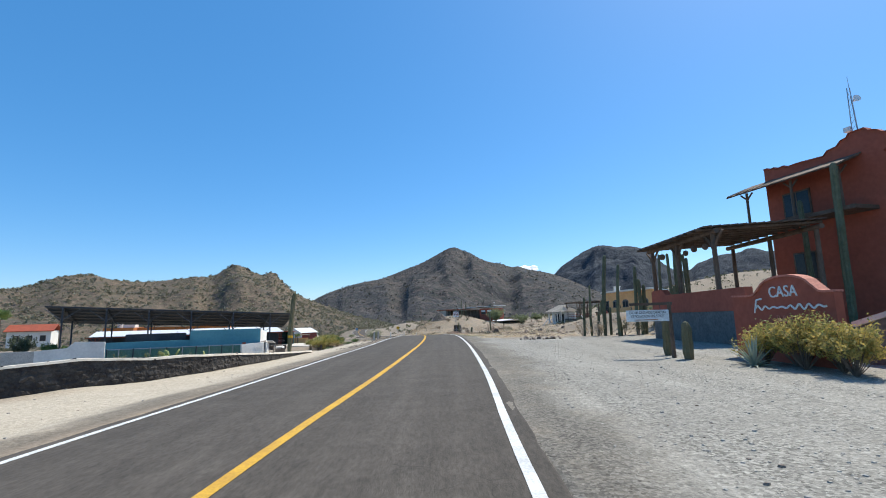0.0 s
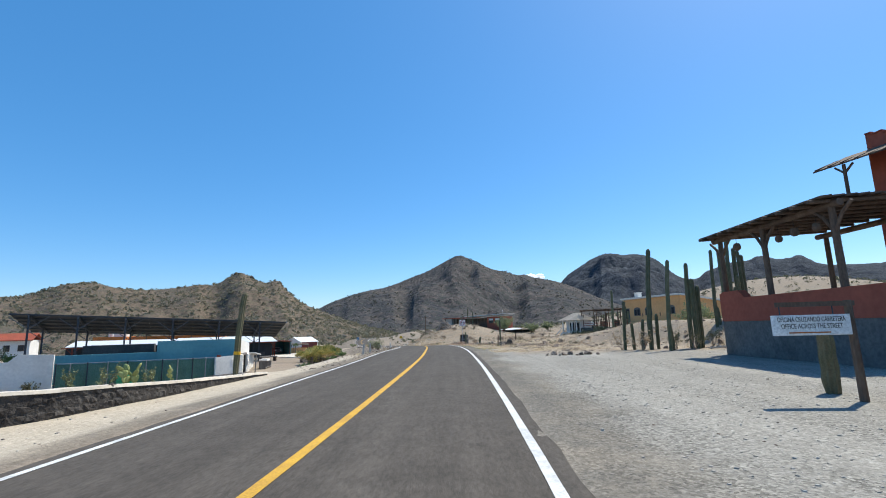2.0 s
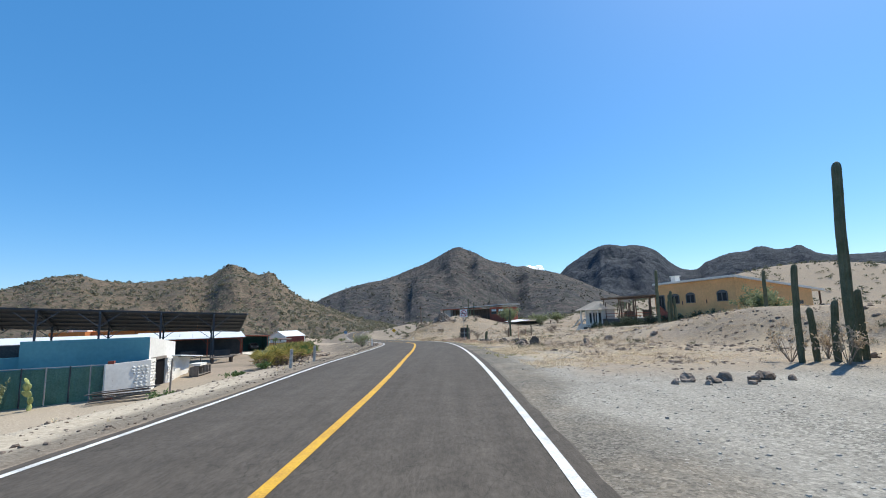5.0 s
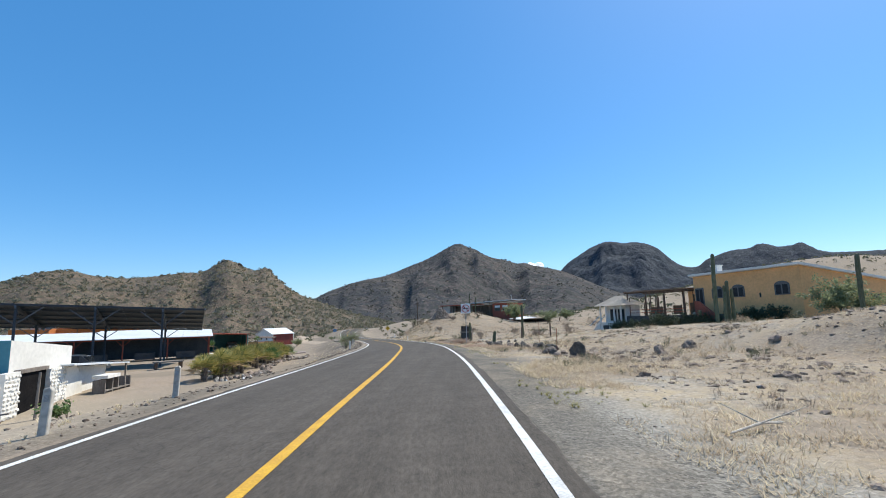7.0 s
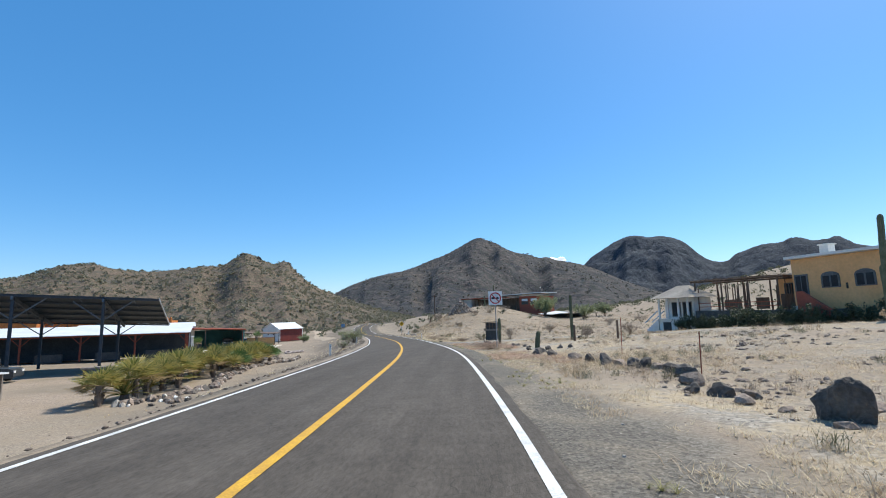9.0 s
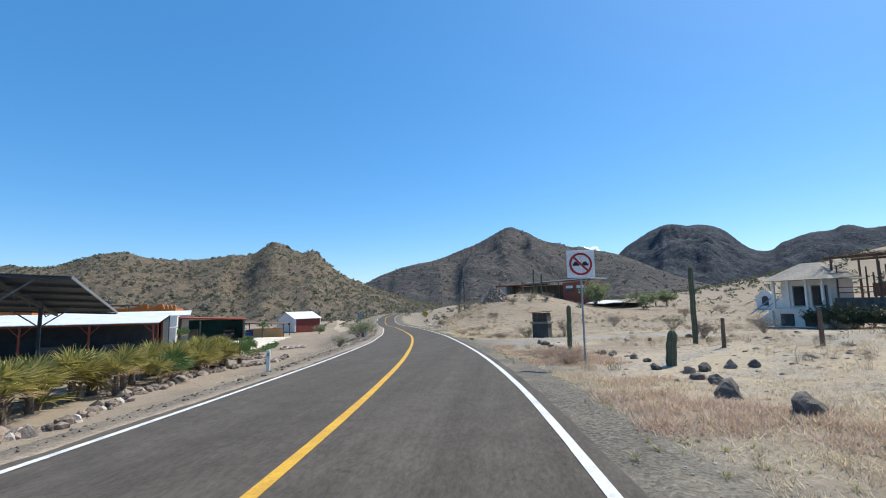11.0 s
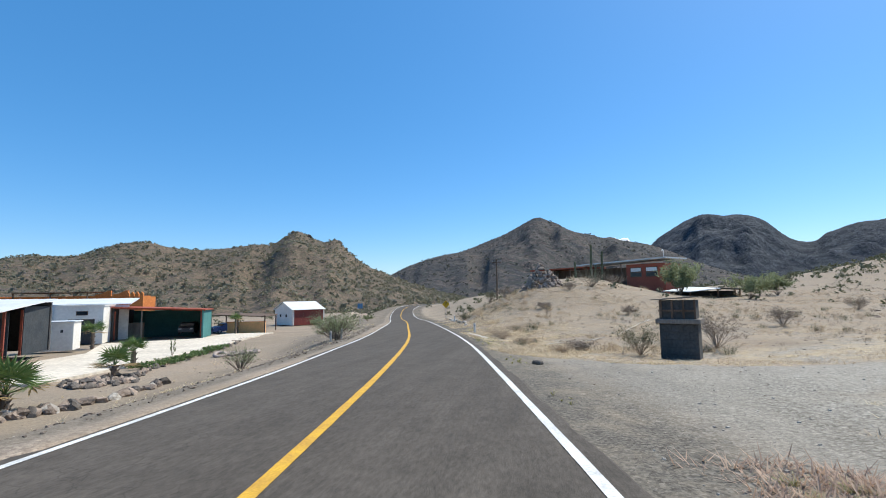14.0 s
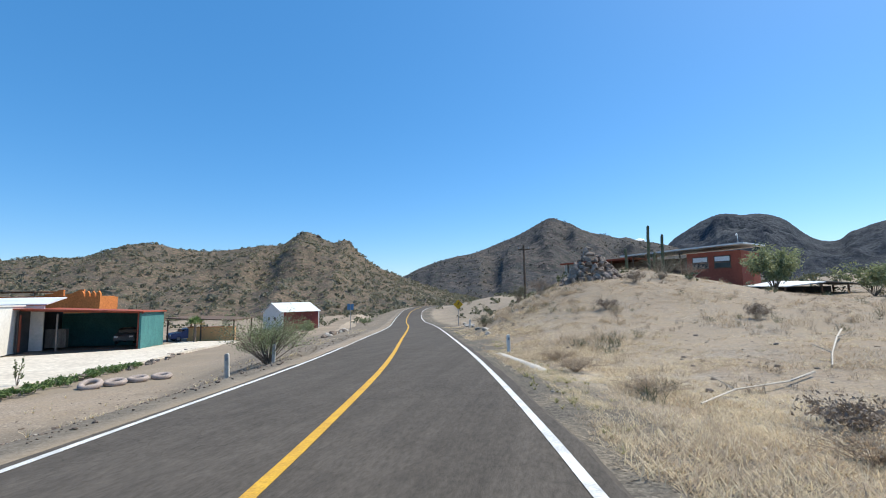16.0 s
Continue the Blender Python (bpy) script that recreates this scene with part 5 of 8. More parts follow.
    def faced(parent, x0, x1, y, z1):
        z = 0.1
        while z < z1:
            x = x0 + pick.uniform(0, 0.15)
            while x < x1:
                w = pick.uniform(0.2, 0.38)
                st = new("stone", stones[pick.randrange(5)])
                st.parent = parent
                st.matrix_basis = pose(x + w / 2, y, z, pick.uniform(-15, 15), pick.uniform(-25, 25), pick.uniform(-8, 8)) @ Matrix.Diagonal((w, 0.16, pick.uniform(0.2, 0.3), 1))
                x += w * 0.92
            z += 0.21

    faced(ob, 0.05, 0.95, 0.27, 1.95)
    faced(corner, 0.02, 1.2, -0.02, 2.0)

    def rough(x0, x1, z1, seed):
        bm = boxed(x0, x1, -0.06, 0.35, 0, z1)
        bmesh.ops.subdivide_edges(bm, edges=bm.edges[:], cuts=7, use_grid_fill=True)
        for v in bm.verts:
            v.co.y += 0.16 * noise.noise(v.co * 2.6 + Vector((seed, 0, 0)))
            v.co.z += 0.2 * noise.noise(v.co * 1.9) * (v.co.z > z1 * 0.85)
        return bm

    faced(part("stone_pier", rough(4.0, 5.9, 2.15, 1), WHITE, h, "rough whitewashed stone pier"), 4.05, 5.75, -0.1, 2.0)
    bm = bmesh.new()
    prism(bm, [(5.95, 0), (8.2, 0), (8.0, 1.2), (7.2, 2.0), (5.95, 1.95)], 0.02, 0.22)
    part("side_wall", bm, WHITE, h)
    bm = bmesh.new()
    prism(bm, [(8.25, 0.0), (11.6, 0.0), (12.3, 1.62), (8.25, 1.85)], 0.25, 0.4)
    part("leaning_panel", bm, WHITE, h, "white leaning wall panel")
    bm = bmesh.new()
    slab(bm, [(5.2, -0.7, 2.2), (15.0, -0.3, 1.58), (15.0, 1.4, 1.62), (5.2, 1.4, 2.25)], 0.09)
    part("roof", bm, WHITE_METAL, h, "thin pale roof sheet")
    for x in (14.7,):
        part("post", boxed(x - 0.05, x + 0.05, -0.2, -0.1, -0.3, 1.55), WOOD_GREY, h)
    d = thing("broken_cabinet", (-22.0, 63.4, ground_z(-22.0, 63.4)), 100, "broken grey cabinet frame with a white board on top", "cabinet")
    part("board", boxed(-1.2, 0.4, -0.5, 0.4, 0.92, 1.12), WHITE, d)
    for x in (-1.1, -0.2, 0.5, 1.4, 2.1):
        part("upright", boxed(x - 0.05, x + 0.05, -0.35, 0.35, 0, 0.9 - 0.06 * abs(x)), WOOD_GREY, d)
    part("shelf", boxed(-1.1, 2.1, -0.35, 0.35, 0.12, 0.2), WOOD_GREY, d)
    part("back_panel", boxed(-1.1, 2.1, 0.36, 0.4, 0.1, 0.8), WOOD_DARK, d)


yard_front()


def teal_building():
    """Teal-walled block behind the fence with white end walls."""
    z0 = -2.5
    t = thing("teal_building", (-21.75, 55.95, z0), YARD_TURN, "flat-roofed block with teal front and white end wall", "building")
    bm = bmesh.new()
    box(bm, -7.3, 0, 0, 0.25, 0, 3.52)
    part("front_wall", bm, TEAL, t)
    part("front_wall", boxed(-16.0, -7.3, 0.3, 0.55, 0, 2.5), TEAL, t)
    end = bmesh.new()
    pts = [(0.004, 0.0), (1.48, 5.63), (1.23, 5.75), (-0.25, 0.25)]
    lo = [end.verts.new((x, y, 0)) for x, y in pts]
    hi = [end.verts.new((x, y, 3.52 - (0.55 if i in (1, 2) else 0))) for i, (x, y) in enumerate(pts)]
    end.faces.new(lo[::-1])
    end.faces.new(hi)
    for i in range(4):
        end.faces.new((lo[i], lo[(i + 1) % 4], hi[(i + 1) % 4], hi[i]))
    part("end_wall", end, WHITE, t, "white end wall")
    part("back_wall", boxed(-7.3, 1.2, 5.8, 6.0, 0, 2.9), WHITE, t)
    bm = bmesh.new()
    slab(bm, [(-7.3, 0.26, 3.42), (-0.3, 0.26, 3.42), (1.15, 5.75, 2.88), (-7.3, 5.75, 2.88)], 0.1)
    part("roof", bm, CONCRETE, t)
    part("side_wall", boxed(-7.3, -7.05, 0.26, 5.79, 0, 2.85), TEAL, t)
    part("dark_hull", boxed(-13.5, -7.7, 2.5, 5, 0, 3.25), DARK, t, "dark covered load behind the wall")


teal_building()


def roadside_stone_wall():
    """Low dark stone wall along the sandy shoulder, with a rough top."""
    t = thing("stone_wall", (0, 0, 0), 0, "low wall of dark stacked stones with a rough mortared top", "wall")
    line = [(-7.62, 26.6), (-7.75, 24.5), (-7.95, 22), (-8.1, 19.5), (-8.6, 17.3), (-9.6, 15.4), (-11.0, 13.8), (-12.6, 12.4), (-15.5, 10.6), (-19, 9.0), (-24, 7.0)]
    rng = random.Random(5)
    xs = smooth_curve([(i, p[0]) for i, p in enumerate(line)])
    ys = smooth_curve([(i, p[1]) for i, p in enumerate(line)])
    top = []
    n = 120
    shapes = []
    for k in range(8):
        bm = rock_mesh(0.5, 0.5, 0.55, k + 20, 1, 0.25)
        me = bpy.data.meshes.new("stone")
        bm.to_mesh(me)
        bm.free()
        me.materials.append(WALL_STONE)
        shapes.append(me)
    core = bmesh.new()
    coping = bmesh.new()
    prev = prevc = None
    for i in range(n + 1):
        q = (len(line) - 1) * i / n
        x, y = xs(q), ys(q)
        dx, dy = xs(q + 0.05) - xs(q - 0.05), ys(q + 0.05) - ys(q - 0.05)
        k = math.hypot(dx, dy) or 1
        nx, ny = -dy / k, dx / k
        g = ground_z(x + nx * -0.3, y)
        h = g + 0.02 + 0.78 * step(-0.8, 7, q)
        ring = [core.verts.new((x + nx * s, y + ny * s, z)) for s, z in ((-0.16, g - 0.6), (0.16, g - 0.6), (0.16, h), (-0.16, h))]
        cop = [coping.verts.new((x + nx * s, y + ny * s, z)) for s, z in ((-0.2, h + 0.004), (0.2, h + 0.004), (0.18, h + 0.07), (-0.18, h + 0.07))]
        if prev:
            for a in range(4):
                core.faces.new((prev[a], prev[(a + 1) % 4], ring[(a + 1) % 4], ring[a]))
                coping.faces.new((prevc[a], prevc[(a + 1) % 4], cop[(a + 1) % 4], cop[a]))
        prev, prevc = ring, cop
        top.append((x, y, nx, ny, g, h))
    part("core", core, WALL_STONE, t)
    part("coping", coping, SLAB, t, "pale mortared coping")
    count = 0
    for x, y, nx, ny, g, h in top[:100]:
        z = g + 0.06
        while z < h - 0.05 and count < 290:
            s = rng.uniform(0.2, 0.34)
            ob = new("stone", shapes[rng.randrange(8)])
            ob.parent = t
            j = rng.uniform(-0.06, 0.06)
            side = -1 if nx * (road_x(y) - x) < 0 else 1
            ob.matrix_world = pose(x + nx * 0.13 * side + ny * j, y + ny * 0.13 * side - nx * j, z + 0.05, rng.uniform(-12, 12), rng.uniform(-12, 12), math.degrees(math.atan2(-nx, ny)) + rng.uniform(-14, 14)) @ Matrix.Diagonal((s * 1.25, s * 0.5, s * 0.8, 1))
            z += s * 0.62
            count += 1


def old_cactus():
    g = ground_z(-8.5, 26.0)
    t = thing("cardon_cactus", (-8.5, 26.0, g), 10, "tall single cardon cactus beside the stone wall", "cactus")
    part("column", cactus_mesh(3.2 - g, 0.125, 9, (0.2, 0.08), taper=0.93), CACTUS_OLD, t)
    bm = bmesh.new()
    rod(bm, (0.02, 0, 0.85), (0.025, 0, 0.97), 0.137, n=20)
    part("band", bm, SIGN_YELLOW, t, "yellow painted band")


old_cactus()


def yard_clutter():
    """Loose things in the yard by the white room."""
    t = thing("low_table", (-28.2, 80.3, ground_z(-28.2, 80.3)), 40, "low heavy wooden table in the canopy's shade", "table")
    part("top", boxed(-1.3, 1.3, -0.6, 0.6, 0.62, 0.74), WOOD_GREY, t)
    for dx in (-1.1, 1.1):
        part("trestle", boxed(dx - 0.1, dx + 0.1, -0.5, 0.5, 0, 0.62), WOOD_DARK, t)
    t = thing("fence_stake", (-19.9, 55.6, ground_z(-19.9, 55.6) - 0.1), 0, "tall grey wooden stake beside the white room", "post")
    bm = bmesh.new()
    rod(bm, (0, 0, 0), (0.08, 0, 2.35), 0.07, 0.055, 7)
    part("shaft", bm, WOOD_GREY, t)
    car_body("parked_truck", (-34.4, 76.5), 205, CAR_DARK, "dark pickup parked in the shade of the canopy", ground_z(-34.4, 76.5) + 0.01, 4.8, 1.8, 1.75)
    t = thing("scrap_pile", (-20.9, 52.4, ground_z(-20.9, 52.4)), 34, "dark pile of old timber before the white room", "timber pile")
    rng = random.Random(77)
    for k in range(9):
        bm = bmesh.new()
        a = rng.uniform(-0.2, 0.2)
        beam(bm, (-1.9 + rng.uniform(-0.3, 0.3), 0.3 * k % 0.9 - 0.4, 0.1 + 0.07 * k), (1.7 + rng.uniform(-0.5, 0.5), 0.3 * k % 0.9 - 0.4 + a, 0.1 + 0.07 * k + rng.uniform(0, 0.15)), 0.12, 0.06)
        part("board", bm, WOOD_DARK if k % 2 else WOOD_GREY, t)


yard_clutter()


# ---------------- right of the road: the red guest house ----------------
def red_house():
    """Two-storey red house with a curved mission gable, a balcony and a window."""
    t = thing("guest_house", (20.9, 29.3, 0), -75, "two-storey red ochre plaster house with a mission gable", "house")
    top = [(0, 0), (0, 10.5), (0.28, 10.5), (0.3, 10.38), (0.75, 10.42), (0.78, 10.28), (1.35, 10.34), (1.4, 10.2), (2.2, 10.22), (3.7, 10.12), (3.95, 10.36), (4.45, 10.42), (4.7, 10.66), (5.0, 10.72), (5.15, 10.92),
           (5.9, 10.92), (6.05, 10.72), (6.4, 10.62), (6.65, 10.4), (7.1, 10.3), (7.3, 10.1), (8.8, 10.15), (10.9, 10.2), (10.95, 10.5), (11.4, 10.5), (11.4, 0)]
    bm = bmesh.new()
    prism(bm, top, 0, 0.35)
    part("facade", bm, TERRACOTTA, t)
    part("side_wall", boxed(0, 0.3, 0.35, 10, 0, 10.2), TERRACOTTA, t)
    part("side_wall", boxed(11.1, 11.4, 0.35, 10, 0, 10.2), TERRACOTTA, t)
    part("back_wall", boxed(0.3, 11.1, 9.7, 10, 0, 9.9), TERRACOTTA, t)
    part("roof", boxed(0.3, 11.1, 0.35, 9.7, 9.3, 9.5), CONCRETE, t)
    bm = bmesh.new()
    for (x0, z0), (x1, z1) in zip(top[1:-2], top[2:-1]):
        if abs(x1 - x0) > 0.05:
            beam(bm, (x0, 0.17, z0 + 0.03), (x1, 0.17, z1 + 0.03), 0.46, 0.06)
    part("coping", bm, ROOF_TILE, t)
    for x0, x1, z0, z1 in ((1.0, 2.7, 7.05, 8.6), (7.6, 9.4, 7.2, 8.9), (1.2, 2.6, 3.2, 4.9), (6.4, 7.9, 3.1, 5.0)):
        wd = part("window", boxed(x0, x1, -0.05, 0.0, z0, z1), WOOD_DARK, t)
        part("pane", boxed(x0 + 0.1, (x0 + x1) / 2 - 0.04, -0.062, -0.052, z0 + 0.1, z1 - 0.1), GLASS_DARK, wd)
        part("pane", boxed((x0 + x1) / 2 + 0.04, x1 - 0.1, -0.062, -0.052, z0 + 0.1, z1 - 0.1), GLASS_DARK, wd)
        part("sill", boxed(x0 - 0.1, x1 + 0.1, -0.14, -0.002, z0 - 0.1, z0 - 0.02), TERRACOTTA, wd)
    bm = bmesh.new()
    slab(bm, [(-1.6, -1.55, 9.02), (5.6, -1.75, 9.05), (5.6, -0.02, 9.75), (-1.0, -0.02, 9.72)], 0.08)
    part("balcony_roof", bm, WOOD_DARK, t)
    for i in range(12):
        bm = bmesh.new()
        x = -1.4 + i * 0.62
        beam(bm, (x, -1.65, 9.0), (x, -0.05, 9.62), 0.09, 0.1)
        part("roof_pole", bm, WOOD_DARK, t)
    for x in (-0.3, 2.6, 5.2):
        bm = bmesh.new()
        rod(bm, (x, -1.3, 6.8), (x, -1.3, 9.0), 0.085, 0.075, 9)
        part("balcony_post", bm, WOOD_DARK, t)
        for s in (-1, 1):
            bm = bmesh.new()
            beam(bm, (x, -1.3, 8.55), (x + 0.42 * s, -1.3, 8.95), 0.07, 0.08)
            part("bracket", bm, WOOD_DARK, t)
    part("balcony_floor", boxed(-0.6, 6.0, -1.7, -0.01, 6.55, 6.75), WOOD_DARK, t)
    for x in (6.7, 7.0, 7.35):
        bm = bmesh.new()
        rod(bm, (x, -0.25, 9.45), (x, 0.0, 9.45), 0.06, n=8)
        part("drain_spout", bm, TERRACOTTA, t)
    a = thing("antenna_mast", (22.35, 24.15, 10.9), -75, "thin lattice radio mast with a small white dish", "antenna")
    for x, y in ((-0.17, 0), (0.17, 0), (0, 0.3)):
        bm = bmesh.new()
        rod(bm, (x, y + 0.1, -1.0), (x * 0.35, y * 0.4 + 0.1, 2.6 if x <= 0 else 2.1), 0.024, n=6)
        part("leg", bm, GALV, a)
    for k in range(7):
        z = 0.2 + k * 0.32
        f = 1 - 0.65 * (z + 1) / 3.6
        bm = bmesh.new()
        rod(bm, (-0.17 * f, 0.1, z), (0.17 * f, 0.1, z + 0.3), 0.01, n=5)
        part("lacing", bm, GALV, a)
    bm = bmesh.new()
    rod(bm, (0, 0.2, 2.4), (-0.03, 0.2, 3.3), 0.015, 0.008, 6)
    part("whip", bm, GALV, a)
    part("radio_box", boxed(-0.5, -0.18, 0.0, 0.25, 0.2, 0.45), SIGN_WHITE, a)
    bm = bmesh.new()
    rod(bm, (0.25, -0.05, 1.7), (0.5, -0.15, 1.75), 0.04, 0.2, 14)
    part("dish", bm, SIGN_WHITE, a)
    return t


red_house()


def porch():
    """Wooden porch in front of the house: boarded roof, round posts, half wall."""
    t = thing("porch", (13.4, 30.3, 0), -90, "rustic porch with a boarded roof, round posts and half wall", "porch")
    # local x runs along the road side, local y runs in towards the house
    n = 14
    for i in range(n):
        y0 = -0.55 + i * 0.44
        z0 = 5.72 + i * 0.02
        bm = bmesh.new()
        slab(bm, [(-0.3, y0, z0), (7.6, y0, z0), (7.6 - 0.1, y0 + 0.5, z0 + 0.07), (-0.1, y0 + 0.5, z0 + 0.07)], 0.06)
        part("roof_board", bm, THATCH, t)
    for k in range(10):
        x = 0.05 + k * 0.8
        bm = bmesh.new()
        rod(bm, (x, -0.75, 5.58), (x, 5.6, 5.86), 0.075, 0.07, 8)
        part("rafter", bm, WOOD_DARK, t)
    bm = bmesh.new()
    rod(bm, (-0.2, 0.1, 5.5), (7.6, 0.1, 5.5), 0.13, n=10)
    part("eave_beam", bm, WOOD_DARK, t)
    for x in (0.35, 3.5, 7.2):
        bm = bmesh.new()
        rod(bm, (x, 0.15, 0), (x, 0.1, 5.5), 0.14, 0.11, 10)
        part("post", bm, WOOD_DARK, t)
        for s in (-1, 1):
            bm = bmesh.new()
            prev = None
            pts = [Vector((x, 0.1, 4.35)), Vector((x + 0.15 * s, 0.1, 4.75)), Vector((x + 0.42 * s, 0.1, 5.12)), Vector((x + 0.85 * s, 0.1, 5.45))]
            for p, q in zip(pts[:-1], pts[1:]):
                rod(bm, p, q, 0.065, 0.06, 7)
            part("curved_brace", bm, WOOD_DARK, t)
    bm = bmesh.new()
    rod(bm, (-0.2, 5.3, 5.6), (7.6, 5.3, 5.6), 0.13, n=10)
    part("rear_beam", bm, WOOD_DARK, t)
    for x in (0.35, 3.8, 7.2):
        bm = bmesh.new()
        rod(bm, (x, 5.3, 0), (x, 5.3, 5.5), 0.13, 0.11, 10)
        part("post", bm, WOOD_DARK, t)
    # half wall: dark grey foot, red upper part with a stepped end
    part("wall_foot", boxed(0, 9.4, -0.02, 0.3, -0.1, 1.55), GREY_BASE, t, "dark grey painted lower half")
    bm = bmesh.new()
    prism(bm, [(0, 1.55), (9.4, 1.55), (9.4, 2.6), (2.2, 2.6), (1.9, 2.62), (1.5, 2.95), (0.3, 2.95), (0.0, 2.85)], -0.05, 0.32)
    part("wall_top", bm, TERRACOTTA, t, "red plastered upper half")
    part("end_foot", boxed(0, 0.3, 0.3, 3.2, -0.1, 1.55), GREY_BASE, t)
    bm = boxed(-0.02, 0.32, 0.32, 3.2, 1.55, 2.6)
    part("end_wall", bm, TERRACOTTA, t)
    part("floor", boxed(0.3, 10.4, 0.3, 7.2, -0.05, 0.25), CONCRETE, t)
    for x, z, r in ((1.6, 4.95, 0.17), (4.4, 4.8, 0.14), (5.3, 4.9, 0.16), (6.4, 4.85, 0.15)):
        p = thing("hanging_pot", (13.4 + 0.12, 30.3 - x, z), 0, "dark clay pot hanging under the porch eave", "pot", "pots under the porch eave")
        bm = bmesh.new()
        prev = None
        for q, f in ((0, 0.45), (0.2, 0.85), (0.5, 1.0), (0.8, 0.85), (1.0, 0.6)):
            ring = [bm.verts.new((r * f * math.cos(a * math.tau / 14), r * f * math.sin(a * math.tau / 14), (q - 0.5) * 2 * r)) for a in range(14)]
            if prev:
                for a in range(14):
                    bm.faces.new((prev[a], prev[(a + 1) % 14], ring[(a + 1) % 14], ring[a]))
            else:
                bm.faces.new(ring[::-1])
            prev = ring
        part("bowl", bm, WOOD_DARK, p)
        bm = bmesh.new()
        rod(bm, (0, 0, r * 0.6), (0, 0, 5.5 - z), 0.008, n=5)
        part("cord", bm, SIGN_BLACK, p)


porch()


def word(name, text, size, parent, m, material, depth=0.015):
    cu = bpy.data.curves.new(name, "FONT")
    cu.body, cu.size, cu.extrude, cu.align_x = text, size, depth, "CENTER"
    tmp = bpy.data.objects.new("tmp", cu)
    scene.collection.objects.link(tmp)
    dg = bpy.context.evaluated_depsgraph_get()
    me = bpy.data.meshes.new_from_object(tmp.evaluated_get(dg))
    bpy.data.objects.remove(tmp)
    me.materials.append(material)
    ob = new(name, me)
    ob.parent = parent
    ob.matrix_basis = m
    return ob


PINK_RIM = mat("pink_rim_paint", (0.55, 0.2, 0.14), (0.45, 0.16, 0.11), 2, 0.8, 0.2)


def arch_sign():
    """Red masonry sign with a rounded top, white letters and a pale rim."""
    t = thing("sign_wall", (9.8, 16.05, 0), -90, "red plastered masonry sign with rounded top and white letters", "sign")
    out = [(0, -0.15), (0, 2.0), (0.95, 1.97), (1.15, 2.0), (1.3, 2.1)]
    out += [(2.45 - 1.05 * math.cos(a), 2.1 + 0.38 * math.sin(a)) for a in [math.pi * k / 12 for k in range(1, 12)]]
    out += [(3.6, 2.1), (3.75, 1.98), (3.9, 1.95), (4.2, 1.95), (4.2, -0.15)]
    bm = bmesh.new()
    prism(bm, out, 0, 0.22)
    part("panel", bm, TERRACOTTA, t)
    bm = bmesh.new()
    for (x0, z0), (x1, z1) in zip(out[1:-2], out[2:-1]):
        beam(bm, (x0, 0.11, z0 + 0.02), (x1, 0.11, z1 + 0.02), 0.3, 0.06)
    part("rim", bm, PINK_RIM, t, "pale pink painted rim")
    word("letters", "CASA", 0.46, t, pose(2.42, -0.012, 1.9, 90, 0, 0), SIGN_WHITE)
    # the second line is drawn as a plain flowing stroke
    bm = bmesh.new()
    pts = []
    for k in range(61):
        q = k / 60
        pts.append(Vector((1.2 + 2.75 * q, -0.015, 1.6 + 0.075 * math.sin(q * 50) * (0.6 + 0.4 * math.cos(q * 9)))))
    for p, q in zip(pts[:-1], pts[1:]):
        beam(bm, p, q, 0.02, 0.05)
    beam(bm, (1.1, -0.015, 1.45), (1.25, -0.015, 1.85), 0.02, 0.05)
    beam(bm, (1.25, -0.015, 1.85), (1.5, -0.015, 1.88), 0.02, 0.05)
    part("script_bar", bm, SIGN_WHITE, t)
    word("letters", "B & B", 0.3, t, pose(2.4, -0.012, 1.16, 90, 0, 0), PINK_RIM, 0.01)
    return t


arch_sign()


SIGN_RUST = mat("rust_orange_paint", (0.45, 0.16, 0.05), (0.38, 0.13, 0.04), 3, 0.6, 0.05)


def yard_notice():
    z = ground_z(7.0, 16.0)
    t = thing("notice_board", (6.85, 16.0, z), -4, "white notice board with black lettering hung from a wooden post", "sign")
    part("board", boxed(-0.7, 0.7, -0.02, 0.02, 1.26 - z, 1.64 - z, bevel=0.008), SIGN_WHITE, t)
    for k, line in enumerate(("OFICINA CRUZANDO CARRETERA", "OFFICE ACROSS THE STREET")):
        word("letters", line, 0.125, t, pose(0, -0.023, 1.515 - z - k * 0.125, 90, 0, 0) @ Matrix.Diagonal((0.62 if k == 0 else 0.68, 1, 1, 1)), SIGN_BLACK, 0.002)
    bm = boxed(-0.42, 0.32, -0.026, -0.021, 1.3 - z, 1.325 - z)
    part("underline", bm, SIGN_RUST, t)
    bm = bmesh.new()
    rod(bm, (0.78, 0.08, -0.1), (0.76, 0.08, 1.9 - z), 0.075, 0.065, 8)
    part("post", bm, WOOD_DARK, t)
    bm = bmesh.new()
    beam(bm, (-0.55, 0.06, 1.84 - z), (0.85, 0.06, 1.84 - z), 0.06, 0.09)
    part("crossbar", bm, WOOD_DARK, t)
    for x in (-0.5, 0.45):
        bm = bmesh.new()
        rod(bm, (x, 0.05, 1.6 - z), (x, 0.05, 1.82 - z), 0.012, n=6)
        part("hanger", bm, STEEL, t)
    for x, y, h in ((8.0, 17.2, 1.35), (7.75, 15.3, 1.2)):
        c = thing("cactus_post", (x, y, ground_z(x, y)), 0, "short dark cactus stump beside the notice board", "cactus", "stumps by the notice board")
        part("column", cactus_mesh(h, 0.17, 9), CACTUS_OLD, c)


yard_notice()

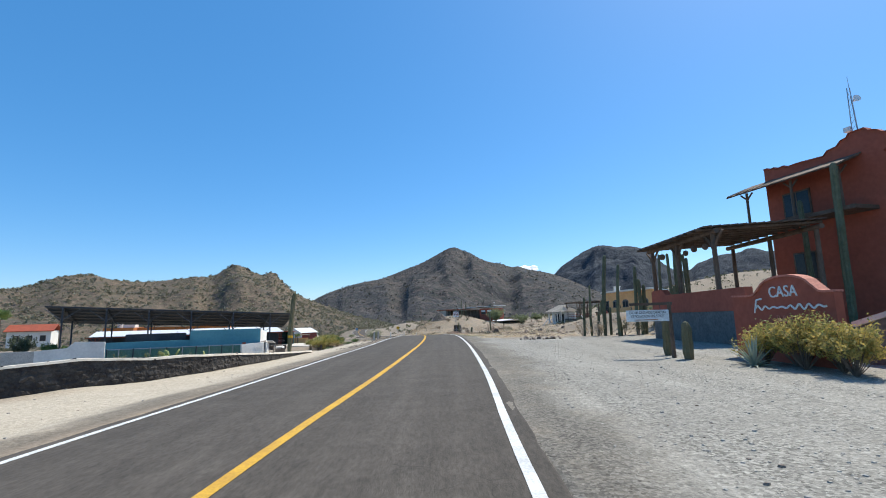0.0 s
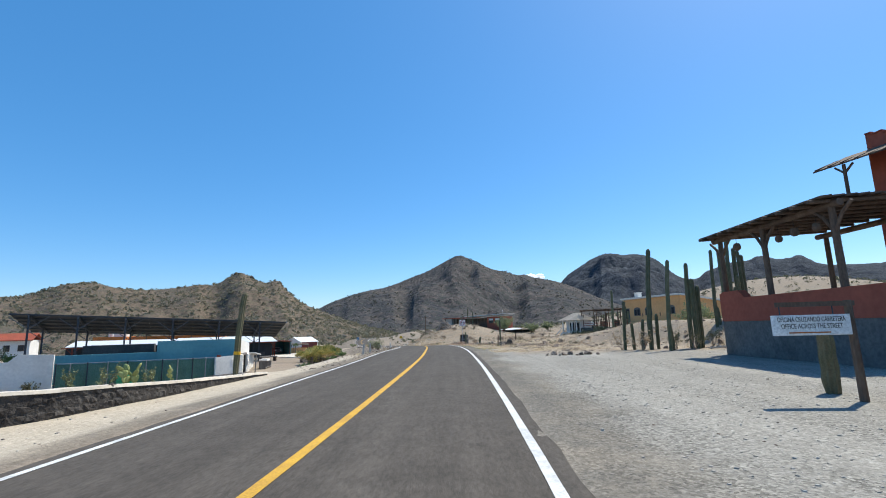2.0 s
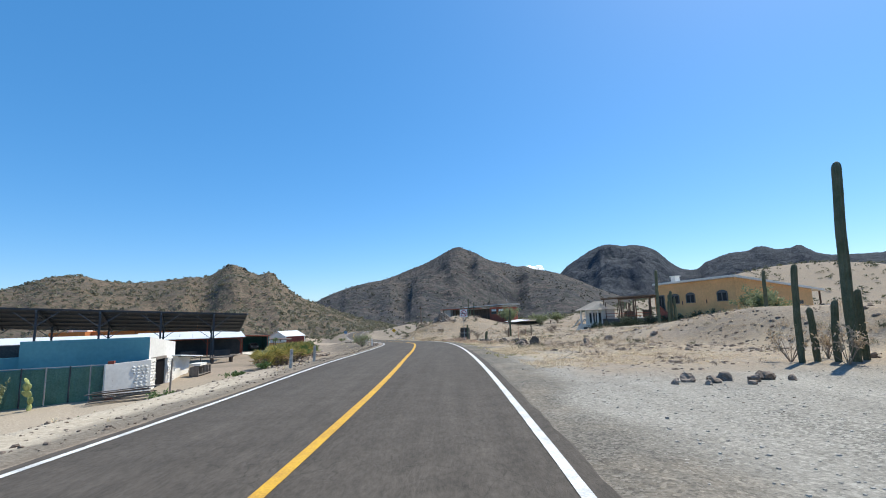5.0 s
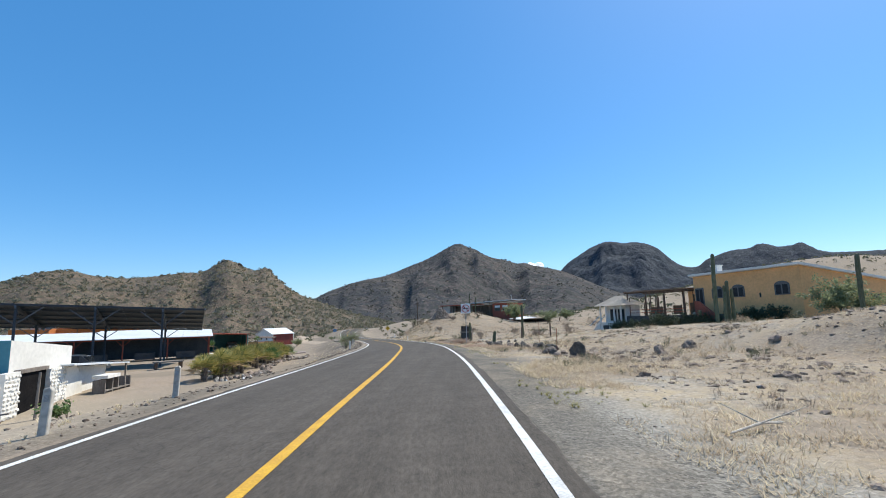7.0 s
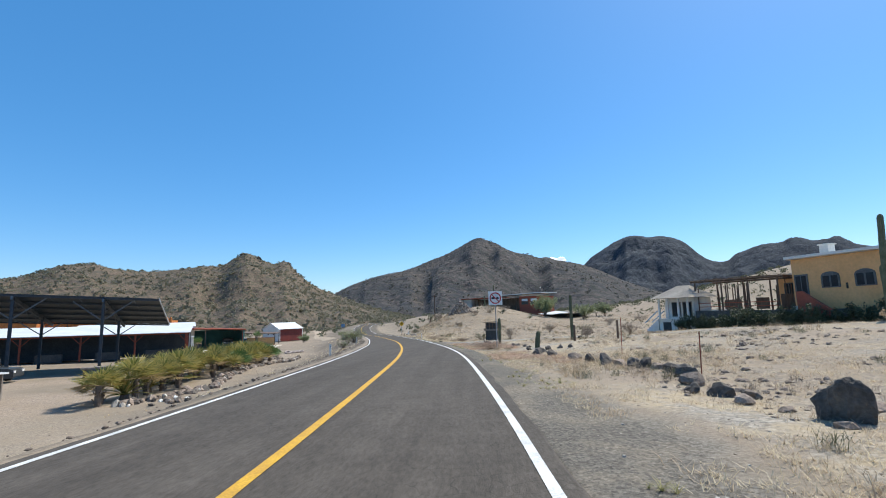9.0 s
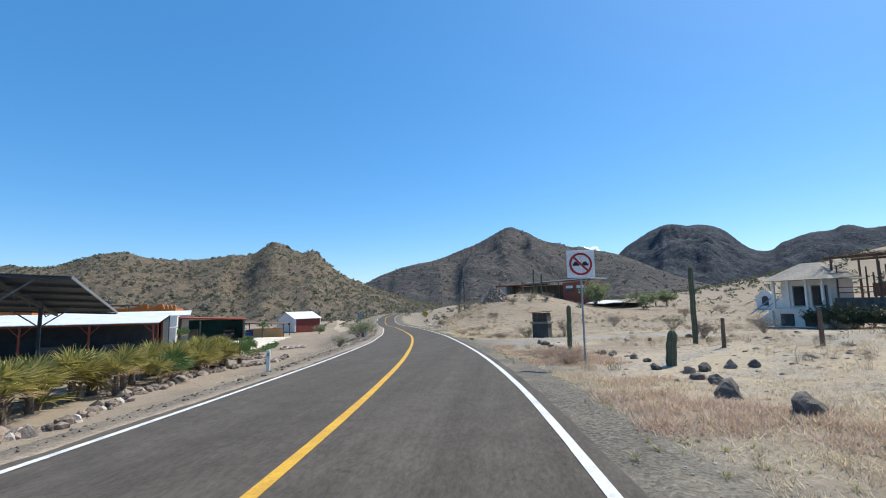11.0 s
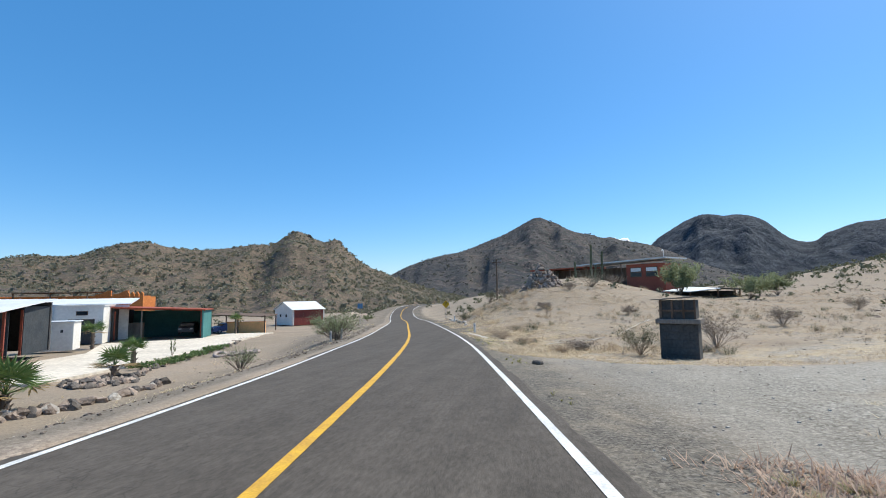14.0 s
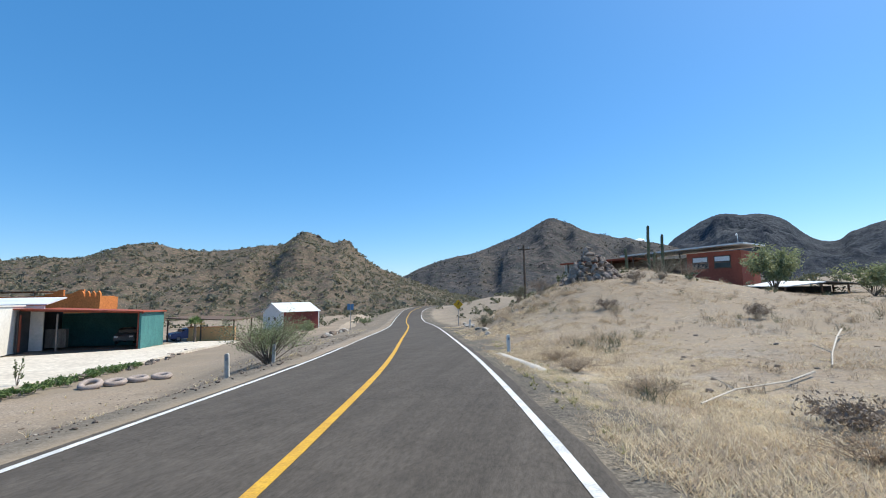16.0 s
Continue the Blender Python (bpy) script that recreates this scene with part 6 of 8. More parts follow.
# plants about the sign
for k in range(5):
    bush("flowering_bush", (9.0 + 0.35 * (k % 2), 13.5 - 0.72 * k), 0.75, 1.15 + 0.15 * (k % 3), LEAF_ORANGE, "dense green bush with orange flowering tips below the sign", seed=40 + k, count=5200, stems=34, leaf_size=0.034, group="flowering bushes below the sign")
rosette("agave", (8.4, 13.1), 0.9, leaf_mat("pale_agave_leaves", (0.3, 0.34, 0.26), (0.42, 0.44, 0.34), 0.1), "pale spiky agave at the foot of the sign", 3, n=30, width=0.05)


def handrail():
    t = thing("handrail", (11.6, 13.4, 0), -80, "white sloping concrete stair parapet beside the house", "parapet")
    bm = bmesh.new()
    prism(bm, [(0, 0), (0, 1.0), (4.2, 2.3), (4.2, 0)], 0, 0.25)
    part("wall", bm, GREY_BASE, t)
    bm = bmesh.new()
    beam(bm, (-0.1, 0.12, 1.06), (4.3, 0.12, 2.4), 0.34, 0.14)
    part("coping", bm, WHITE, t)


handrail()


def organ_cactus(x, y, stems, label, group=""):
    """A clump of upright ribbed columns; stems are (dx, dy, height, radius)."""
    z = min(ground_z(x + s[0], y + s[1]) for s in stems)
    t = thing("organ_pipe_cactus", (x, y, z), 0, label, "cactus", group)
    for dx, dy, h, r, *tilt in stems:
        ob = part("column", cactus_mesh(h, r * 0.76, 9, (tilt[0] if tilt else 0.12 * math.sin(h * 7), 0.1 * math.cos(h * 5))), CACTUS, t, smooth=False)
        ob.location = (dx, dy, -0.1)
    return t


CG = "cactus garden beside the gravel yard"
organ_cactus(20.5, 23.8, [(0, 0, 9.3, 0.26), (0.4, 0.5, 4.2, 0.2)], "very tall cactus column in front of the red house", "cacti in front of the red house")
organ_cactus(19.9, 25.3, [(0, 0, 7.7, 0.2)], "tall slim cactus column in front of the red house", "cacti in front of the red house")
organ_cactus(11.95, 35.5, [(0, 0, 6.15, 0.2, 0.4), (-1.5, 0.1, 3.0, 0.13), (-0.9, 0.3, 1.7, 0.13), (-0.45, 0.1, 1.9, 0.14), (0.55, 0.3, 2.2, 0.14)], "clump of cactus with one very tall column", CG)
organ_cactus(12.55, 34.3, [(0, 0, 5.3, 0.16, 0.3), (0.3, 0.3, 1.6, 0.12)], "clump of cactus with one tall thin column", CG)
organ_cactus(14.8, 36.0, [(-0.2, 0, 5.3, 0.18, 0.15), (0.12, -0.2, 4.3, 0.21), (0.5, 0.15, 3.9, 0.2), (0.3, 0.3, 4.1, 0.19)], "dense clump of thick cactus columns", CG)
organ_cactus(18.2, 39.5, [(0, 0, 5.4, 0.16, 0.1), (0.35, 0.2, 1.5, 0.13)], "leaning cactus column with a short side stem", CG)
organ_cactus(20.4, 41.2, [(0, 0, 6.5, 0.19), (-0.45, 0.1, 5.3, 0.18), (0.65, 0.25, 5.4, 0.2), (0.95, 0.0, 5.2, 0.18), (1.25, 0.3, 4.9, 0.19), (0.4, -0.4, 3.3, 0.2), (0.3, 0.5, 4.4, 0.19)], "tall crowded clump of many cactus columns", CG)
organ_cactus(17.75, 36.4, [(0, 0, 3.3, 0.16, 0.05)], "single short cactus column on the bank", CG)
for i, (x, y) in enumerate(((11.2, 34.9), (13.4, 35.4), (12.0, 36.6), (14.2, 34.9), (10.4, 36.0), (16.3, 36.8))):
    bush("dry_bush", (x, y), 0.7, 1.2, LEAF_OLIVE if i % 2 else STRAW_DULL, "sparse dry bush among the cacti", seed=70 + i, count=260, stems=10, leaf_size=0.05, group="bushes among the cacti")


LEAF_DARK = leaf_mat("dark_hedge_leaves", (0.045, 0.06, 0.03), (0.10, 0.115, 0.06))


# ---------------- right of the road: the yellow house ----------------
def yellow_house():
    t = thing("yellow_house", (34.9, 78.7, 0.1), 106.8, "ochre-yellow single-storey house with a white-edged sloping roof", "house")
    # local x runs along the road side wall, local y runs out towards the road
    ln, dp = 13.4, 12.3
    hi, lo = 5.6, 3.95
    bm = bmesh.new()
    box(bm, -0.006, ln, -0.3, 0, 0, hi - 0.05)
    part("wall", bm, OCHRE, t)
    bm = bmesh.new()
    a = [(0, -0.004, 0), (0, -dp, 0), (0, -dp, lo), (0, -0.004, hi)]
    f = [bm.verts.new((p[0], min(p[1], -0.3), p[2])) for p in a] + [bm.verts.new((p[0] + 0.3, p[1], p[2])) for p in a]
    for q in ((0, 1, 2, 3), (7, 6, 5, 4), (0, 4, 5, 1), (1, 5, 6, 2), (2, 6, 7, 3), (3, 7, 4, 0)):
        bm.faces.new([f[i] for i in q])
    ob = part("end_wall", bm, OCHRE, t)
    ob.location = (-0.003, 0, 0)
    part("back_wall", boxed(0.3, ln, -dp, -dp + 0.3, 0, lo), OCHRE, t)
    part("end_wall", boxed(ln - 0.3, ln, -dp + 0.3, -0.3, 0, lo), OCHRE, t)
    bm = bmesh.new()
    slab(bm, [(-0.35, 0.45, hi + 0.26), (ln + 0.3, 0.45, hi + 0.26), (ln + 0.3, -dp - 1.9, lo + 0.02), (-0.35, -dp - 1.9, lo + 0.02)], 0.24)
    part("roof", bm, WHITE, t)
    for x in (2.0, 7.1, 9.9):
        out = [(x - 0.8, 2.75), (x + 0.8, 2.75), (x + 0.8, 3.75)]
        out += [(x + 0.8 * math.cos(a), 3.75 + 0.42 * math.sin(a)) for a in [math.pi * k / 8 for k in range(1, 8)]] + [(x - 0.8, 3.75)]
        bm = bmesh.new()
        prism(bm, out, 0.002, 0.06)
        wd = part("window", bm, GREY_BASE, t, "arched window with grey frame")
        for q in (-1, 1):
            part("pane", boxed(x + q * 0.36 - 0.28, x + q * 0.36 + 0.28, 0.062, 0.07, 2.85, 3.8), GLASS_DARK, wd)
    d = part("door", boxed(11.9, 13.2, 0.002, 0.06, 1.6, 4.1), GREY_BASE, t, "grey framed glass door")
    part("pane", boxed(12.05, 12.5, 0.062, 0.07, 1.8, 3.95), GLASS_DARK, d)
    part("pane", boxed(12.6, 13.05, 0.062, 0.07, 1.8, 3.95), GLASS_DARK, d)
    for x in (4.4, 8.5):
        part("wall_ornament", boxed(x, x + 0.16, 0.0, 0.06, 2.6, 3.1, bevel=0.02), SIGN_BLACK, t)
    # low wing behind the pergola
    part("wing", boxed(13.42, 18.2, -9.5, -3.6, 0, 4.35), OCHRE, t, "lower ochre wing behind the pergola")
    part("wing_roof", boxed(13.42, 18.5, -9.7, -3.3, 4.354, 4.5), CONCRETE, t)
    for x in (14.3, 16.3):
        wd = part("window", boxed(x, x + 1.1, -3.6, -3.55, 1.9, 3.6), GREY_BASE, t)
        part("pane", boxed(x + 0.1, x + 0.5, -3.548, -3.54, 2.0, 3.5), GLASS_DARK, wd)
        part("pane", boxed(x + 0.6, x + 1.0, -3.548, -3.54, 2.0, 3.5), GLASS_DARK, wd)
    # terracotta stair parapet that comes down from the door
    bm = bmesh.new()
    prism(bm, [(8.9, 0.0), (11.9, 0.0), (11.9, 2.5), (11.4, 2.5), (8.9, 0.75)], 1.3, 1.6)
    part("stair_parapet", bm, TERRACOTTA, t, "sloping terracotta stair parapet")
    for k in range(6):
        part("step", boxed(9.2 + k * 0.42, 12.6, 0.06, 1.3, 0.2 * k, 0.2 * k + 0.2), CONCRETE, t)
    bm = boxed(10.2, 11.0, -1.4, -0.6, hi - 0.4, hi + 1.05)
    ch = part("chimney", bm, WHITE, t)
    part("cap", boxed(10.1, 11.1, -1.5, -0.5, hi + 1.05, hi + 1.15), WHITE, ch)
    for y in (-dp - 1.6,):
        for x in (0.2, 4, 8):
            bm = bmesh.new()
            rod(bm, (x, y, 0), (x, y, lo - 0.2), 0.11, n=8)
            part("veranda_post", bm, WOOD_DARK, t)
    wd = part("window", boxed(-0.06, -0.005, -10.6, -9.4, 2.1, 2.6), WOOD_DARK, t)
    part("pane", boxed(-0.07, -0.062, -10.5, -9.5, 2.17, 2.53), GLASS_DARK, wd)
    tank = thing("water_tank", (46.5, 79.5, 0.9), 0, "small white round water tank beside the house", "tank")
    bm = bmesh.new()
    rod(bm, (0, 0, 0), (0, 0, 1.25), 0.6, 0.52, 14)
    part("drum", bm, SIGN_WHITE, tank)
    return t


yellow_house()


def terrace():
    """Dark stone terrace wall with a timber pergola, between the house and the white cottage."""
    t = thing("terrace_wall", (31.2, 92.0, -0.6), 121, "dark stone terrace retaining wall beside the yellow house", "wall")
    part("wall", boxed(-9, 9.0, 1.2, 1.7, -0.3, 1.6), ROCK_DARK, t)
    part("deck", boxed(-3, 9.0, -4.0, 1.2, 1.2, 1.55), CONCRETE, t)
    part("stair_wall", boxed(-4.4, -3.0, 1.75, 2.6, -0.2, 1.1), TERRACOTTA, t)
    p = thing("pergola", (31.0, 93.0, 0.95), 121, "rough timber pergola with a brushwood roof on the terrace", "pergola")
    for x in (0, 2.8, 5.6, 8.6):
        for y in (0.9, -3.2):
            bm = bmesh.new()
            rod(bm, (x, y, 0), (x, y, 3.2), 0.1, 0.08, 8)
            part("post", bm, WOOD_DARK, p)
    for y in (0.9, -3.2):
        bm = bmesh.new()
        rod(bm, (-0.5, y, 3.25), (9.1, y, 3.25), 0.1, n=8)
        part("beam", bm, WOOD_DARK, p)
    for k in range(22):
        bm = bmesh.new()
        x = -0.4 + k * 0.44
        rod(bm, (x, 1.4, 3.38), (x + 0.1, -3.8, 3.4), 0.05, 0.04, 6)
        part("roof_pole", bm, WOOD_DARK, p)
    rng = random.Random(17)
    verts, faces = [], []
    for k in range(900):
        a, ln = rng.gauss(1.57, 0.5), rng.uniform(0.5, 1.3)
        c = Vector((rng.uniform(-0.6, 9.2), rng.uniform(-3.9, 1.6), rng.uniform(3.42, 3.62)))
        d = Vector((math.cos(a), math.sin(a), rng.uniform(-0.08, 0.06))) * ln / 2
        w = Vector((-math.sin(a), math.cos(a), 0)) * rng.uniform(0.012, 0.03)
        b = len(verts)
        verts += [c - d - w, c - d + w, c + d + w * 0.5, c + d - w * 0.5]
        faces.append((b, b + 1, b + 2, b + 3))
    me = bpy.data.meshes.new("brushwood")
    me.from_pydata(verts, [], faces)
    me.materials.append(THATCH)
    thatch = tagged(new("brushwood", me), "loose brushwood laid over the poles", kind="stuff")
    thatch.parent = p
    for k in range(16):
        bm = bmesh.new()
        x, y = rng.uniform(-0.2, 8.8), rng.choice((0.85, -1.2, -3.1))
        rod(bm, (x, y, 0), (x + rng.uniform(-0.1, 0.1), y, rng.uniform(1.6, 3.2)), 0.07, 0.05, 6)
        part("upright", bm, WOOD_DARK, p)
    for x in (0.3, 3.0, 5.9):
        part("panel", boxed(x, x + rng.uniform(1.2, 2.0), -3.15, -3.08, 0.1, rng.uniform(1.1, 2.0)), WOOD_DARK, p)
    for x in (1.4, 4.2, 7.1):
        bm = bmesh.new()
        for z in (0.45, 0.85):
            beam(bm, (x - 1.3, 0.9, z), (x + 1.3, 0.9, z), 0.05, 0.07)
        part("rail", bm, TERRACOTTA, p)


terrace()


def cottage():
    """White raised cottage with a hipped roof, porch posts and an outside stair."""
    t = thing("cottage", (25.2, 101.5, -1.35), 118, "small white raised cottage with hipped roof and stairs", "cottage")
    w, d = 4.0, 4.0
    part("base", boxed(-w / 2, w / 2, -d / 2, d / 2, 0, 1.35), WHITE, t)
    # Dark panels on the solid base paint the shade of openings.
    part("opening_shade", boxed(-w / 2 + 0.5, -0.4, d / 2, d / 2 + 0.02, 0.1, 1.1), DARK, t, "dark panel for a shaded opening under the floor")
    part("opening_shade", boxed(0.4, w / 2 - 0.5, d / 2, d / 2 + 0.02, 0.1, 1.1), DARK, t)
    part("floor", boxed(-w / 2 - 0.15, w / 2 + 0.15, -d / 2 - 0.1, d / 2 + 0.15, 1.35, 1.5), WHITE, t)
    part("wall", boxed(-w / 2 + 0.1, w / 2 - 0.1, -d / 2 + 0.1, d / 2 - 1.0, 1.5, 3.9), WHITE, t)
    for x in (-w / 2 + 0.1, -0.7, 0.7, w / 2 - 0.1):
        part("porch_post", boxed(x - 0.09, x + 0.09, d / 2 - 0.1, d / 2 + 0.08, 1.5, 3.9), WHITE, t)
    for x in (-1.1, 0.35):
        wd = part("window", boxed(x - 0.6, x + 0.6, d / 2 - 1.0, d / 2 - 0.95, 1.7, 3.4), WOOD_GREY, t)
        part("pane", boxed(x - 0.5, x + 0.5, d / 2 - 0.948, d / 2 - 0.94, 1.8, 3.3), GLASS_DARK, wd)
    bm = bmesh.new()
    e = [bm.verts.new(p) for p in ((-w / 2 - 0.6, -d / 2 - 0.6, 3.85), (w / 2 + 0.6, -d / 2 - 0.6, 3.85), (w / 2 + 0.6, d / 2 + 0.6, 3.85), (-w / 2 - 0.6, d / 2 + 0.6, 3.85))]
    r = [bm.verts.new((-0.8, 0, 5.3)), bm.verts.new((0.8, 0, 5.3))]
    for f in ((e[0], e[1], r[1], r[0]), (e[1], e[2], r[1]), (e[2], e[3], r[0], r[1]), (e[3], e[0], r[0]), tuple(e[::-1])):
        bm.faces.new(f)
    part("roof", bm, mat("grey_tan_roof", (0.36, 0.32, 0.27), (0.27, 0.24, 0.2), 0.8, 0.9, 0.3), t)
    for k in range(6):
        part("step", boxed(w / 2 + 0.15 + k * 0.3, w / 2 + 0.45 + k * 0.3, d / 2 - 1.1, d / 2, 0, 1.4 - k * 0.22), WHITE, t)
    for y in (d / 2 - 1.1, d / 2):
        bm = bmesh.new()
        beam(bm, (w / 2 + 0.2, y, 2.4), (w / 2 + 2.1, y, 1.0), 0.06, 0.08)
        part("handrail", bm, BLUE_PAINT, t)
    return t


cottage()
for i in range(8):
    q = i / 7
    bush("shrub", (23.6 + 3.4 * q, 98.6 - 7.5 * q), 1.2, 1.7 + 0.4 * math.sin(i * 2.1), LEAF_DARK, "dense dark green shrub in the hedge below the terrace", seed=820 + i, count=1300, stems=12, leaf_size=0.09, group="hedge below the yellow house")
for i, (x, y, s, h) in enumerate(((26.6, 93.6, 1.5, 2.6), (24.7, 96.6, 1.3, 2.0), (28.0, 89.5, 1.1, 1.6))):
    bush("shrub", (x, y), s, h, LEAF_OLIVE, "dark green shrub against the terrace wall", seed=90 + i, count=900, leaf_size=0.1, group="shrubs by the terrace")
for i in range(11):
    q = i / 10
    bush("shrub", (33.4 - 6.2 * q + 0.5 * math.sin(i * 5), 80.6 + 11.5 * q), 1.4, 2.2 + 0.35 * math.sin(i * 3.3), LEAF_DARK, "dense dark green shrub in the hedge below the house", seed=780 + i, count=1500, stems=12, leaf_size=0.09, group="hedge below the yellow house")
bush("mesquite_tree", (35.2, 74.6), 3.0, 3.9, LEAF_MESQ, "wide pale green mesquite tree in front of the yellow house", "tree", seed=101, count=7000, stems=16, leaf_size=0.11)
for i, (x, y, s, h) in enumerate(((44, 72, 1.3, 1.5), (31.8, 75.6, 1.0, 1.1), (29.6, 79.5, 0.9, 1.2), (42, 75, 1.0, 1.0))):
    bush("dry_bush", (x, y), s, h, LEAF_OLIVE if i % 2 else STRAW_DULL, "grey-green desert bush near the yellow house", seed=110 + i, count=500, leaf_size=0.08, group="bushes near the yellow house")
organ_cactus(21.7, 70.4, [(0, 0, 5.7, 0.22)], "tall lone cactus column in front of the yellow house")
organ_cactus(24.5, 73.5, [(0, 0, 3.9, 0.22), (0.45, 0.1, 3.2, 0.2), (-0.4, -0.15, 2.9, 0.2), (0.1, 0.4, 3.5, 0.2)], "cactus clump with several thick arms by the house")
organ_cactus(31.0, 67.7, [(0, 0, 4.7, 0.24)], "tall dark cactus column on the dry slope")


def shrine():
    t = thing("shrine", (37.2, 132, ground_z(37.2, 132) - 0.1), 148, "small white roadside shrine with an arched niche", "shrine")
    bm = bmesh.new()
    out = [(-1.1, 0), (1.1, 0), (1.1, 2.0), (0.85, 2.25)] + [(0.75 * math.cos(a), 2.25 + 0.55 * math.sin(a)) for a in [math.pi * k / 8 for k in range(0, 9)]] + [(-0.85, 2.25), (-1.1, 2.0)]
    prism(bm, out, -0.9, 0.0)
    part("body", bm, WHITE, t)
    bm = bmesh.new()
    out = [(-0.4, 0.6), (0.4, 0.6), (0.4, 1.6)] + [(0.4 * math.cos(a), 1.6 + 0.4 * math.sin(a)) for a in [math.pi * k / 6 for k in range(1, 6)]] + [(-0.4, 1.6)]
    prism(bm, out, 0.002, 0.03)
    # No recess is cut: a dark panel paints the niche's shade.
    part("niche", bm, DARK, t, "dark arched panel painted as the niche's shade")
    part("side_wall", boxed(-2.6, -1.1, -0.7, -0.2, 0, 1.5), WHITE, t)
    bm = bmesh.new()
    beam(bm, (0, -0.1, 2.8), (0, -0.1, 3.3), 0.07, 0.07)
    beam(bm, (-0.16, -0.1, 3.12), (0.16, -0.1, 3.12), 0.07, 0.07)
    part("cross", bm, WHITE, t)
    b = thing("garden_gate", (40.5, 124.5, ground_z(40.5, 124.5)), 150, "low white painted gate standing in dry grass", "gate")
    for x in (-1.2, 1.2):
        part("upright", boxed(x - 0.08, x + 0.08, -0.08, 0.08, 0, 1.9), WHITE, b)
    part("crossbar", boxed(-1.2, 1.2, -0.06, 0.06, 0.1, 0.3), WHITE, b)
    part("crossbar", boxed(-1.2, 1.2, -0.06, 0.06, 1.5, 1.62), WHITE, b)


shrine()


def stone_kiosk():
    """Dark block hut by the side track, with a jutting slab, a smaller upper storey and a thin sheet on top."""
    t = thing("kiosk", (1.82, 98.7, -2.08), -24, "dark weathered block hut with a jutting slab and sheet roof", "hut")
    part("body", boxed(0.0, 1.32, 0.02, 1.0, -0.2, 1.42, bevel=0.015), DARK_BLOCK, t)
    part("slab", boxed(-0.11, 1.43, -0.14, 1.12, 1.42, 1.6, bevel=0.02), WOOD_GREY, t)
    part("upper_body", boxed(0.02, 1.28, 0.05, 0.95, 1.6, 2.3), DARK, t)
    for x in (0.05, 0.44, 0.83, 1.21):
        part("upright", boxed(x, x + 0.07, -0.02, 0.05, 1.6, 2.32), WOOD_DARK, t)
    part("rail", boxed(0.0, 1.3, -0.05, -0.02, 1.88, 1.95), WOOD_DARK, t)
    bm = bmesh.new()
    slab(bm, [(-0.25, -0.15, 2.34), (1.4, -0.15, 2.46), (1.4, 1.1, 2.44), (-0.25, 1.1, 2.32)], 0.03)
    part("roof_sheet", bm, WOOD_GREY, t, "thin weathered sheet laid on top")
    rng = random.Random(15)
    for k in range(5):
        z = -0.02 + k * 0.285
        for j in range(4):
            x0 = 0.02 + j * 0.4 - (0.18 if k % 2 else 0)
            x1 = min(x0 + 0.385, 1.31)
            x0 = max(x0, 0.01)
            if x1 - x0 > 0.1:
                part("block", boxed(x0, x1, rng.uniform(-0.012, 0.004), 0.018, z, z + 0.27, bevel=0.006), DARK_BLOCK, t)
    part("footing", boxed(0.3, 1.36, -0.35, 0.0, -0.2, 0.03, bevel=0.02), CONCRETE, t, "pale concrete footing")


stone_kiosk()


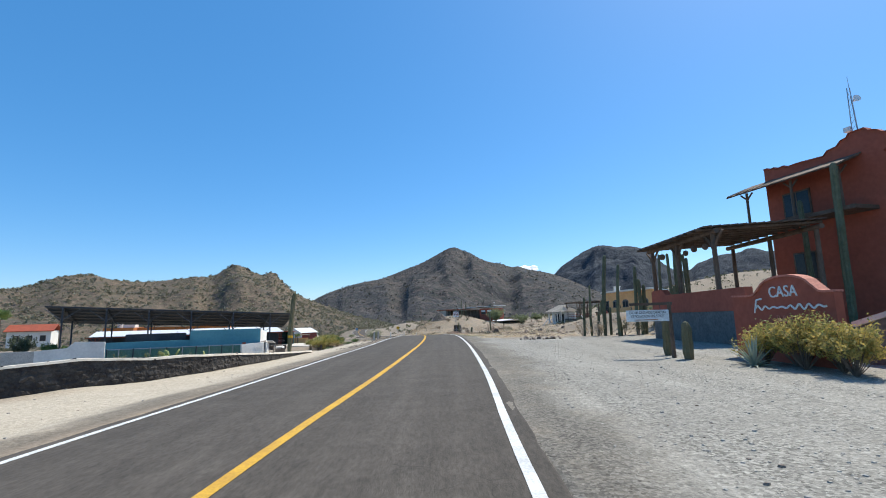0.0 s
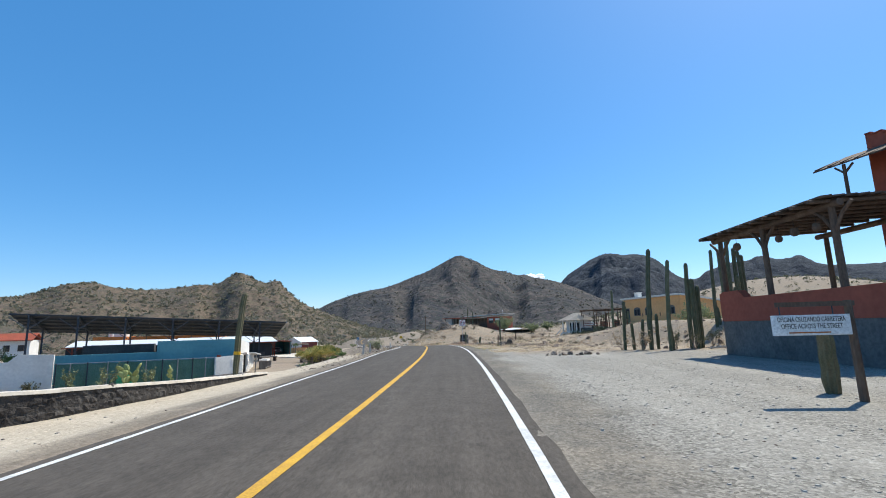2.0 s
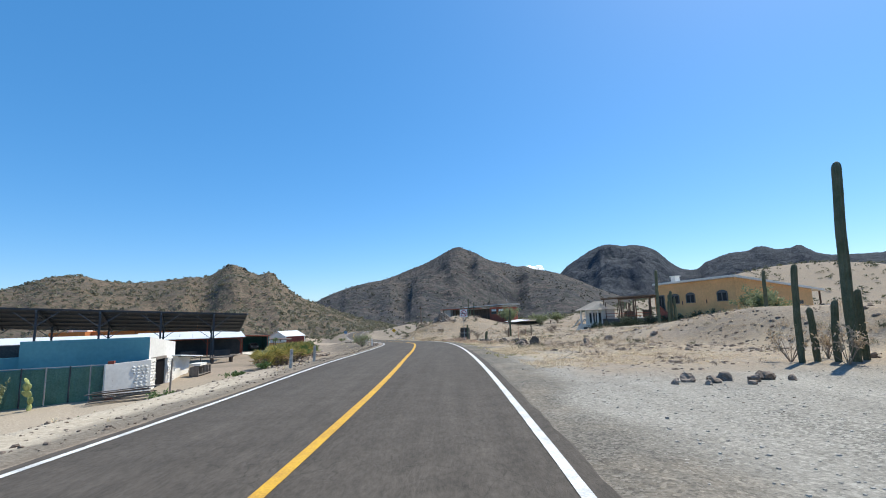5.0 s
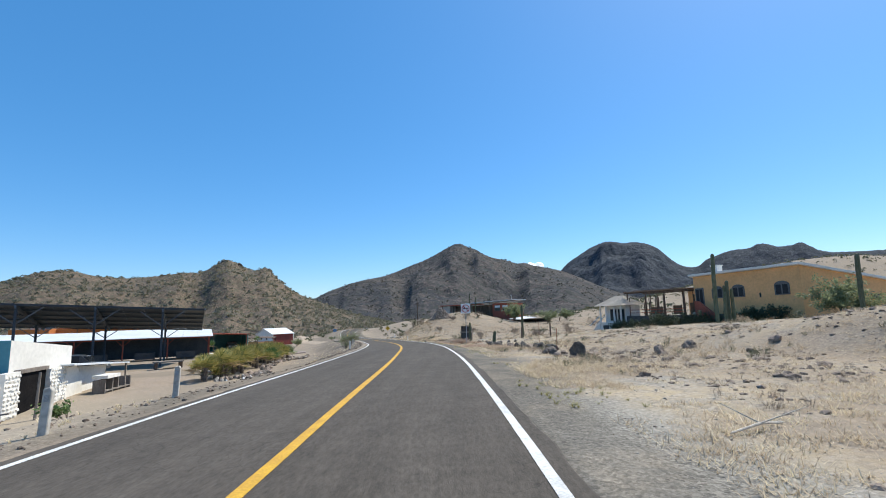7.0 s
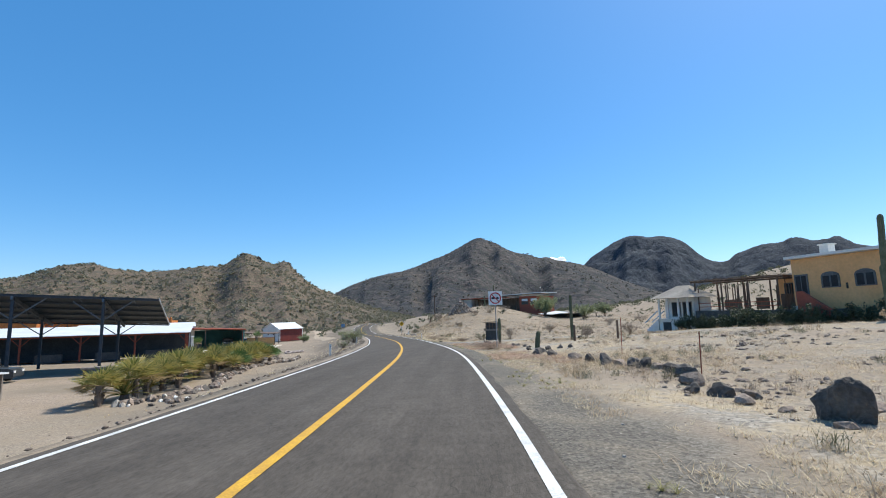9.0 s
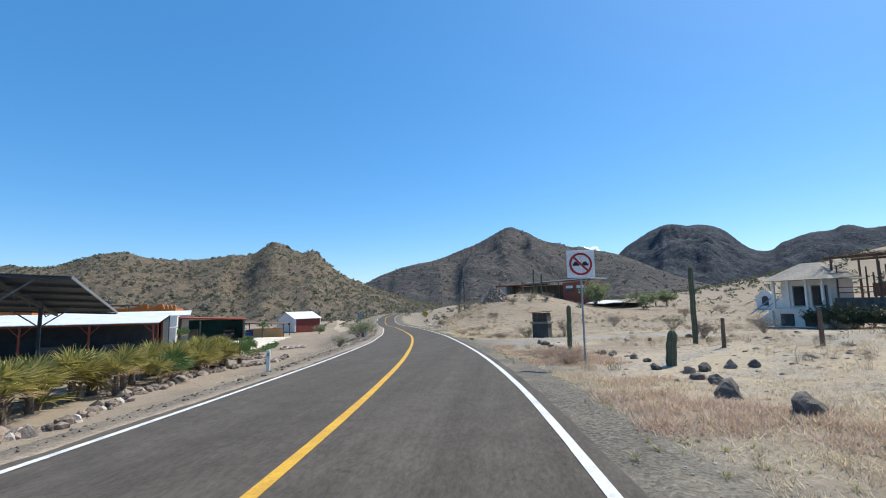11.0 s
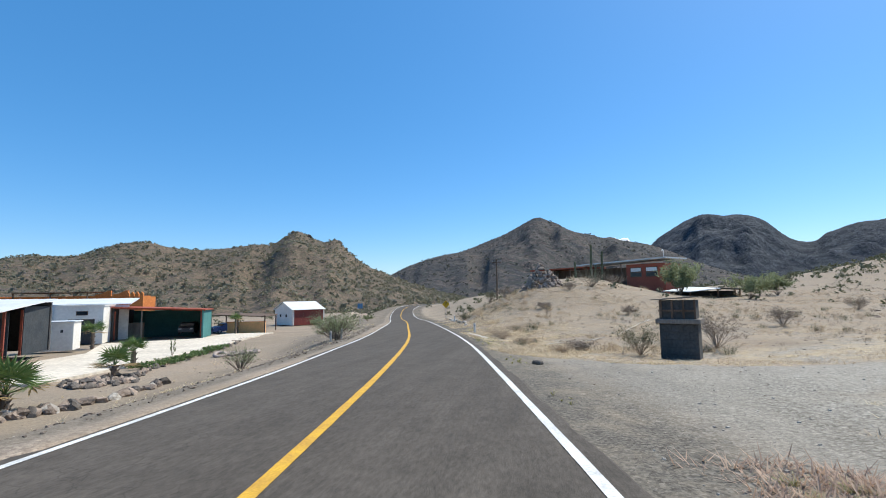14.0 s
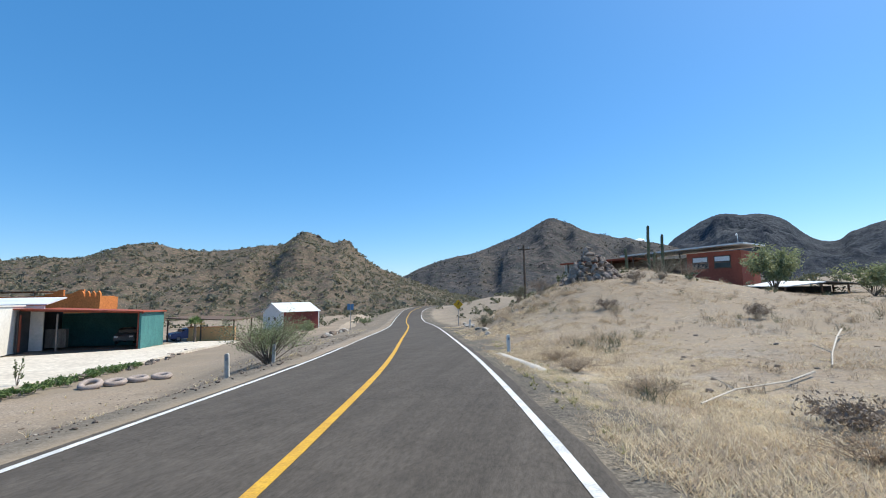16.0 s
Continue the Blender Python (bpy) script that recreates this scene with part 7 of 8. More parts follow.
def hill_house():
    """Long low red house on the knoll, with a pale roof edge and a porch."""
    t = thing("hill_house", (15.6, 148.4, 1.3), 141, "long low red house with pale roof edge on a knoll", "house")
    # local x runs along the front, from the near end to the far one; local y runs out towards the road
    ln = 22.5
    part("wall", boxed(0, 5.6, -5.5, 0, -1.6, 3.35), TERRACOTTA, t)
    part("wall", boxed(5.6, ln, -5.5, -2.4, -0.6, 3.1), WOOD_DARK, t)
    bm = bmesh.new()
    slab(bm, [(-0.6, 0.9, 4.1), (ln * 0.6, 0.9, 3.75), (ln * 0.6, -6, 3.85), (-0.6, -6, 4.2)], 0.16)
    part("roof", bm, WHITE_METAL, t)
    bm = bmesh.new()
    slab(bm, [(ln * 0.55, 0.7, 3.45), (ln + 0.4, 0.7, 3.4), (ln + 0.4, -6, 3.5), (ln * 0.55, -6, 3.55)], 0.2)
    part("roof", bm, ROOF_TILE, t)
    for x in (1.0, 3.3):
        wd = part("window", boxed(x, x + 1.7, 0.002, 0.06, 1.5, 2.9), WOOD_DARK, t)
        part("pane", boxed(x + 0.1, x + 1.6, 0.062, 0.07, 1.6, 2.1), GLASS_DARK, wd)
        part("pane", boxed(x + 0.1, x + 1.6, 0.062, 0.07, 2.3, 2.8), SIGN_WHITE, wd)
    for x in (6.2, 9, 12, 15, 18, 21.8):
        bm = bmesh.new()
        rod(bm, (x, 0.4, 0), (x, 0.4, 3.5), 0.09, n=8)
        part("porch_post", bm, WOOD_DARK, t)
    part("end_room", boxed(ln - 3.2, ln, -4, 0.2, 0, 3.2), CONCRETE, t)
    bm = bmesh.new()
    rod(bm, (0.5, -1, 4.2), (0.5, -1, 5.1), 0.02, n=6)
    rod(bm, (0.5, -1, 5.05), (0.6, -0.9, 5.2), 0.04, 0.14, 10)
    part("lamp_mast", bm, SIGN_WHITE, t)
    c = thing("carport", (16.9, 143.6, -0.75), 28, "open carport with a bent pale sheet-metal roof", "carport")
    bm = bmesh.new()
    slab(bm, [(-1.2, -1.5, 1.35), (3.2, -2.0, 1.75), (3.2, 3, 2.0), (-1.2, 3, 1.5)], 0.08)
    part("roof", bm, WHITE_METAL, c)
    bm = bmesh.new()
    slab(bm, [(3.25, -2.0, 1.8), (11.5, -1.0, 1.5), (11.5, 3, 1.6), (3.25, 3, 2.0)], 0.08)
    part("roof", bm, WOOD_GREY, c)
    for x, y, h in ((-0.9, -1.2, 1.35), (3, -1.7, 1.7), (7, -1.4, 1.6), (11, -0.9, 1.5), (3, 2.7, 1.9), (11, 2.7, 1.5)):
        part("post", boxed(x - 0.07, x + 0.07, y - 0.07, y + 0.07, -0.6, h), WOOD_DARK, c)
    part("back_wall", boxed(0, 11, 2.9, 3.0, -0.6, 1.4), DARK, c)


hill_house()
organ_cactus(5.0, 142.0, [(0, 0, 4.6, 0.2), (0.5, 0.3, 2.0, 0.18)], "tall cactus pair column before the hill house", "cacti before the hill house")
organ_cactus(6.4, 142.6, [(0, 0, 3.9, 0.2)], "tall cactus column before the hill house", "cacti before the hill house")
organ_cactus(3.2, 143.6, [(0, 0, 2.3, 0.2)], "short cactus column before the hill house", "cacti before the hill house")
bush("mesquite_tree", (14.9, 140.0), 3.7, 4.4, LEAF_MESQ, "round olive-green tree beside the red house", "tree", seed=130, count=6500, stems=22, leaf_size=0.12)
bush("mesquite_tree", (28.5, 146.5), 2.4, 3.0, LEAF_MESQ, "round green tree beyond the carport", "tree", seed=131, count=2600, stems=14, leaf_size=0.13)
bush("mesquite_tree", (22.5, 140.0), 3.0, 3.0, LEAF_MESQ, "low green tree beside the carport", "tree", seed=132, count=3200, stems=16, leaf_size=0.11)


def utility_pole(x, y, h, label):
    t = thing("utility_pole", (x, y, ground_z(x, y)), 0, label, "pole")
    bm = bmesh.new()
    rod(bm, (0, 0, -0.2), (0, 0, h), 0.13, 0.09, 9)
    part("shaft", bm, WOOD_DARK, t)
    bm = bmesh.new()
    beam(bm, (-0.6, 0, h - 0.4), (0.6, 0, h - 0.4), 0.09, 0.1)
    part("crossarm", bm, WOOD_DARK, t)
    for dx in (-0.5, 0.5):
        bm = bmesh.new()
        rod(bm, (dx, 0, h - 0.35), (dx, 0, h - 0.15), 0.04, n=7)
        part("insulator", bm, GALV, t)


utility_pole(-7.0, 140, 5.6, "dark wooden utility pole beside the road")


# ---------------- along the road ----------------
def marker_post(x, y, h=0.72, lean=0.0):
    t = thing("marker_post", (x, y, ground_z(x, y)), 20, "white concrete roadside marker post with chipped edges", "post", "roadside marker posts")
    bm = bmesh.new()
    prism(bm, [(-0.06, -0.2), (0.06, -0.2), (0.06, h - 0.05), (0.025, h), (-0.06, h - 0.03)], -0.06, 0.06)
    bmesh.ops.bevel(bm, geom=bm.edges[:], offset=0.012, segments=1, affect="EDGES")
    part("shaft", bm, CONCRETE if lean else WHITE, t)
    part("reflector", boxed(-0.035, 0.035, -0.067, -0.062, h - 0.22, h - 0.12), GALV, t)
    t.matrix_world = t.matrix_world @ pose(0, 0, 0, 0, lean, 0)


for x, y, lean in ((-5.95, 39.7, 3), (-6.15, 43.55, 2), (-8.45, 73.8, 0), (-14.5, 105.4, -2), (-15.6, 109.6, 3), (-6.75, 111.3, 0), (-11.2, 131, 0)):
    marker_post(x, y, lean=lean)


def no_passing_sign():
    z = ground_z(1.72, 73.1)
    t = thing("road_sign", (1.72, 73.1, z), 4, "white square no-overtaking sign with red ring on a steel post", "road sign")
    c = 2.25 - z
    bm = bmesh.new()
    rod(bm, (0, 0.03, -0.2), (0, 0.03, c + 0.4), 0.03, n=8)
    part("post", bm, GALV, t)
    p = part("plate", boxed(-0.41, 0.41, -0.012, 0.0, c - 0.41, c + 0.41, bevel=0.005), SIGN_WHITE, t)
    bm = bmesh.new()
    n = 40
    rings = [[bm.verts.new((r * math.cos(k * math.tau / n), y, c + r * math.sin(k * math.tau / n))) for k in range(n)] for r, y in ((0.34, -0.013), (0.34, -0.017), (0.275, -0.017), (0.275, -0.013))]
    for a, b in zip(rings, rings[1:] + rings[:1]):
        for k in range(n):
            bm.faces.new((a[k], a[(k + 1) % n], b[(k + 1) % n], b[k]))
    part("ring", bm, SIGN_RED, p)
    for x in (-0.14, 0.13):
        bm = bmesh.new()
        prism(bm, [(x - 0.1, c - 0.05), (x + 0.1, c - 0.05), (x + 0.1, c + 0.01), (x + 0.06, c + 0.02), (x + 0.04, c + 0.07), (x - 0.05, c + 0.07), (x - 0.07, c + 0.02), (x - 0.1, c + 0.01)], -0.0165, -0.013)
        part("pictogram", bm, SIGN_BLACK, p)
    bm = bmesh.new()
    beam(bm, (-0.21, -0.019, c + 0.21), (0.21, -0.019, c - 0.21), 0.005, 0.06)
    part("slash", bm, SIGN_RED, p)


no_passing_sign()


def curve_sign():
    x, y = -14.2, 142.7
    z = ground_z(x, y)
    t = thing("road_sign", (x, y, z), 12, "yellow diamond curve warning sign on a post", "road sign")
    bm = bmesh.new()
    rod(bm, (0, 0.03, -0.2), (0, 0.03, 2.4), 0.035, n=8)
    part("post", bm, GALV, t)
    c = 2.25
    bm = bmesh.new()
    prism(bm, [(0, c - 0.52), (0.52, c), (0, c + 0.52), (-0.52, c)], -0.012, 0.0)
    p = part("plate", bm, SIGN_YELLOW, t)
    bm = bmesh.new()
    for a, b in (((-0.06, c - 0.25), (-0.06, c - 0.02)), ((-0.06, c - 0.02), (0.08, c + 0.12)), ((0.08, c + 0.12), (0.08, c + 0.22))):
        beam(bm, (a[0], -0.018, a[1]), (b[0], -0.018, b[1]), 0.008, 0.09)
    prism(bm, [(-0.03, c + 0.2), (0.19, c + 0.2), (0.08, c + 0.33)], -0.02, -0.013)
    part("arrow", bm, SIGN_BLACK, p)


curve_sign()


def back_sign(x, y, h):
    t = thing("road_sign", (x, y, ground_z(x, y)), 195, "grey back of a road sign on a thin post", "road sign")
    bm = bmesh.new()
    rod(bm, (0, 0, -0.2), (0, 0, h), 0.03, n=7)
    part("post", bm, GALV, t)
    part("plate", boxed(-0.35, 0.35, -0.03, -0.015, h - 0.7, h), BLUE_PAINT, t)


back_sign(-26.6, 143, 2.9)

# fence posts and lone cacti on the dry verge
organ_cactus(2.36, 80.9, [(0, 0, 2.1, 0.15, 0.02)], "stout lone cactus column beside the dry verge")
organ_cactus(7.7, 80.7, [(0, 0, 3.5, 0.16, 0.02)], "lone tall cactus column in dry grass")
organ_cactus(4.05, 72.95, [(0, 0, 1.1, 0.2)], "short thick cactus stump in dry grass")
for i, (x, y, h) in enumerate(((6.9, 76.2, 1.0), (9.3, 75.0, 1.15))):
    t = thing("fence_post", (x, y, ground_z(x, y)), 30 * i, "old dark wooden fence post standing in dry grass", "post", "old fence posts")
    bm = bmesh.new()
    rod(bm, (0, 0, -0.2), (0.03, 0.02, h), 0.075, 0.06, 8)
    part("shaft", bm, WOOD_DARK, t)
for i, (x, y, h) in enumerate(((5.8, 57.0, 1.2), (6.4, 65.0, 1.5))):
    t = thing("stake", (x, y, ground_z(x, y)), 0, "thin rusty steel stake in the ground", "stake", "rusty stakes")
    bm = bmesh.new()
    rod(bm, (0, 0, -0.2), (0.04, 0, h), 0.014, n=6)
    part("rod", bm, RED_STEEL, t)


def place_rock(x, y, s, material, label, seed, group="", flat=0.8, sub=2):
    bm = rock_mesh(s, s * random.Random(seed).uniform(0.7, 1.0), s * flat, seed, sub)
    ob = finish("rock", bm, material)
    ob.matrix_world = pose(x, y, ground_z(x, y) + s * flat * 0.3, 0, 0, seed * 47 % 360)
    return tagged(ob, label, "rock", group)


place_rock(5.62, 52.3, 0.345, ROCK_DARK, "large dark boulder lying in dry grass", 7, flat=1.7, sub=4)
place_rock(6.5, 53.0, 0.27, ROCK, "flat brown boulder leaning on a larger one", 8, flat=0.5, sub=3)
place_rock(8.9, 52.0, 0.36, ROCK, "brown boulder in dry grass", 9, sub=3)
place_rock(10.6, 53.0, 0.32, ROCK, "brown boulder in dry grass", 10, sub=3)
place_rock(-2.88, 93.4, 0.18, ROCK_DARK, "small dark rock at the road edge", 11)
rng = random.Random(11)
row = [(4.2, 64.8), (4.45, 63.2), (4.62, 61.8), (4.9, 61.1), (5.15, 60.5), (5.35, 60.0), (5.54, 59.6), (5.6, 58.6), (5.56, 57.75), (5.2, 56.6), (4.66, 55.4), (4.99, 54.9), (4.96, 54.1), (3.6, 66.5), (3.2, 68.0), (5.4, 54.6)]
for i, (x, y) in enumerate(row):
    place_rock(x + 0.2, y, rng.uniform(0.2, 0.4), ROCK_DARK if i % 3 else ROCK, "brown rock in a row along the verge", 30 + i, "rocks in a row along the verge")
row = [(1.4, 85.6), (1.6, 84.5), (1.7, 82.9), (1.8, 81.2), (2.1, 79.7), (2.9, 77.5), (3.0, 76.9), (3.1, 76.1), (3.3, 76.7), (3.6, 75.0), (3.7, 74.0), (3.5, 72.5), (4.0, 71.6), (4.5, 71.8), (3.8, 70.5), (5.2, 72.0), (5.7, 71.8), (3.9, 69.7), (6.0, 85.5), (7.1, 85.1), (9.5, 86.3)]
for i, (x, y) in enumerate(row):
    place_rock(x, y, rng.uniform(0.13, 0.25), ROCK_DARK if i % 3 else ROCK, "dark rock edging the dirt track", 60 + i, "rocks edging the dirt track")
row = [(12.5, 50.3, 0.3), (5.1, 32.1, 0.13), (5.5, 32.4, 0.2), (6.0, 32.2, 0.17), (6.4, 32.5, 0.2), (6.9, 32.2, 0.16), (7.3, 32.5, 0.22), (7.8, 32.3, 0.14), (5.7, 31.9, 0.1), (6.6, 31.8, 0.12), (13.2, 36.4, 0.2), (16.9, 37.0, 0.25), (17.6, 38.2, 0.2), (16.2, 36.0, 0.16)]
for i, (x, y, s) in enumerate(row):
    place_rock(x, y, s, ROCK, "brown rock where the gravel yard ends", 90 + i, "rocks at the end of the gravel yard")


def heap_of_stones(spots, label, material):
    """Many stones, too small to pick apart, in one mesh."""
    bm = bmesh.new()
    for i, (x, y, z, s, flat) in enumerate(spots):
        piece = rock_mesh(s, s * (0.7 + 0.3 * ((i * 7) % 5) / 4), s * flat, 800 + i, 2)
        bmesh.ops.transform(piece, matrix=pose(x, y, z, 0, 0, i * 47 % 360), verts=piece.verts)
        me = bpy.data.meshes.new("tmp")
        piece.to_mesh(me)
        piece.free()
        bm.from_mesh(me)
        bpy.data.meshes.remove(me)
    return tagged(finish("stones", bm, material), label, "stones", kind="stuff")


def stone_line(knots, n, spread, low, high, label, group, seed, washed=0):
    """Loose stones side by side along a bent line."""
    xs, ys = smooth_curve([(i, k[0]) for i, k in enumerate(knots)]), smooth_curve([(i, k[1]) for i, k in enumerate(knots)])
    rng = random.Random(seed)
    for i in range(n):
        q = (len(knots) - 1) * (i + rng.uniform(-0.3, 0.3)) / (n - 1)
        x, y = xs(q) + rng.gauss(0, spread), ys(q) + rng.gauss(0, spread)
        stone = ROCK_PALE if washed and i % washed == 0 else (ROCK_DARK if i % 3 == 0 else ROCK)
        place_rock(x, y, rng.uniform(low, high), stone, label, seed + i, group, flat=0.7, sub=2 if i % 2 else 1)


# stone edging of the planting bed, along the foot of the bank
foot = [(-16.1, 66.6), (-15.8, 68.4), (-15.4, 70.4), (-15.4, 72.5), (-16.3, 76.0), (-17.8, 79.5), (-18.0, 81.2), (-18.6, 82.9), (-19.0, 84.6), (-19.2, 86.2), (-19.4, 88.0), (-19.4, 90.0), (-19.1, 91.6), (-18.8, 92.8), (-18.95, 94.6), (-19.3, 96.6), (-19.75, 98.6)]
stone_line(foot, 112, 0.12, 0.2, 0.38, "brown stone edging the planting bed", "stones edging the planting bed", 2100, 9)
stone_line([(k[0] - 0.4, k[1] + 0.1) for k in foot[:14]], 60, 0.3, 0.18, 0.4, "brown stone edging the planting bed", "stones edging the planting bed", 2300, 5)
bed = [(-24.2, 98.2), (-23.6, 97.7), (-22.8, 97.6), (-22.3, 98.2), (-22.1, 99.2), (-22.9, 100.5), (-24.2, 102.5), (-25.4, 105.0), (-27.4, 109.2), (-29.4, 114.8), (-30.5, 118.4), (-33.5, 124.4), (-36.6, 131.0)]
bed_x, bed_y = smooth_curve([(i, k[0]) for i, k in enumerate(bed)]), smooth_curve([(i, k[1]) for i, k in enumerate(bed)])
for turn, material, label in ((0, ROCK, "brown stones edging the forecourt bed"), (1, ROCK_DARK, "dark stones edging the forecourt bed")):
    spots = []
    for i in range(60):
        q = (len(bed) - 1) * (i + 0.5 * turn) / 60
        x, y = bed_x(q) + rng.gauss(0, 0.16), bed_y(q) + rng.gauss(0, 0.16)
        s, flat = rng.uniform(0.14, 0.3), rng.uniform(0.6, 0.9)
        spots.append((x, y, ground_z(x, y) + s * flat * 0.3, s, flat))
    heap_of_stones(spots, label, material)
stone_line([(-24.0, 98.9), (-23.2, 98.5), (-22.8, 99.3), (-23.4, 100.2)], 22, 0.35, 0.2, 0.36, "dark stone heaped round a young palm", "stones edging the forecourt bed", 2600)
for i in range(30):
    x, y = -14.9 + rng.gauss(0, 0.75), 67.7 + rng.gauss(0, 0.8)
    place_rock(x, y, rng.uniform(0.13, 0.3), (ROCK_WASHED, ROCK_DARK, ROCK, ROCK_DARK)[i % 4], "loose stone in a heap below the road", 600 + i, "stones in a heap below the road", flat=0.7, sub=1)
spots = []
for i in range(80):
    a, q = i * 2.4, (i / 80) ** 0.5
    x, y, s, flat = -1.6 + 2.3 * math.cos(a) * q, 131.3 + 1.7 * math.sin(a) * q, rng.uniform(0.16, 0.46), rng.uniform(0.6, 1.1)
    spots.append((x, y, ground_z(x, y) + s * flat * 0.3 + 2.5 * (1 - q) ** 1.1 - 0.15, s, flat))
heap_of_stones(spots, "rough brown rocks in a heap on the knoll", ROCK)
for i in range(8):
    place_rock(-8.5 - i * 0.7 + rng.uniform(-0.2, 0.2), 121.0 + i * 2.9, rng.uniform(0.2, 0.4), ROCK_PALE, "whitewashed stone edging the road bend", 270 + i, "whitewashed stones along the bend", flat=0.6)
for i in range(9):
    place_rock(-21.2 - i * 0.6, 125.5 + i * 1.9, rng.uniform(0.25, 0.5), ROCK_PALE if i % 2 else ROCK, "pale stone beside the road", 290 + i, "stones beside the far road", flat=0.6)


def tyre_mesh(r=0.5, w=0.14):
    bm = bmesh.new()
    n, m = 26, 10
    rings = []
    for i in range(n):
        a = i * math.tau / n
        rings.append([bm.verts.new(((r - w + w * math.cos(b)) * math.cos(a), (r - w + w * math.cos(b)) * math.sin(a), 0.12 * math.sin(b) * (1.1 if math.cos(b) > 0.3 else 1.0))) for b in [k * math.tau / m for k in range(m)]])
    for i in range(n):
        for k in range(m):
            bm.faces.new((rings[i][k], rings[(i + 1) % n][k], rings[(i + 1) % n][(k + 1) % m], rings[i][(k + 1) % m]))
    return bm


for i, (x, y, tilt) in enumerate(((-25.8, 111.2, 18), (-25.5, 112.2, 6), (-25.4, 113.4, 4), (-25.2, 114.7, 5))):
    ob = finish("tyre", tyre_mesh(), RUBBER, True)
    ob.matrix_world = pose(x, y, ground_z(x, y) + 0.12 + 0.004 * tilt, tilt, 0, 25)
    tagged(ob, "sun-bleached old tyre lying on bare ground", "tyre", "old tyres in a row")

# ---------------- plants along the road ----------------
rng = random.Random(21)
for i in range(26):
    q = i / 25
    x, y = -17.0 - 4.6 * min(1, 1.6 * q) + rng.uniform(-0.9, 0.9), 68.5 + 22 * q + rng.uniform(-0.5, 0.5)
    if i % 3:
        fan_palm((x, y), rng.uniform(1.3, 1.7), rng.uniform(0.7, 1.05), 300 + i, "young fan palm with green and yellowed fronds", "plants in the bed", LEAF_PALM)
    else:
        rosette("yucca", (x, y), rng.uniform(1.4, 1.9), LEAF_AGAVE, "yellow-green sword-leaved plant in the bed", 320 + i, n=44, width=0.045, up=(0.3, 1.45), droop=0.35, category="yucca", group="plants in the bed", trunk=0.25)
for i, (x, y, r) in enumerate(((-16.0, 82.6, 1.8), (-16.8, 80.0, 1.9), (-16.6, 77.4, 1.8), (-17.4, 84.6, 1.7), (-17.2, 89.6, 1.8), (-18.0, 90.3, 1.9), (-18.7, 90.9, 1.7), (-18.3, 88.6, 1.9), (-17.3, 87.6, 1.8), (-19.4, 89.6, 1.8), (-16.8, 86.2, 1.7), (-20.2, 91.2, 1.7), (-19.2, 86.6, 1.8), (-17.0, 74.5, 1.7), (-17.6, 72.0, 1.6), (-18.0, 87.0, 1.6), (-15.6, 81.0, 1.4), (-15.9, 78.6, 1.5), (-17.3, 91.6, 1.8), (-18.2, 91.2, 1.7), (-15.0, 66.8, 1.8), (-14.4, 65.9, 1.5))):
    fan_palm((x - 3.0, y + 0.8), r * 0.86, 0.6 + 0.35 * (i % 2), 360 + i, "young fan palm with green and yellowed fronds", "plants in the bed", LEAF_PALM if i % 6 else LEAF_GREEN)
fan_palm((-23.9, 100.2), 1.25, 0.6, 401, "young fan palm among the edging stones", "palms by the forecourt")
fan_palm((-26.4, 104.0), 1.1, 1.0, 402, "young fan palm among the edging stones", "palms by the forecourt")
fan_palm((-42.7, 116.6), 1.5, 1.5, 403, "fan palm against the white building", "palms by the forecourt")
fan_palm((-43.0, 138.6), 1.2, 2.1, 404, "fan palm beyond the garage", "palms by the forecourt")
for i, (x, y) in enumerate([(-24.9 - 5.6 * (k / 19) ** 1.1 + 0.3 * math.sin(k * 4), 102.8 + 15.5 * k / 19) for k in range(20)]):
    bush("low_shrub", (x, y), 0.75, 0.42, LEAF_GREEN, "low green ground-cover shrub in the forecourt bed", seed=420 + i, count=380, stems=8, leaf_size=0.06, group="shrubs in the forecourt bed")
bush("sapling", (-29.5, 110.8), 0.3, 1.55, LEAF_MESQ, "thin young tree in the forecourt bed", "tree", seed=429, count=260, stems=7, leaf_size=0.05)
bush("roadside_bush", (-16.1, 110.0), 1.9, 2.1, LEAF_MESQ, "feathery green mesquite bush behind the marker posts", seed=430, count=8000, stems=40, leaf_size=0.028)
bush("roadside_bush", (-17.2, 111.8), 1.5, 1.7, LEAF_MESQ, "feathery green mesquite bush behind the marker posts", seed=431, count=5000, stems=28, leaf_size=0.028)
bush("roadside_bush", (-13.5, 95.1), 0.85, 1.0, LEAF_MESQ, "sparse grey-green creosote bush by the road", seed=432, count=2200, stems=34, leaf_size=0.018)
bush("roadside_bush", (-41.0, 160), 2.2, 2.2, LEAF_MESQ, "green bush in front of the shed", seed=433, count=1800, stems=14, leaf_size=0.11)
bush("roadside_bush", (-31.5, 160), 1.2, 1.3, LEAF_MESQ, "green bush where the road bends", seed=434, count=800, stems=12, leaf_size=0.09)
for i, (x, y, s, h) in enumerate(((-9.3, 34.2, 0.6, 0.45), (-8.9, 36.4, 0.7, 0.5), (-7.9, 42.6, 0.55, 0.5), (-8.1, 39.9, 0.5, 0.22), (-15.9, 52.5, 0.75, 0.75), (-15.4, 53.6, 0.45, 0.7), (-13.4, 46.9, 0.6, 0.3), (-12.0, 43.0, 0.6, 0.35), (-11.4, 41.5, 0.5, 0.4), (-10.5, 40, 0.5, 0.3))):
    bush("low_shrub", (x, y), s, h, LEAF_GREEN, "low green weed on the sandy verge", seed=440 + i, count=420, stems=9, leaf_size=0.045, group="weeds on the sandy verge")
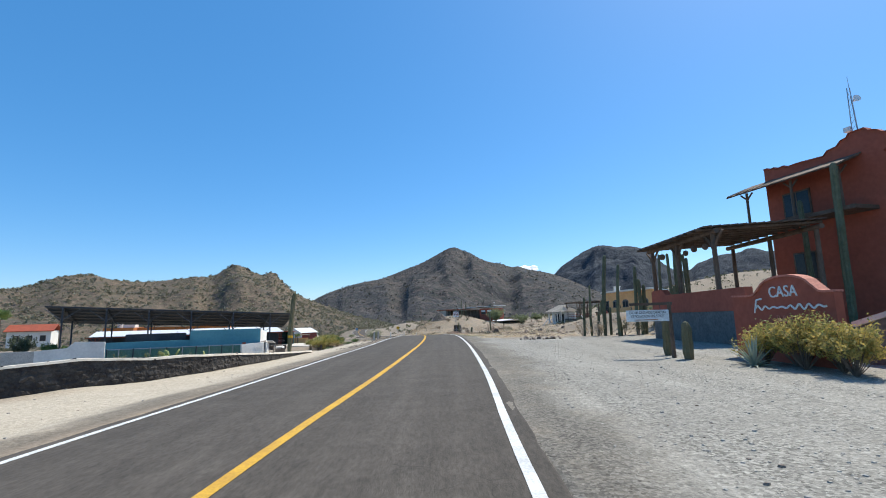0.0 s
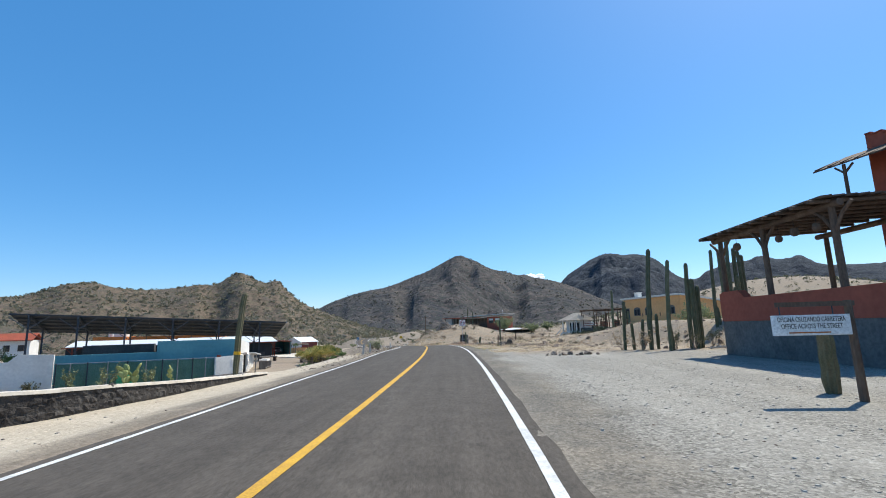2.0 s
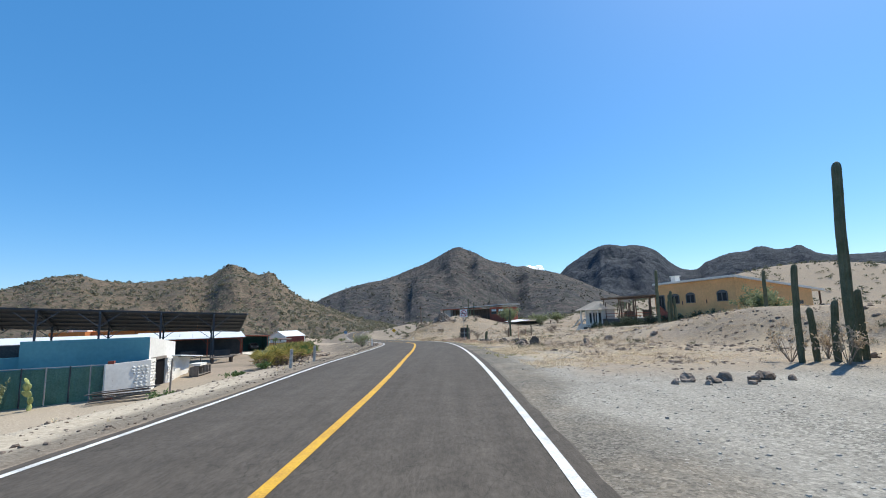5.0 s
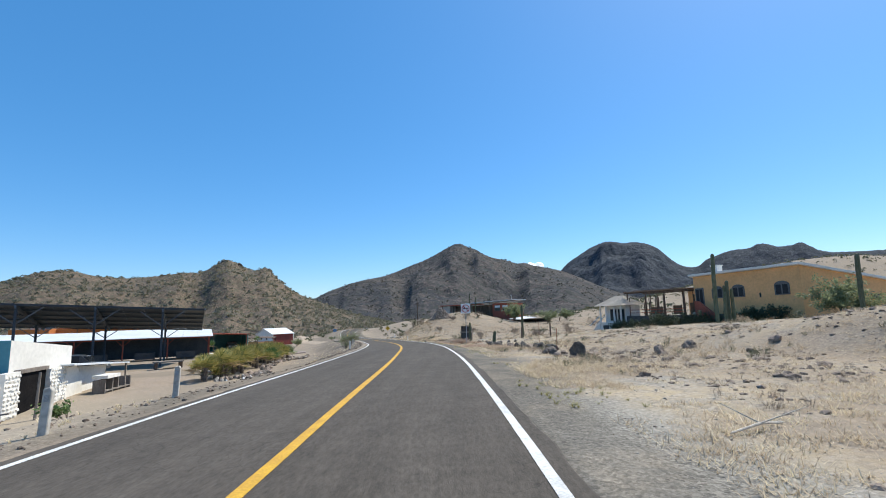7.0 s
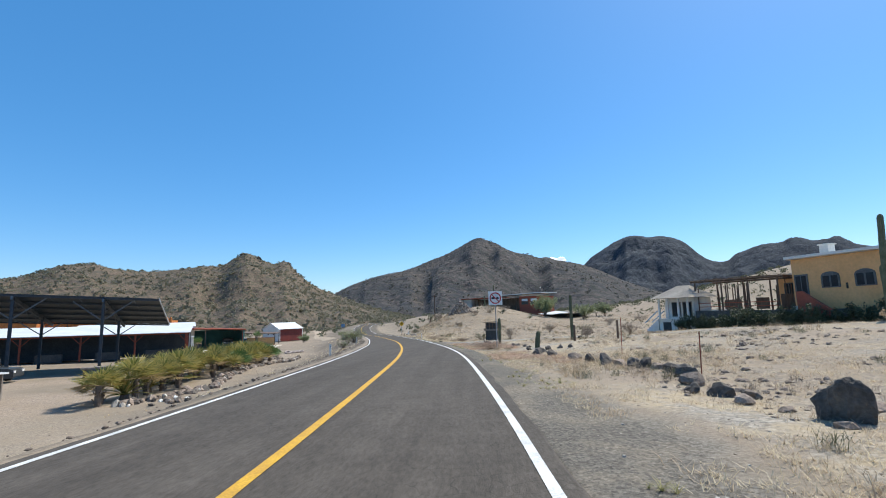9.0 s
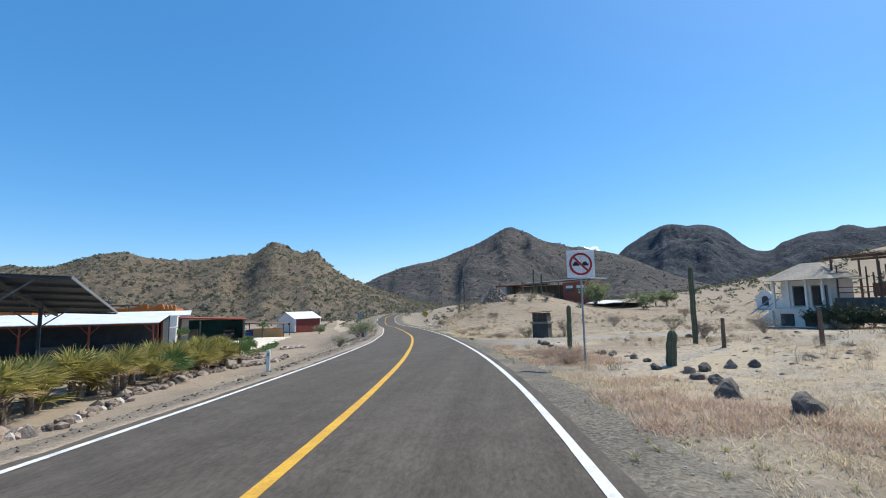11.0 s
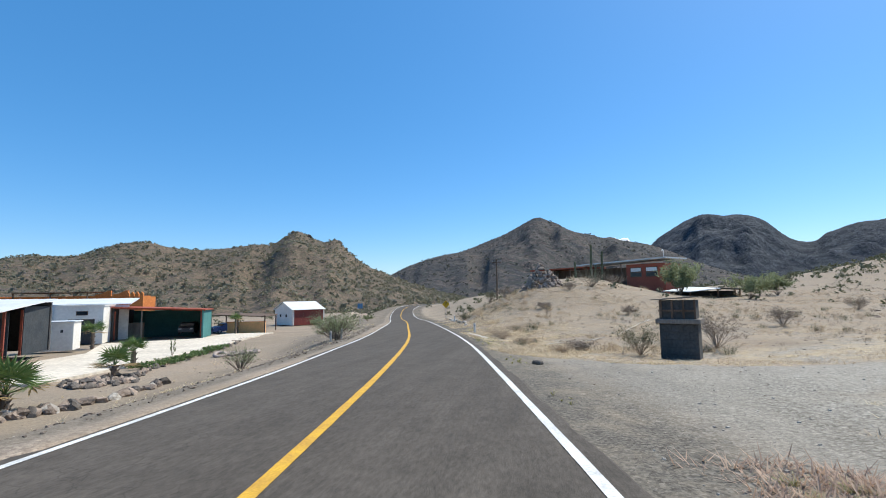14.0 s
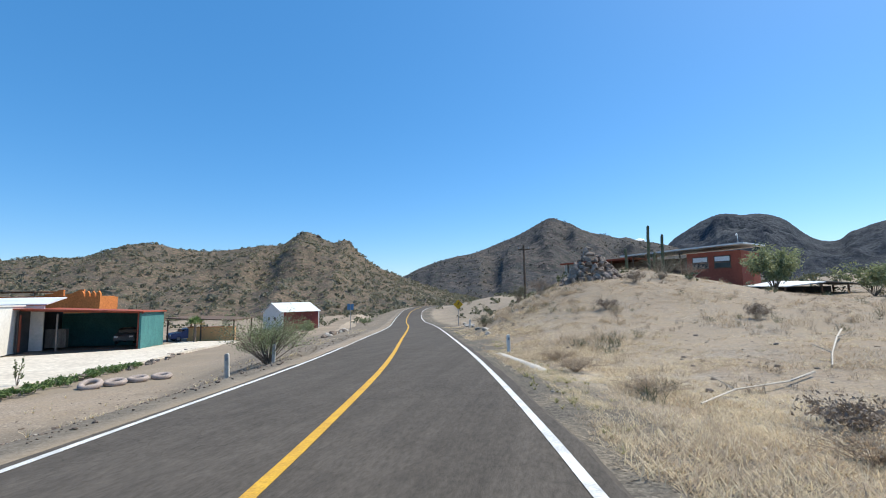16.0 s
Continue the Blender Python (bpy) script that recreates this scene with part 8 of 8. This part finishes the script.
for i, (x, y, s, h) in enumerate(((1.5, 100.6, 1.3, 1.4), (-0.8, 101.5, 0.9, 0.5), (4.8, 101.5, 1.4, 1.6), (3.6, 131.5, 2.0, 2.2), (6.5, 134.5, 1.6, 1.6), (-5.5, 129, 1.2, 1.5), (-7.3, 131.5, 1.0, 1.6), (1.0, 128, 1.0, 1.0), (10.5, 108, 1.2, 1.2),
                                   (-9.5, 126.5, 0.9, 0.9), (4.5, 118, 0.9, 0.8), (-1.8, 121.5, 0.8, 0.7), (13, 99, 1.3, 1.3), (9.8, 85.2, 0.9, 1.0), (14.5, 88.5, 1.1, 1.2), (34, 118, 1.4, 1.4), (22, 121, 1.1, 1.1), (29, 127, 1.5, 1.3))):
    bush("desert_bush", (x, y), s, h, LEAF_BROWN if i % 3 else LEAF_OLIVE, "twiggy grey desert bush on the dry slope", seed=460 + i, count=1500, stems=26, leaf_size=0.032, group="desert bushes on the slope")
for i, (x, y, s, h) in enumerate(((1.5, 75.2, 0.9, 0.85), (0.7, 76.0, 0.9, 0.8), (1.3, 74.2, 0.8, 0.7), (-1.8, 99.5, 0.6, 0.6), (-4.6, 106.5, 0.7, 0.7), (-3.3, 103.6, 0.7, 0.6), (-5.0, 109, 0.6, 0.6))):
    bush("dry_brush", (x, y), s * 1.15, h * 0.62, LEAF_RED if i in (0, 1, 2) else STRAW_DULL, "brittle reddish-brown dry brush on the verge", seed=490 + i, count=1500, stems=46, leaf_size=0.018, group="dry brush on the verge")


# prickly pear and small trees before the netted fence
def prickly_pear(x, y, z, s, seed):
    rng = random.Random(seed)
    t = thing("prickly_pear", (x, y, z), rng.uniform(0, 360), "pale yellow-green prickly pear cactus at the fence", "cactus", "prickly pears at the fence")
    pads = [(Vector((0, 0, 0)), Vector((0, 0, 1)))]
    for k in range(9):
        base, up = pads[rng.randrange(len(pads))]
        d = (up + Vector((rng.uniform(-0.7, 0.7), rng.uniform(-0.4, 0.4), 0.1))).normalized()
        pads.append((base + up * s * 0.62, d))
    for base, up in pads:
        bm = bmesh.new()
        bmesh.ops.create_icosphere(bm, subdivisions=2, radius=1)
        side = Vector((rng.uniform(-1, 1), rng.uniform(-0.3, 0.3), 0)).normalized()
        m = Matrix((side * s * 0.27, up.cross(side) * s * 0.06, up * s * 0.38)).transposed().to_4x4()
        bmesh.ops.transform(bm, matrix=Matrix.Translation(base + up * s * 0.36) @ m, verts=bm.verts)
        part("pad", bm, mat_pear, t, smooth=True)


mat_pear = mat("prickly_pear_skin", (0.38, 0.40, 0.16), (0.28, 0.33, 0.12), 4, 0.7, 0.3)
prickly_pear(-28.7, 49.2, -3.15, 0.95, 1)
prickly_pear(-28.1, 49.5, -3.15, 1.0, 2)
prickly_pear(-25.5, 50.6, -3.15, 0.7, 3)
for i, (x, y, s, h, lf) in enumerate(((-37.4, 45.6, 0.8, 1.5, STRAW_DULL), (-35.2, 46.6, 0.8, 1.4, LEAF_OLIVE), (-32.6, 47.7, 0.9, 2.3, LEAF_MESQ), (-30.0, 48.4, 1.1, 2.4, LEAF_MESQ), (-26.9, 49.9, 1.1, 2.2, LEAF_MESQ))):
    bush("young_tree", (x, y, -3.2), s, h, lf, "thin young tree in front of the yard fence", "tree", seed=520 + i, count=420, stems=7, leaf_size=0.08, group="young trees at the fence")
fan_palm((-92, 97, -1.5), 3.0, 5.0, 540, "tall fan palm beside a red-roofed house")
fan_palm((-97, 103, -1.5), 3.0, 5.8, 541, "tall fan palm beside a red-roofed house")


for i, (x, y, s, h) in enumerate(((-61, 68, 1.8, 3.0), (-57.5, 69, 1.4, 2.2), (-66, 74, 2.0, 3.4), (-52, 66, 1.3, 1.8), (-71, 80, 2.2, 3.6))):
    bush("garden_tree", (x, y), s, h, LEAF_GREEN if i % 2 else LEAF_DARK, "leafy dark green garden tree beyond the yard wall", "tree", seed=880 + i, count=1500, stems=14, leaf_size=0.12, group="garden trees beyond the yard")


def far_house():
    t = thing("far_house", (-86, 98, -2.0), 25, "white house with a red tiled roof beyond the yard", "house")
    part("wall", boxed(-3.6, 3.6, 0, 5, 0, 3.3), WHITE, t)
    bm = bmesh.new()
    slab(bm, [(-4.1, -0.5, 3.35), (4.1, -0.5, 3.35), (4.1, 2.5, 4.7), (-4.1, 2.5, 4.7)], 0.15)
    slab(bm, [(-4.1, 2.5, 4.7), (4.1, 2.5, 4.7), (4.1, 5.5, 3.35), (-4.1, 5.5, 3.35)], 0.15)
    part("roof", bm, ROOF_TILE, t, "red tiled roof")
    for x in (-2.6, -0.4, 1.8):
        wd = part("window", boxed(x, x + 1.0, -0.05, 0.0, 1.2, 2.4), WOOD_DARK, t)
        part("pane", boxed(x + 0.1, x + 0.9, -0.06, -0.052, 1.3, 2.3), GLASS_DARK, wd)


far_house()


# ---------------- ground cover ----------------
def track_gap(y, d):
    return abs(y - 90.4 - 0.15 * (d - 8)) < 2.2 + 1.1 * max(0, 9 - d)


def verge_spot(rng):
    y = rng.uniform(36, 140)
    d = 4.5 - 0.65 * step(92, 99, y) + rng.expovariate(1 / 7.5)
    if d > 34 or track_gap(y, d) or (y < 40 and rng.random() < 0.5):
        return None
    x = road_x(y) + d
    lush = fbm(x, y, 0.22) + 0.6 * fbm(x, y, 0.9)
    if lush < -0.35 + 0.7 * rng.random():
        return None
    if 48 < y < 60 and d < 12 and rng.random() < 0.5:
        return None
    tall = 1.0 + 0.5 * step(0.25, 0.8, lush) + (0.3 if d < 8 else 0)
    return x, y, ground_z(x, y), rng.uniform(0.06, 0.15) * tall


scatter_mesh("dry_grass", 13000, verge_spot, mat_of_grass, STRAW, "straw-coloured dry grass matted over the verge", "grass", 601)
scatter_mesh("dry_grass", 19000, verge_spot, mat_of_grass, STRAW_DULL, "dull brown dry grass matted over the verge", "grass", 621)


def mouth_spot(rng):
    y = rng.uniform(92.5, 112)
    d = 4.3 + rng.expovariate(1 / 2.2)
    x = road_x(y) + d
    if d > 11 or track_gap(y, d) or fbm(x, y, 0.4) < -0.3 + 0.4 * rng.random():
        return None
    return x, y, ground_z(x, y), rng.uniform(0.06, 0.15)


scatter_mesh("dry_grass", 3200, mouth_spot, mat_of_grass, STRAW, "straw-coloured dry grass past the dirt track", "grass", 624)


def red_spot(rng):
    y = rng.uniform(60, 86)
    d = rng.uniform(4.4, 7.5)
    x = road_x(y) + d
    if fbm(x, y, 0.3) < 0.1:
        return None
    return x, y, ground_z(x, y), rng.uniform(0.14, 0.3)


scatter_mesh("dry_grass", 1300, red_spot, mat_of_grass, LEAF_RED, "reddish withered weeds along the verge", "grass", 622)


def shoulder_spot(rng):
    y = rng.uniform(40, 128)
    d = rng.uniform(3.75, 5.4)
    x = road_x(y) + d
    if fbm(x, y, 0.35) < 0.15 or track_gap(y, 9):
        return None
    return x, y, ground_z(x, y), rng.uniform(0.06, 0.16)


LEAF_WEED = leaf_mat("yellow_green_weed_leaves", (0.2, 0.2, 0.07), (0.38, 0.33, 0.14), 0.3)
scatter_mesh("weeds", 420, shoulder_spot, lambda r: tuft(r, 18, 1.3, 0.6, 0.03), LEAF_WEED, "low yellow-green weeds on the dark gravel shoulder", "weeds", 619)


def brush_spot(rng):
    d = 5.6 + rng.expovariate(1 / 11.0)
    y = rng.uniform(35, 150)
    x = road_x(y) + d
    if y < 44 and x < 15:
        return None
    if d > 44 or track_gap(y, d) or (44 < y < 88 and rng.random() < 0.35) or fbm(x, y, 0.17) + 0.5 * fbm(y, x, 0.7) < 0.15 + 0.3 * rng.random():
        return None
    return x, y, ground_z(x, y), rng.uniform(0.18, 0.48) * (1.3 if y > 92 else 1.0)


scatter_mesh("dry_brush_patch", 1900, brush_spot, brush, STRAW_DULL, "low patches of brittle brown brush on the slope", "brush", 611)
scatter_mesh("dry_brush_patch", 420, brush_spot, lambda r: brush(r, 30), LEAF_OLIVE, "low grey-green twiggy brush on the slope", "brush", 612)


def slope_spot(rng):
    y, d = rng.uniform(35.5, 74), rng.uniform(7, 34)
    x = road_x(y) + d
    if fbm(x, y, 0.25) + 0.5 * fbm(y, x, 0.9) < 0.05 + 0.2 * rng.random() or (y > 60 and d > 22):
        return None
    return x, y, ground_z(x, y), rng.uniform(0.12, 0.3)


scatter_mesh("dry_brush_patch", 620, slope_spot, lambda r: brush(r, 18), LEAF_BROWN, "brown-grey twiggy brush on the sandy bank", "brush", 617)


def knoll_spot(rng):
    x, y = rng.uniform(-12, 60), rng.uniform(94, 165)
    d = x - road_x(y)
    if d < 6 or track_gap(y, d) or fbm(x, y, 0.12) + 0.6 * fbm(y, x, 0.5) < -0.1 + 0.3 * rng.random() or (-3 < x < 18 and 140 < y < 166):
        return None
    return x, y, ground_z(x, y), rng.uniform(0.14, 0.42)


scatter_mesh("dry_brush_patch", 2300, knoll_spot, lambda r: brush(r, 16), LEAF_BROWN, "brown-grey brittle brush over the knoll", "brush", 614)


def knoll_grass_spot(rng):
    x, y = rng.uniform(-13, 42), rng.uniform(93, 158)
    d = x - road_x(y)
    if d < 5 or track_gap(y, d) or fbm(x, y, 0.16) + 0.6 * fbm(y, x, 0.7) < -0.05 + 0.25 * rng.random() or (-3 < x < 18 and 140 < y < 166):
        return None
    return x, y, ground_z(x, y), rng.uniform(0.08, 0.22)


scatter_mesh("dry_grass", 12000, knoll_grass_spot, mat_of_grass, STRAW_DULL, "dull brown dry grass over the knoll", "grass", 620)


def left_spot(rng):
    y = rng.uniform(30, 140)
    d = -(4.2 + rng.expovariate(1 / 4.0))
    x = road_x(y) + d
    if d < -14 or fbm(x, y, 0.3) < 0.05:
        return None
    return x, y, ground_z(x, y), rng.uniform(0.06, 0.16)


scatter_mesh("dry_grass", 700, left_spot, lambda r: tuft(r, 16, 0.9, 0.8, 0.03), STRAW, "short dry weeds on the sandy verge", "grass", 602)


def pebble_spot(rng):
    y = rng.uniform(-2, 125)
    side = 1 if rng.random() < 0.72 else -1
    d = side * (4.1 + rng.expovariate(1 / 6.0))
    if abs(d) > 26:
        return None
    x = road_x(y) + d
    return x, y, ground_z(x, y) - 0.002, min(0.042, 0.008 + rng.expovariate(1 / 0.0085))


scatter_mesh("gravel", 8000, pebble_spot, pebble, ROCK_PALE, "loose grey gravel and small stones beside the road", "gravel", 603)
scatter_mesh("gravel", 2500, pebble_spot, pebble, ROCK, "loose brown stones beside the road", "gravel", 604)


def yard_spot(rng):
    y = rng.uniform(-1, 36)
    d = 4.2 + rng.expovariate(1 / 5.0)
    if d > 18:
        return None
    x = road_x(y) + d
    return x, y, ground_z(x, y) - 0.004, min(0.032, 0.011 + rng.expovariate(1 / 0.006))


scatter_mesh("gravel", 7000, yard_spot, pebble, ROCK_PALE, "loose pale grey gravel strewn over the yard", "gravel", 615)
scatter_mesh("gravel", 1600, yard_spot, pebble, ROCK_GREY, "loose grey gravel strewn over the yard", "gravel", 616)


def dirt_spot(rng):
    y = rng.uniform(28, 128)
    d = -(3.5 + rng.expovariate(1 / 3.2))
    if d < -13:
        return None
    x = road_x(y) + d
    return x, y, ground_z(x, y) - 0.006, min(0.09, 0.012 + rng.expovariate(1 / 0.012))


scatter_mesh("rubble", 5200, dirt_spot, chunk, ROCK, "small brown stones strewn over the dirt verge", "rubble", 623)


def rubble_spot(rng):
    x, y = rng.uniform(-12, 45), rng.uniform(33, 152)
    d = x - road_x(y)
    if d < 5.5 or track_gap(y, d) or fbm(x, y, 0.14) + 0.5 * fbm(x, y, 0.6) < 0.1:
        return None
    return x, y, ground_z(x, y) - 0.02, min(0.2, 0.02 + rng.expovariate(1 / 0.024))


def bank_stone_spot(rng):
    spot = slope_spot(rng)
    return spot and (spot[0], spot[1], spot[2] - 0.01, min(0.16, 0.03 + rng.expovariate(1 / 0.025)))


scatter_mesh("rubble", 2400, bank_stone_spot, chunk, ROCK, "brown stones strewn over the sandy bank", "rubble", 618)
scatter_mesh("rubble", 5500, rubble_spot, chunk, ROCK, "brown stones and rubble strewn over the dry slope", "rubble", 613)


def slope_spot(rng):
    x, y = rng.uniform(-8, 190), rng.uniform(70, 260)
    d = x - road_x(y)
    if d < 9 or (0 < x < 22 and 138 < y < 165) or (x < 50 and y < 96) or (x < 26 and y < 130):
        return None
    return x, y, ground_z(x, y), rng.uniform(0.2, 0.75) * (1.6 if x > 50 else 1.0)


scatter_mesh("scrub", 3000, slope_spot, lambda r: scrub(r, 16, 0.14, 0.28), LEAF_OLIVE, "low grey-green scrub on the dry slopes", "scrub", 605)


def plain_spot(rng):
    y = rng.uniform(135, 330)
    x = road_x(min(y, 275)) + rng.choice((-1, -1, 1)) * rng.uniform(7, 130)
    if (-70 < x < -25 and y < 190) or (-95 < x < -40 and y < 175):
        return None
    if x > road_x(min(y, 275)) and x > 0 and y < 170:
        return None
    return x, y, ground_z(x, y), rng.uniform(0.5, 1.6)


scatter_mesh("scrub", 1000, plain_spot, lambda r: scrub(r, 40, 0.1, 0.22), LEAF_OLIVE, "desert scrub on the flats below the hill", "scrub", 606)


def hill_scrub(ob, count, low, high, material, label, seed, flat=0.15):
    """Scrub dotted over a hillside."""
    rng = random.Random(seed)
    me = ob.data
    faces_in = [p for p in me.polygons if abs(p.normal.z) > flat]
    near = [p for p in faces_in if p.center.y > 20]
    near = near or list(me.polygons)
    weights = [p.area for p in near]
    verts, faces = [], []
    for p in rng.choices(near, weights, k=count):
        a, b = rng.random(), rng.random()
        v = [me.vertices[i].co for i in p.vertices]
        c = v[0].lerp(v[1], a).lerp(v[3].lerp(v[2], a), b)
        s = rng.uniform(low, high) * (1.5 if rng.random() < 0.12 else 1.0)
        vs, fs = scrub(rng, 10, 0.26, 0.46)
        base = len(verts)
        verts.extend((c.x + q[0] * s, c.y + q[1] * s, c.z + q[2] * s) for q in vs)
        faces.extend(tuple(base + i for i in f) for f in fs)
    m2 = bpy.data.meshes.new("scrub")
    m2.from_pydata(verts, [], faces)
    m2.materials.append(material)
    return tagged(new("scrub", m2), label, "scrub", kind="stuff")


hill_scrub(bpy.data.objects["hill"], 11000, 0.7, 2.1, LEAF_HILL, "dark scrub and small trees dotted over the hillside", 607)
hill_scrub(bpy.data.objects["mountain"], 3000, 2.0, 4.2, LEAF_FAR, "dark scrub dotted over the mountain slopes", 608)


def crag(az, dist, z, size, n, seed, label):
    """A rocky outcrop on the ridge, of many jammed blocks."""
    rng = random.Random(seed)
    x, y = -dist * math.sin(radians(az)), 45 + dist * math.cos(radians(az))
    t = thing("rock_outcrop", (x, y, z), 0, label, "rock", "outcrops on the ridge")
    bm = bmesh.new()
    for i in range(n):
        piece = rock_mesh(size * rng.uniform(0.35, 0.7), size * 0.5, size * rng.uniform(0.4, 0.9), seed + i, 2, 0.4)
        me = bpy.data.meshes.new("tmp")
        m = Matrix.Translation((rng.gauss(0, 0.8) * size, rng.uniform(-1.5, 0.4) * size, (rng.uniform(-1.3, 0.1)) * size)) @ Matrix.Rotation(rng.uniform(0, 6), 4, "Z")
        bmesh.ops.transform(piece, matrix=m, verts=piece.verts)
        piece.to_mesh(me)
        piece.free()
        bm.from_mesh(me)
        bpy.data.meshes.remove(me)
    part("stone_mass", bm, HILL_ROCK, t)


HILL_ROCK = mat("weathered_crag_rock", (0.085, 0.068, 0.058), (0.135, 0.105, 0.085), 0.25, 0.95, 0.6, 0.2, fine=1.2)
crag(26.1, 508, 63.6, 3.4, 12, 900, "craggy rock outcrop on the hill summit")
crag(25.1, 506, 60.5, 3.0, 10, 930, "craggy rock outcrop on the hill summit")
crag(21.8, 507, 55.0, 3.4, 12, 960, "upright rock knob on the hill shoulder")
crag(20.9, 504, 47.5, 2.8, 9, 980, "broken rock ledge below the hill shoulder")


def dirt_track():
    """A pale dirt track that climbs away from the road past the shed."""
    ys = spaced([(150, 262, 50)])
    verts, faces = [], []
    for y in ys:
        xc = smooth_curve([(150, -31.5), (166, -37.0), (190, -47.0), (215, -55.0), (262, -72)])(y)
        w = 1.7 + 0.3 * fbm(y, 0, 0.3)
        for x in (xc - w, xc, xc + w):
            verts.append((x, y, ground_z(x, y) + 0.05))
    for i in range(len(ys) - 1):
        for j in range(2):
            a = i * 3 + j
            faces.append((a, a + 1, a + 4, a + 3))
    me = bpy.data.meshes.new("dirt_track")
    me.from_pydata(verts, [], faces)
    me.materials.append(mat("pale_track_dirt", (0.42, 0.34, 0.25), (0.34, 0.27, 0.2), 0.8, 0.95, 0.4, fine=9))
    tagged(new("dirt_track", me), "pale dirt track leaving the road past the shed", "road", kind="structure")


dirt_track()


def gutter():
    """Low pale berm along the outside of the bend."""
    pts = [(-7.7, 112.4), (-7.0, 110.5), (-6.3, 108.6), (-5.7, 107.0), (-5.0, 105.2)]
    bm = bmesh.new()
    rows = []
    for i, (x, y) in enumerate(pts):
        s = 0.24 + 0.08 * math.sin(i * 2.2)
        z = ground_z(x, y) - 0.12 * (1 - math.sin(math.pi * i / (len(pts) - 1)) ** 0.5)
        rows.append([bm.verts.new((x + dx, y, z + dz)) for dx, dz in ((-s, -0.08), (-s * 0.5, 0.06), (s * 0.4, 0.08), (s, -0.08))])
    for a, b in zip(rows, rows[1:]):
        for k in range(3):
            bm.faces.new((a[k], a[k + 1], b[k + 1], b[k]))
    tagged(finish("berm", bm, CONCRETE, True), "low pale broken concrete berm along the bend", "kerb", kind="structure")


gutter()


def dead_branch(pts, r, label):
    t = thing("dead_branch", (pts[0][0], pts[0][1], ground_z(*pts[0][:2])), 0, label, "branch", "dead branches on the slope")
    bm = bmesh.new()
    o = Vector((pts[0][0], pts[0][1], ground_z(*pts[0][:2])))
    wp = [Vector((x, y, ground_z(x, y) + h)) - o for x, y, h in pts]
    for i, (p, q) in enumerate(zip(wp, wp[1:])):
        rod(bm, p, q, r * (1 - 0.15 * i), r * (1 - 0.15 * (i + 1)), 6)
    rod(bm, wp[1], wp[1] + Vector((0.4, -0.3, 0.25)), r * 0.6, r * 0.2, 5)
    rod(bm, wp[-2], wp[-2] + Vector((-0.3, 0.4, 0.2)), r * 0.5, r * 0.2, 5)
    part("limb", bm, mat_bleached, t)


mat_bleached = mat("bleached_wood", (0.62, 0.56, 0.48), (0.5, 0.44, 0.37), 3, 0.9, 0.3)
dead_branch([(4.5, 111.6, 0.3), (3.6, 110.2, 0.22), (2.4, 108.2, 0.12), (1.7, 106.9, 0.08)], 0.03, "bleached dead branch lying on the dry slope")
dead_branch([(0.9, 106.1, 0.12), (0.0, 105.3, 0.1), (-1.6, 104.0, 0.12), (-2.7, 102.5, 0.06)], 0.026, "bleached dead branch lying on the dry slope")
dead_branch([(4.6, 38.7, 0.06), (4.2, 38.5, 0.1), (3.7, 38.3, 0.04)], 0.02, "bleached dead branch lying on the dry slope")
dead_branch([(15.3, 35.3, 0.05), (15.8, 34.9, 0.12), (16.5, 34.6, 0.05)], 0.06, "bleached log at the foot of the cacti")
bush("dead_shrub", (-7.6, 48.6), 0.45, 0.6, STRAW_DULL, "small withered shrub on the sandy verge", seed=860, count=160, stems=5, leaf_size=0.05)
roadside_stone_wall()
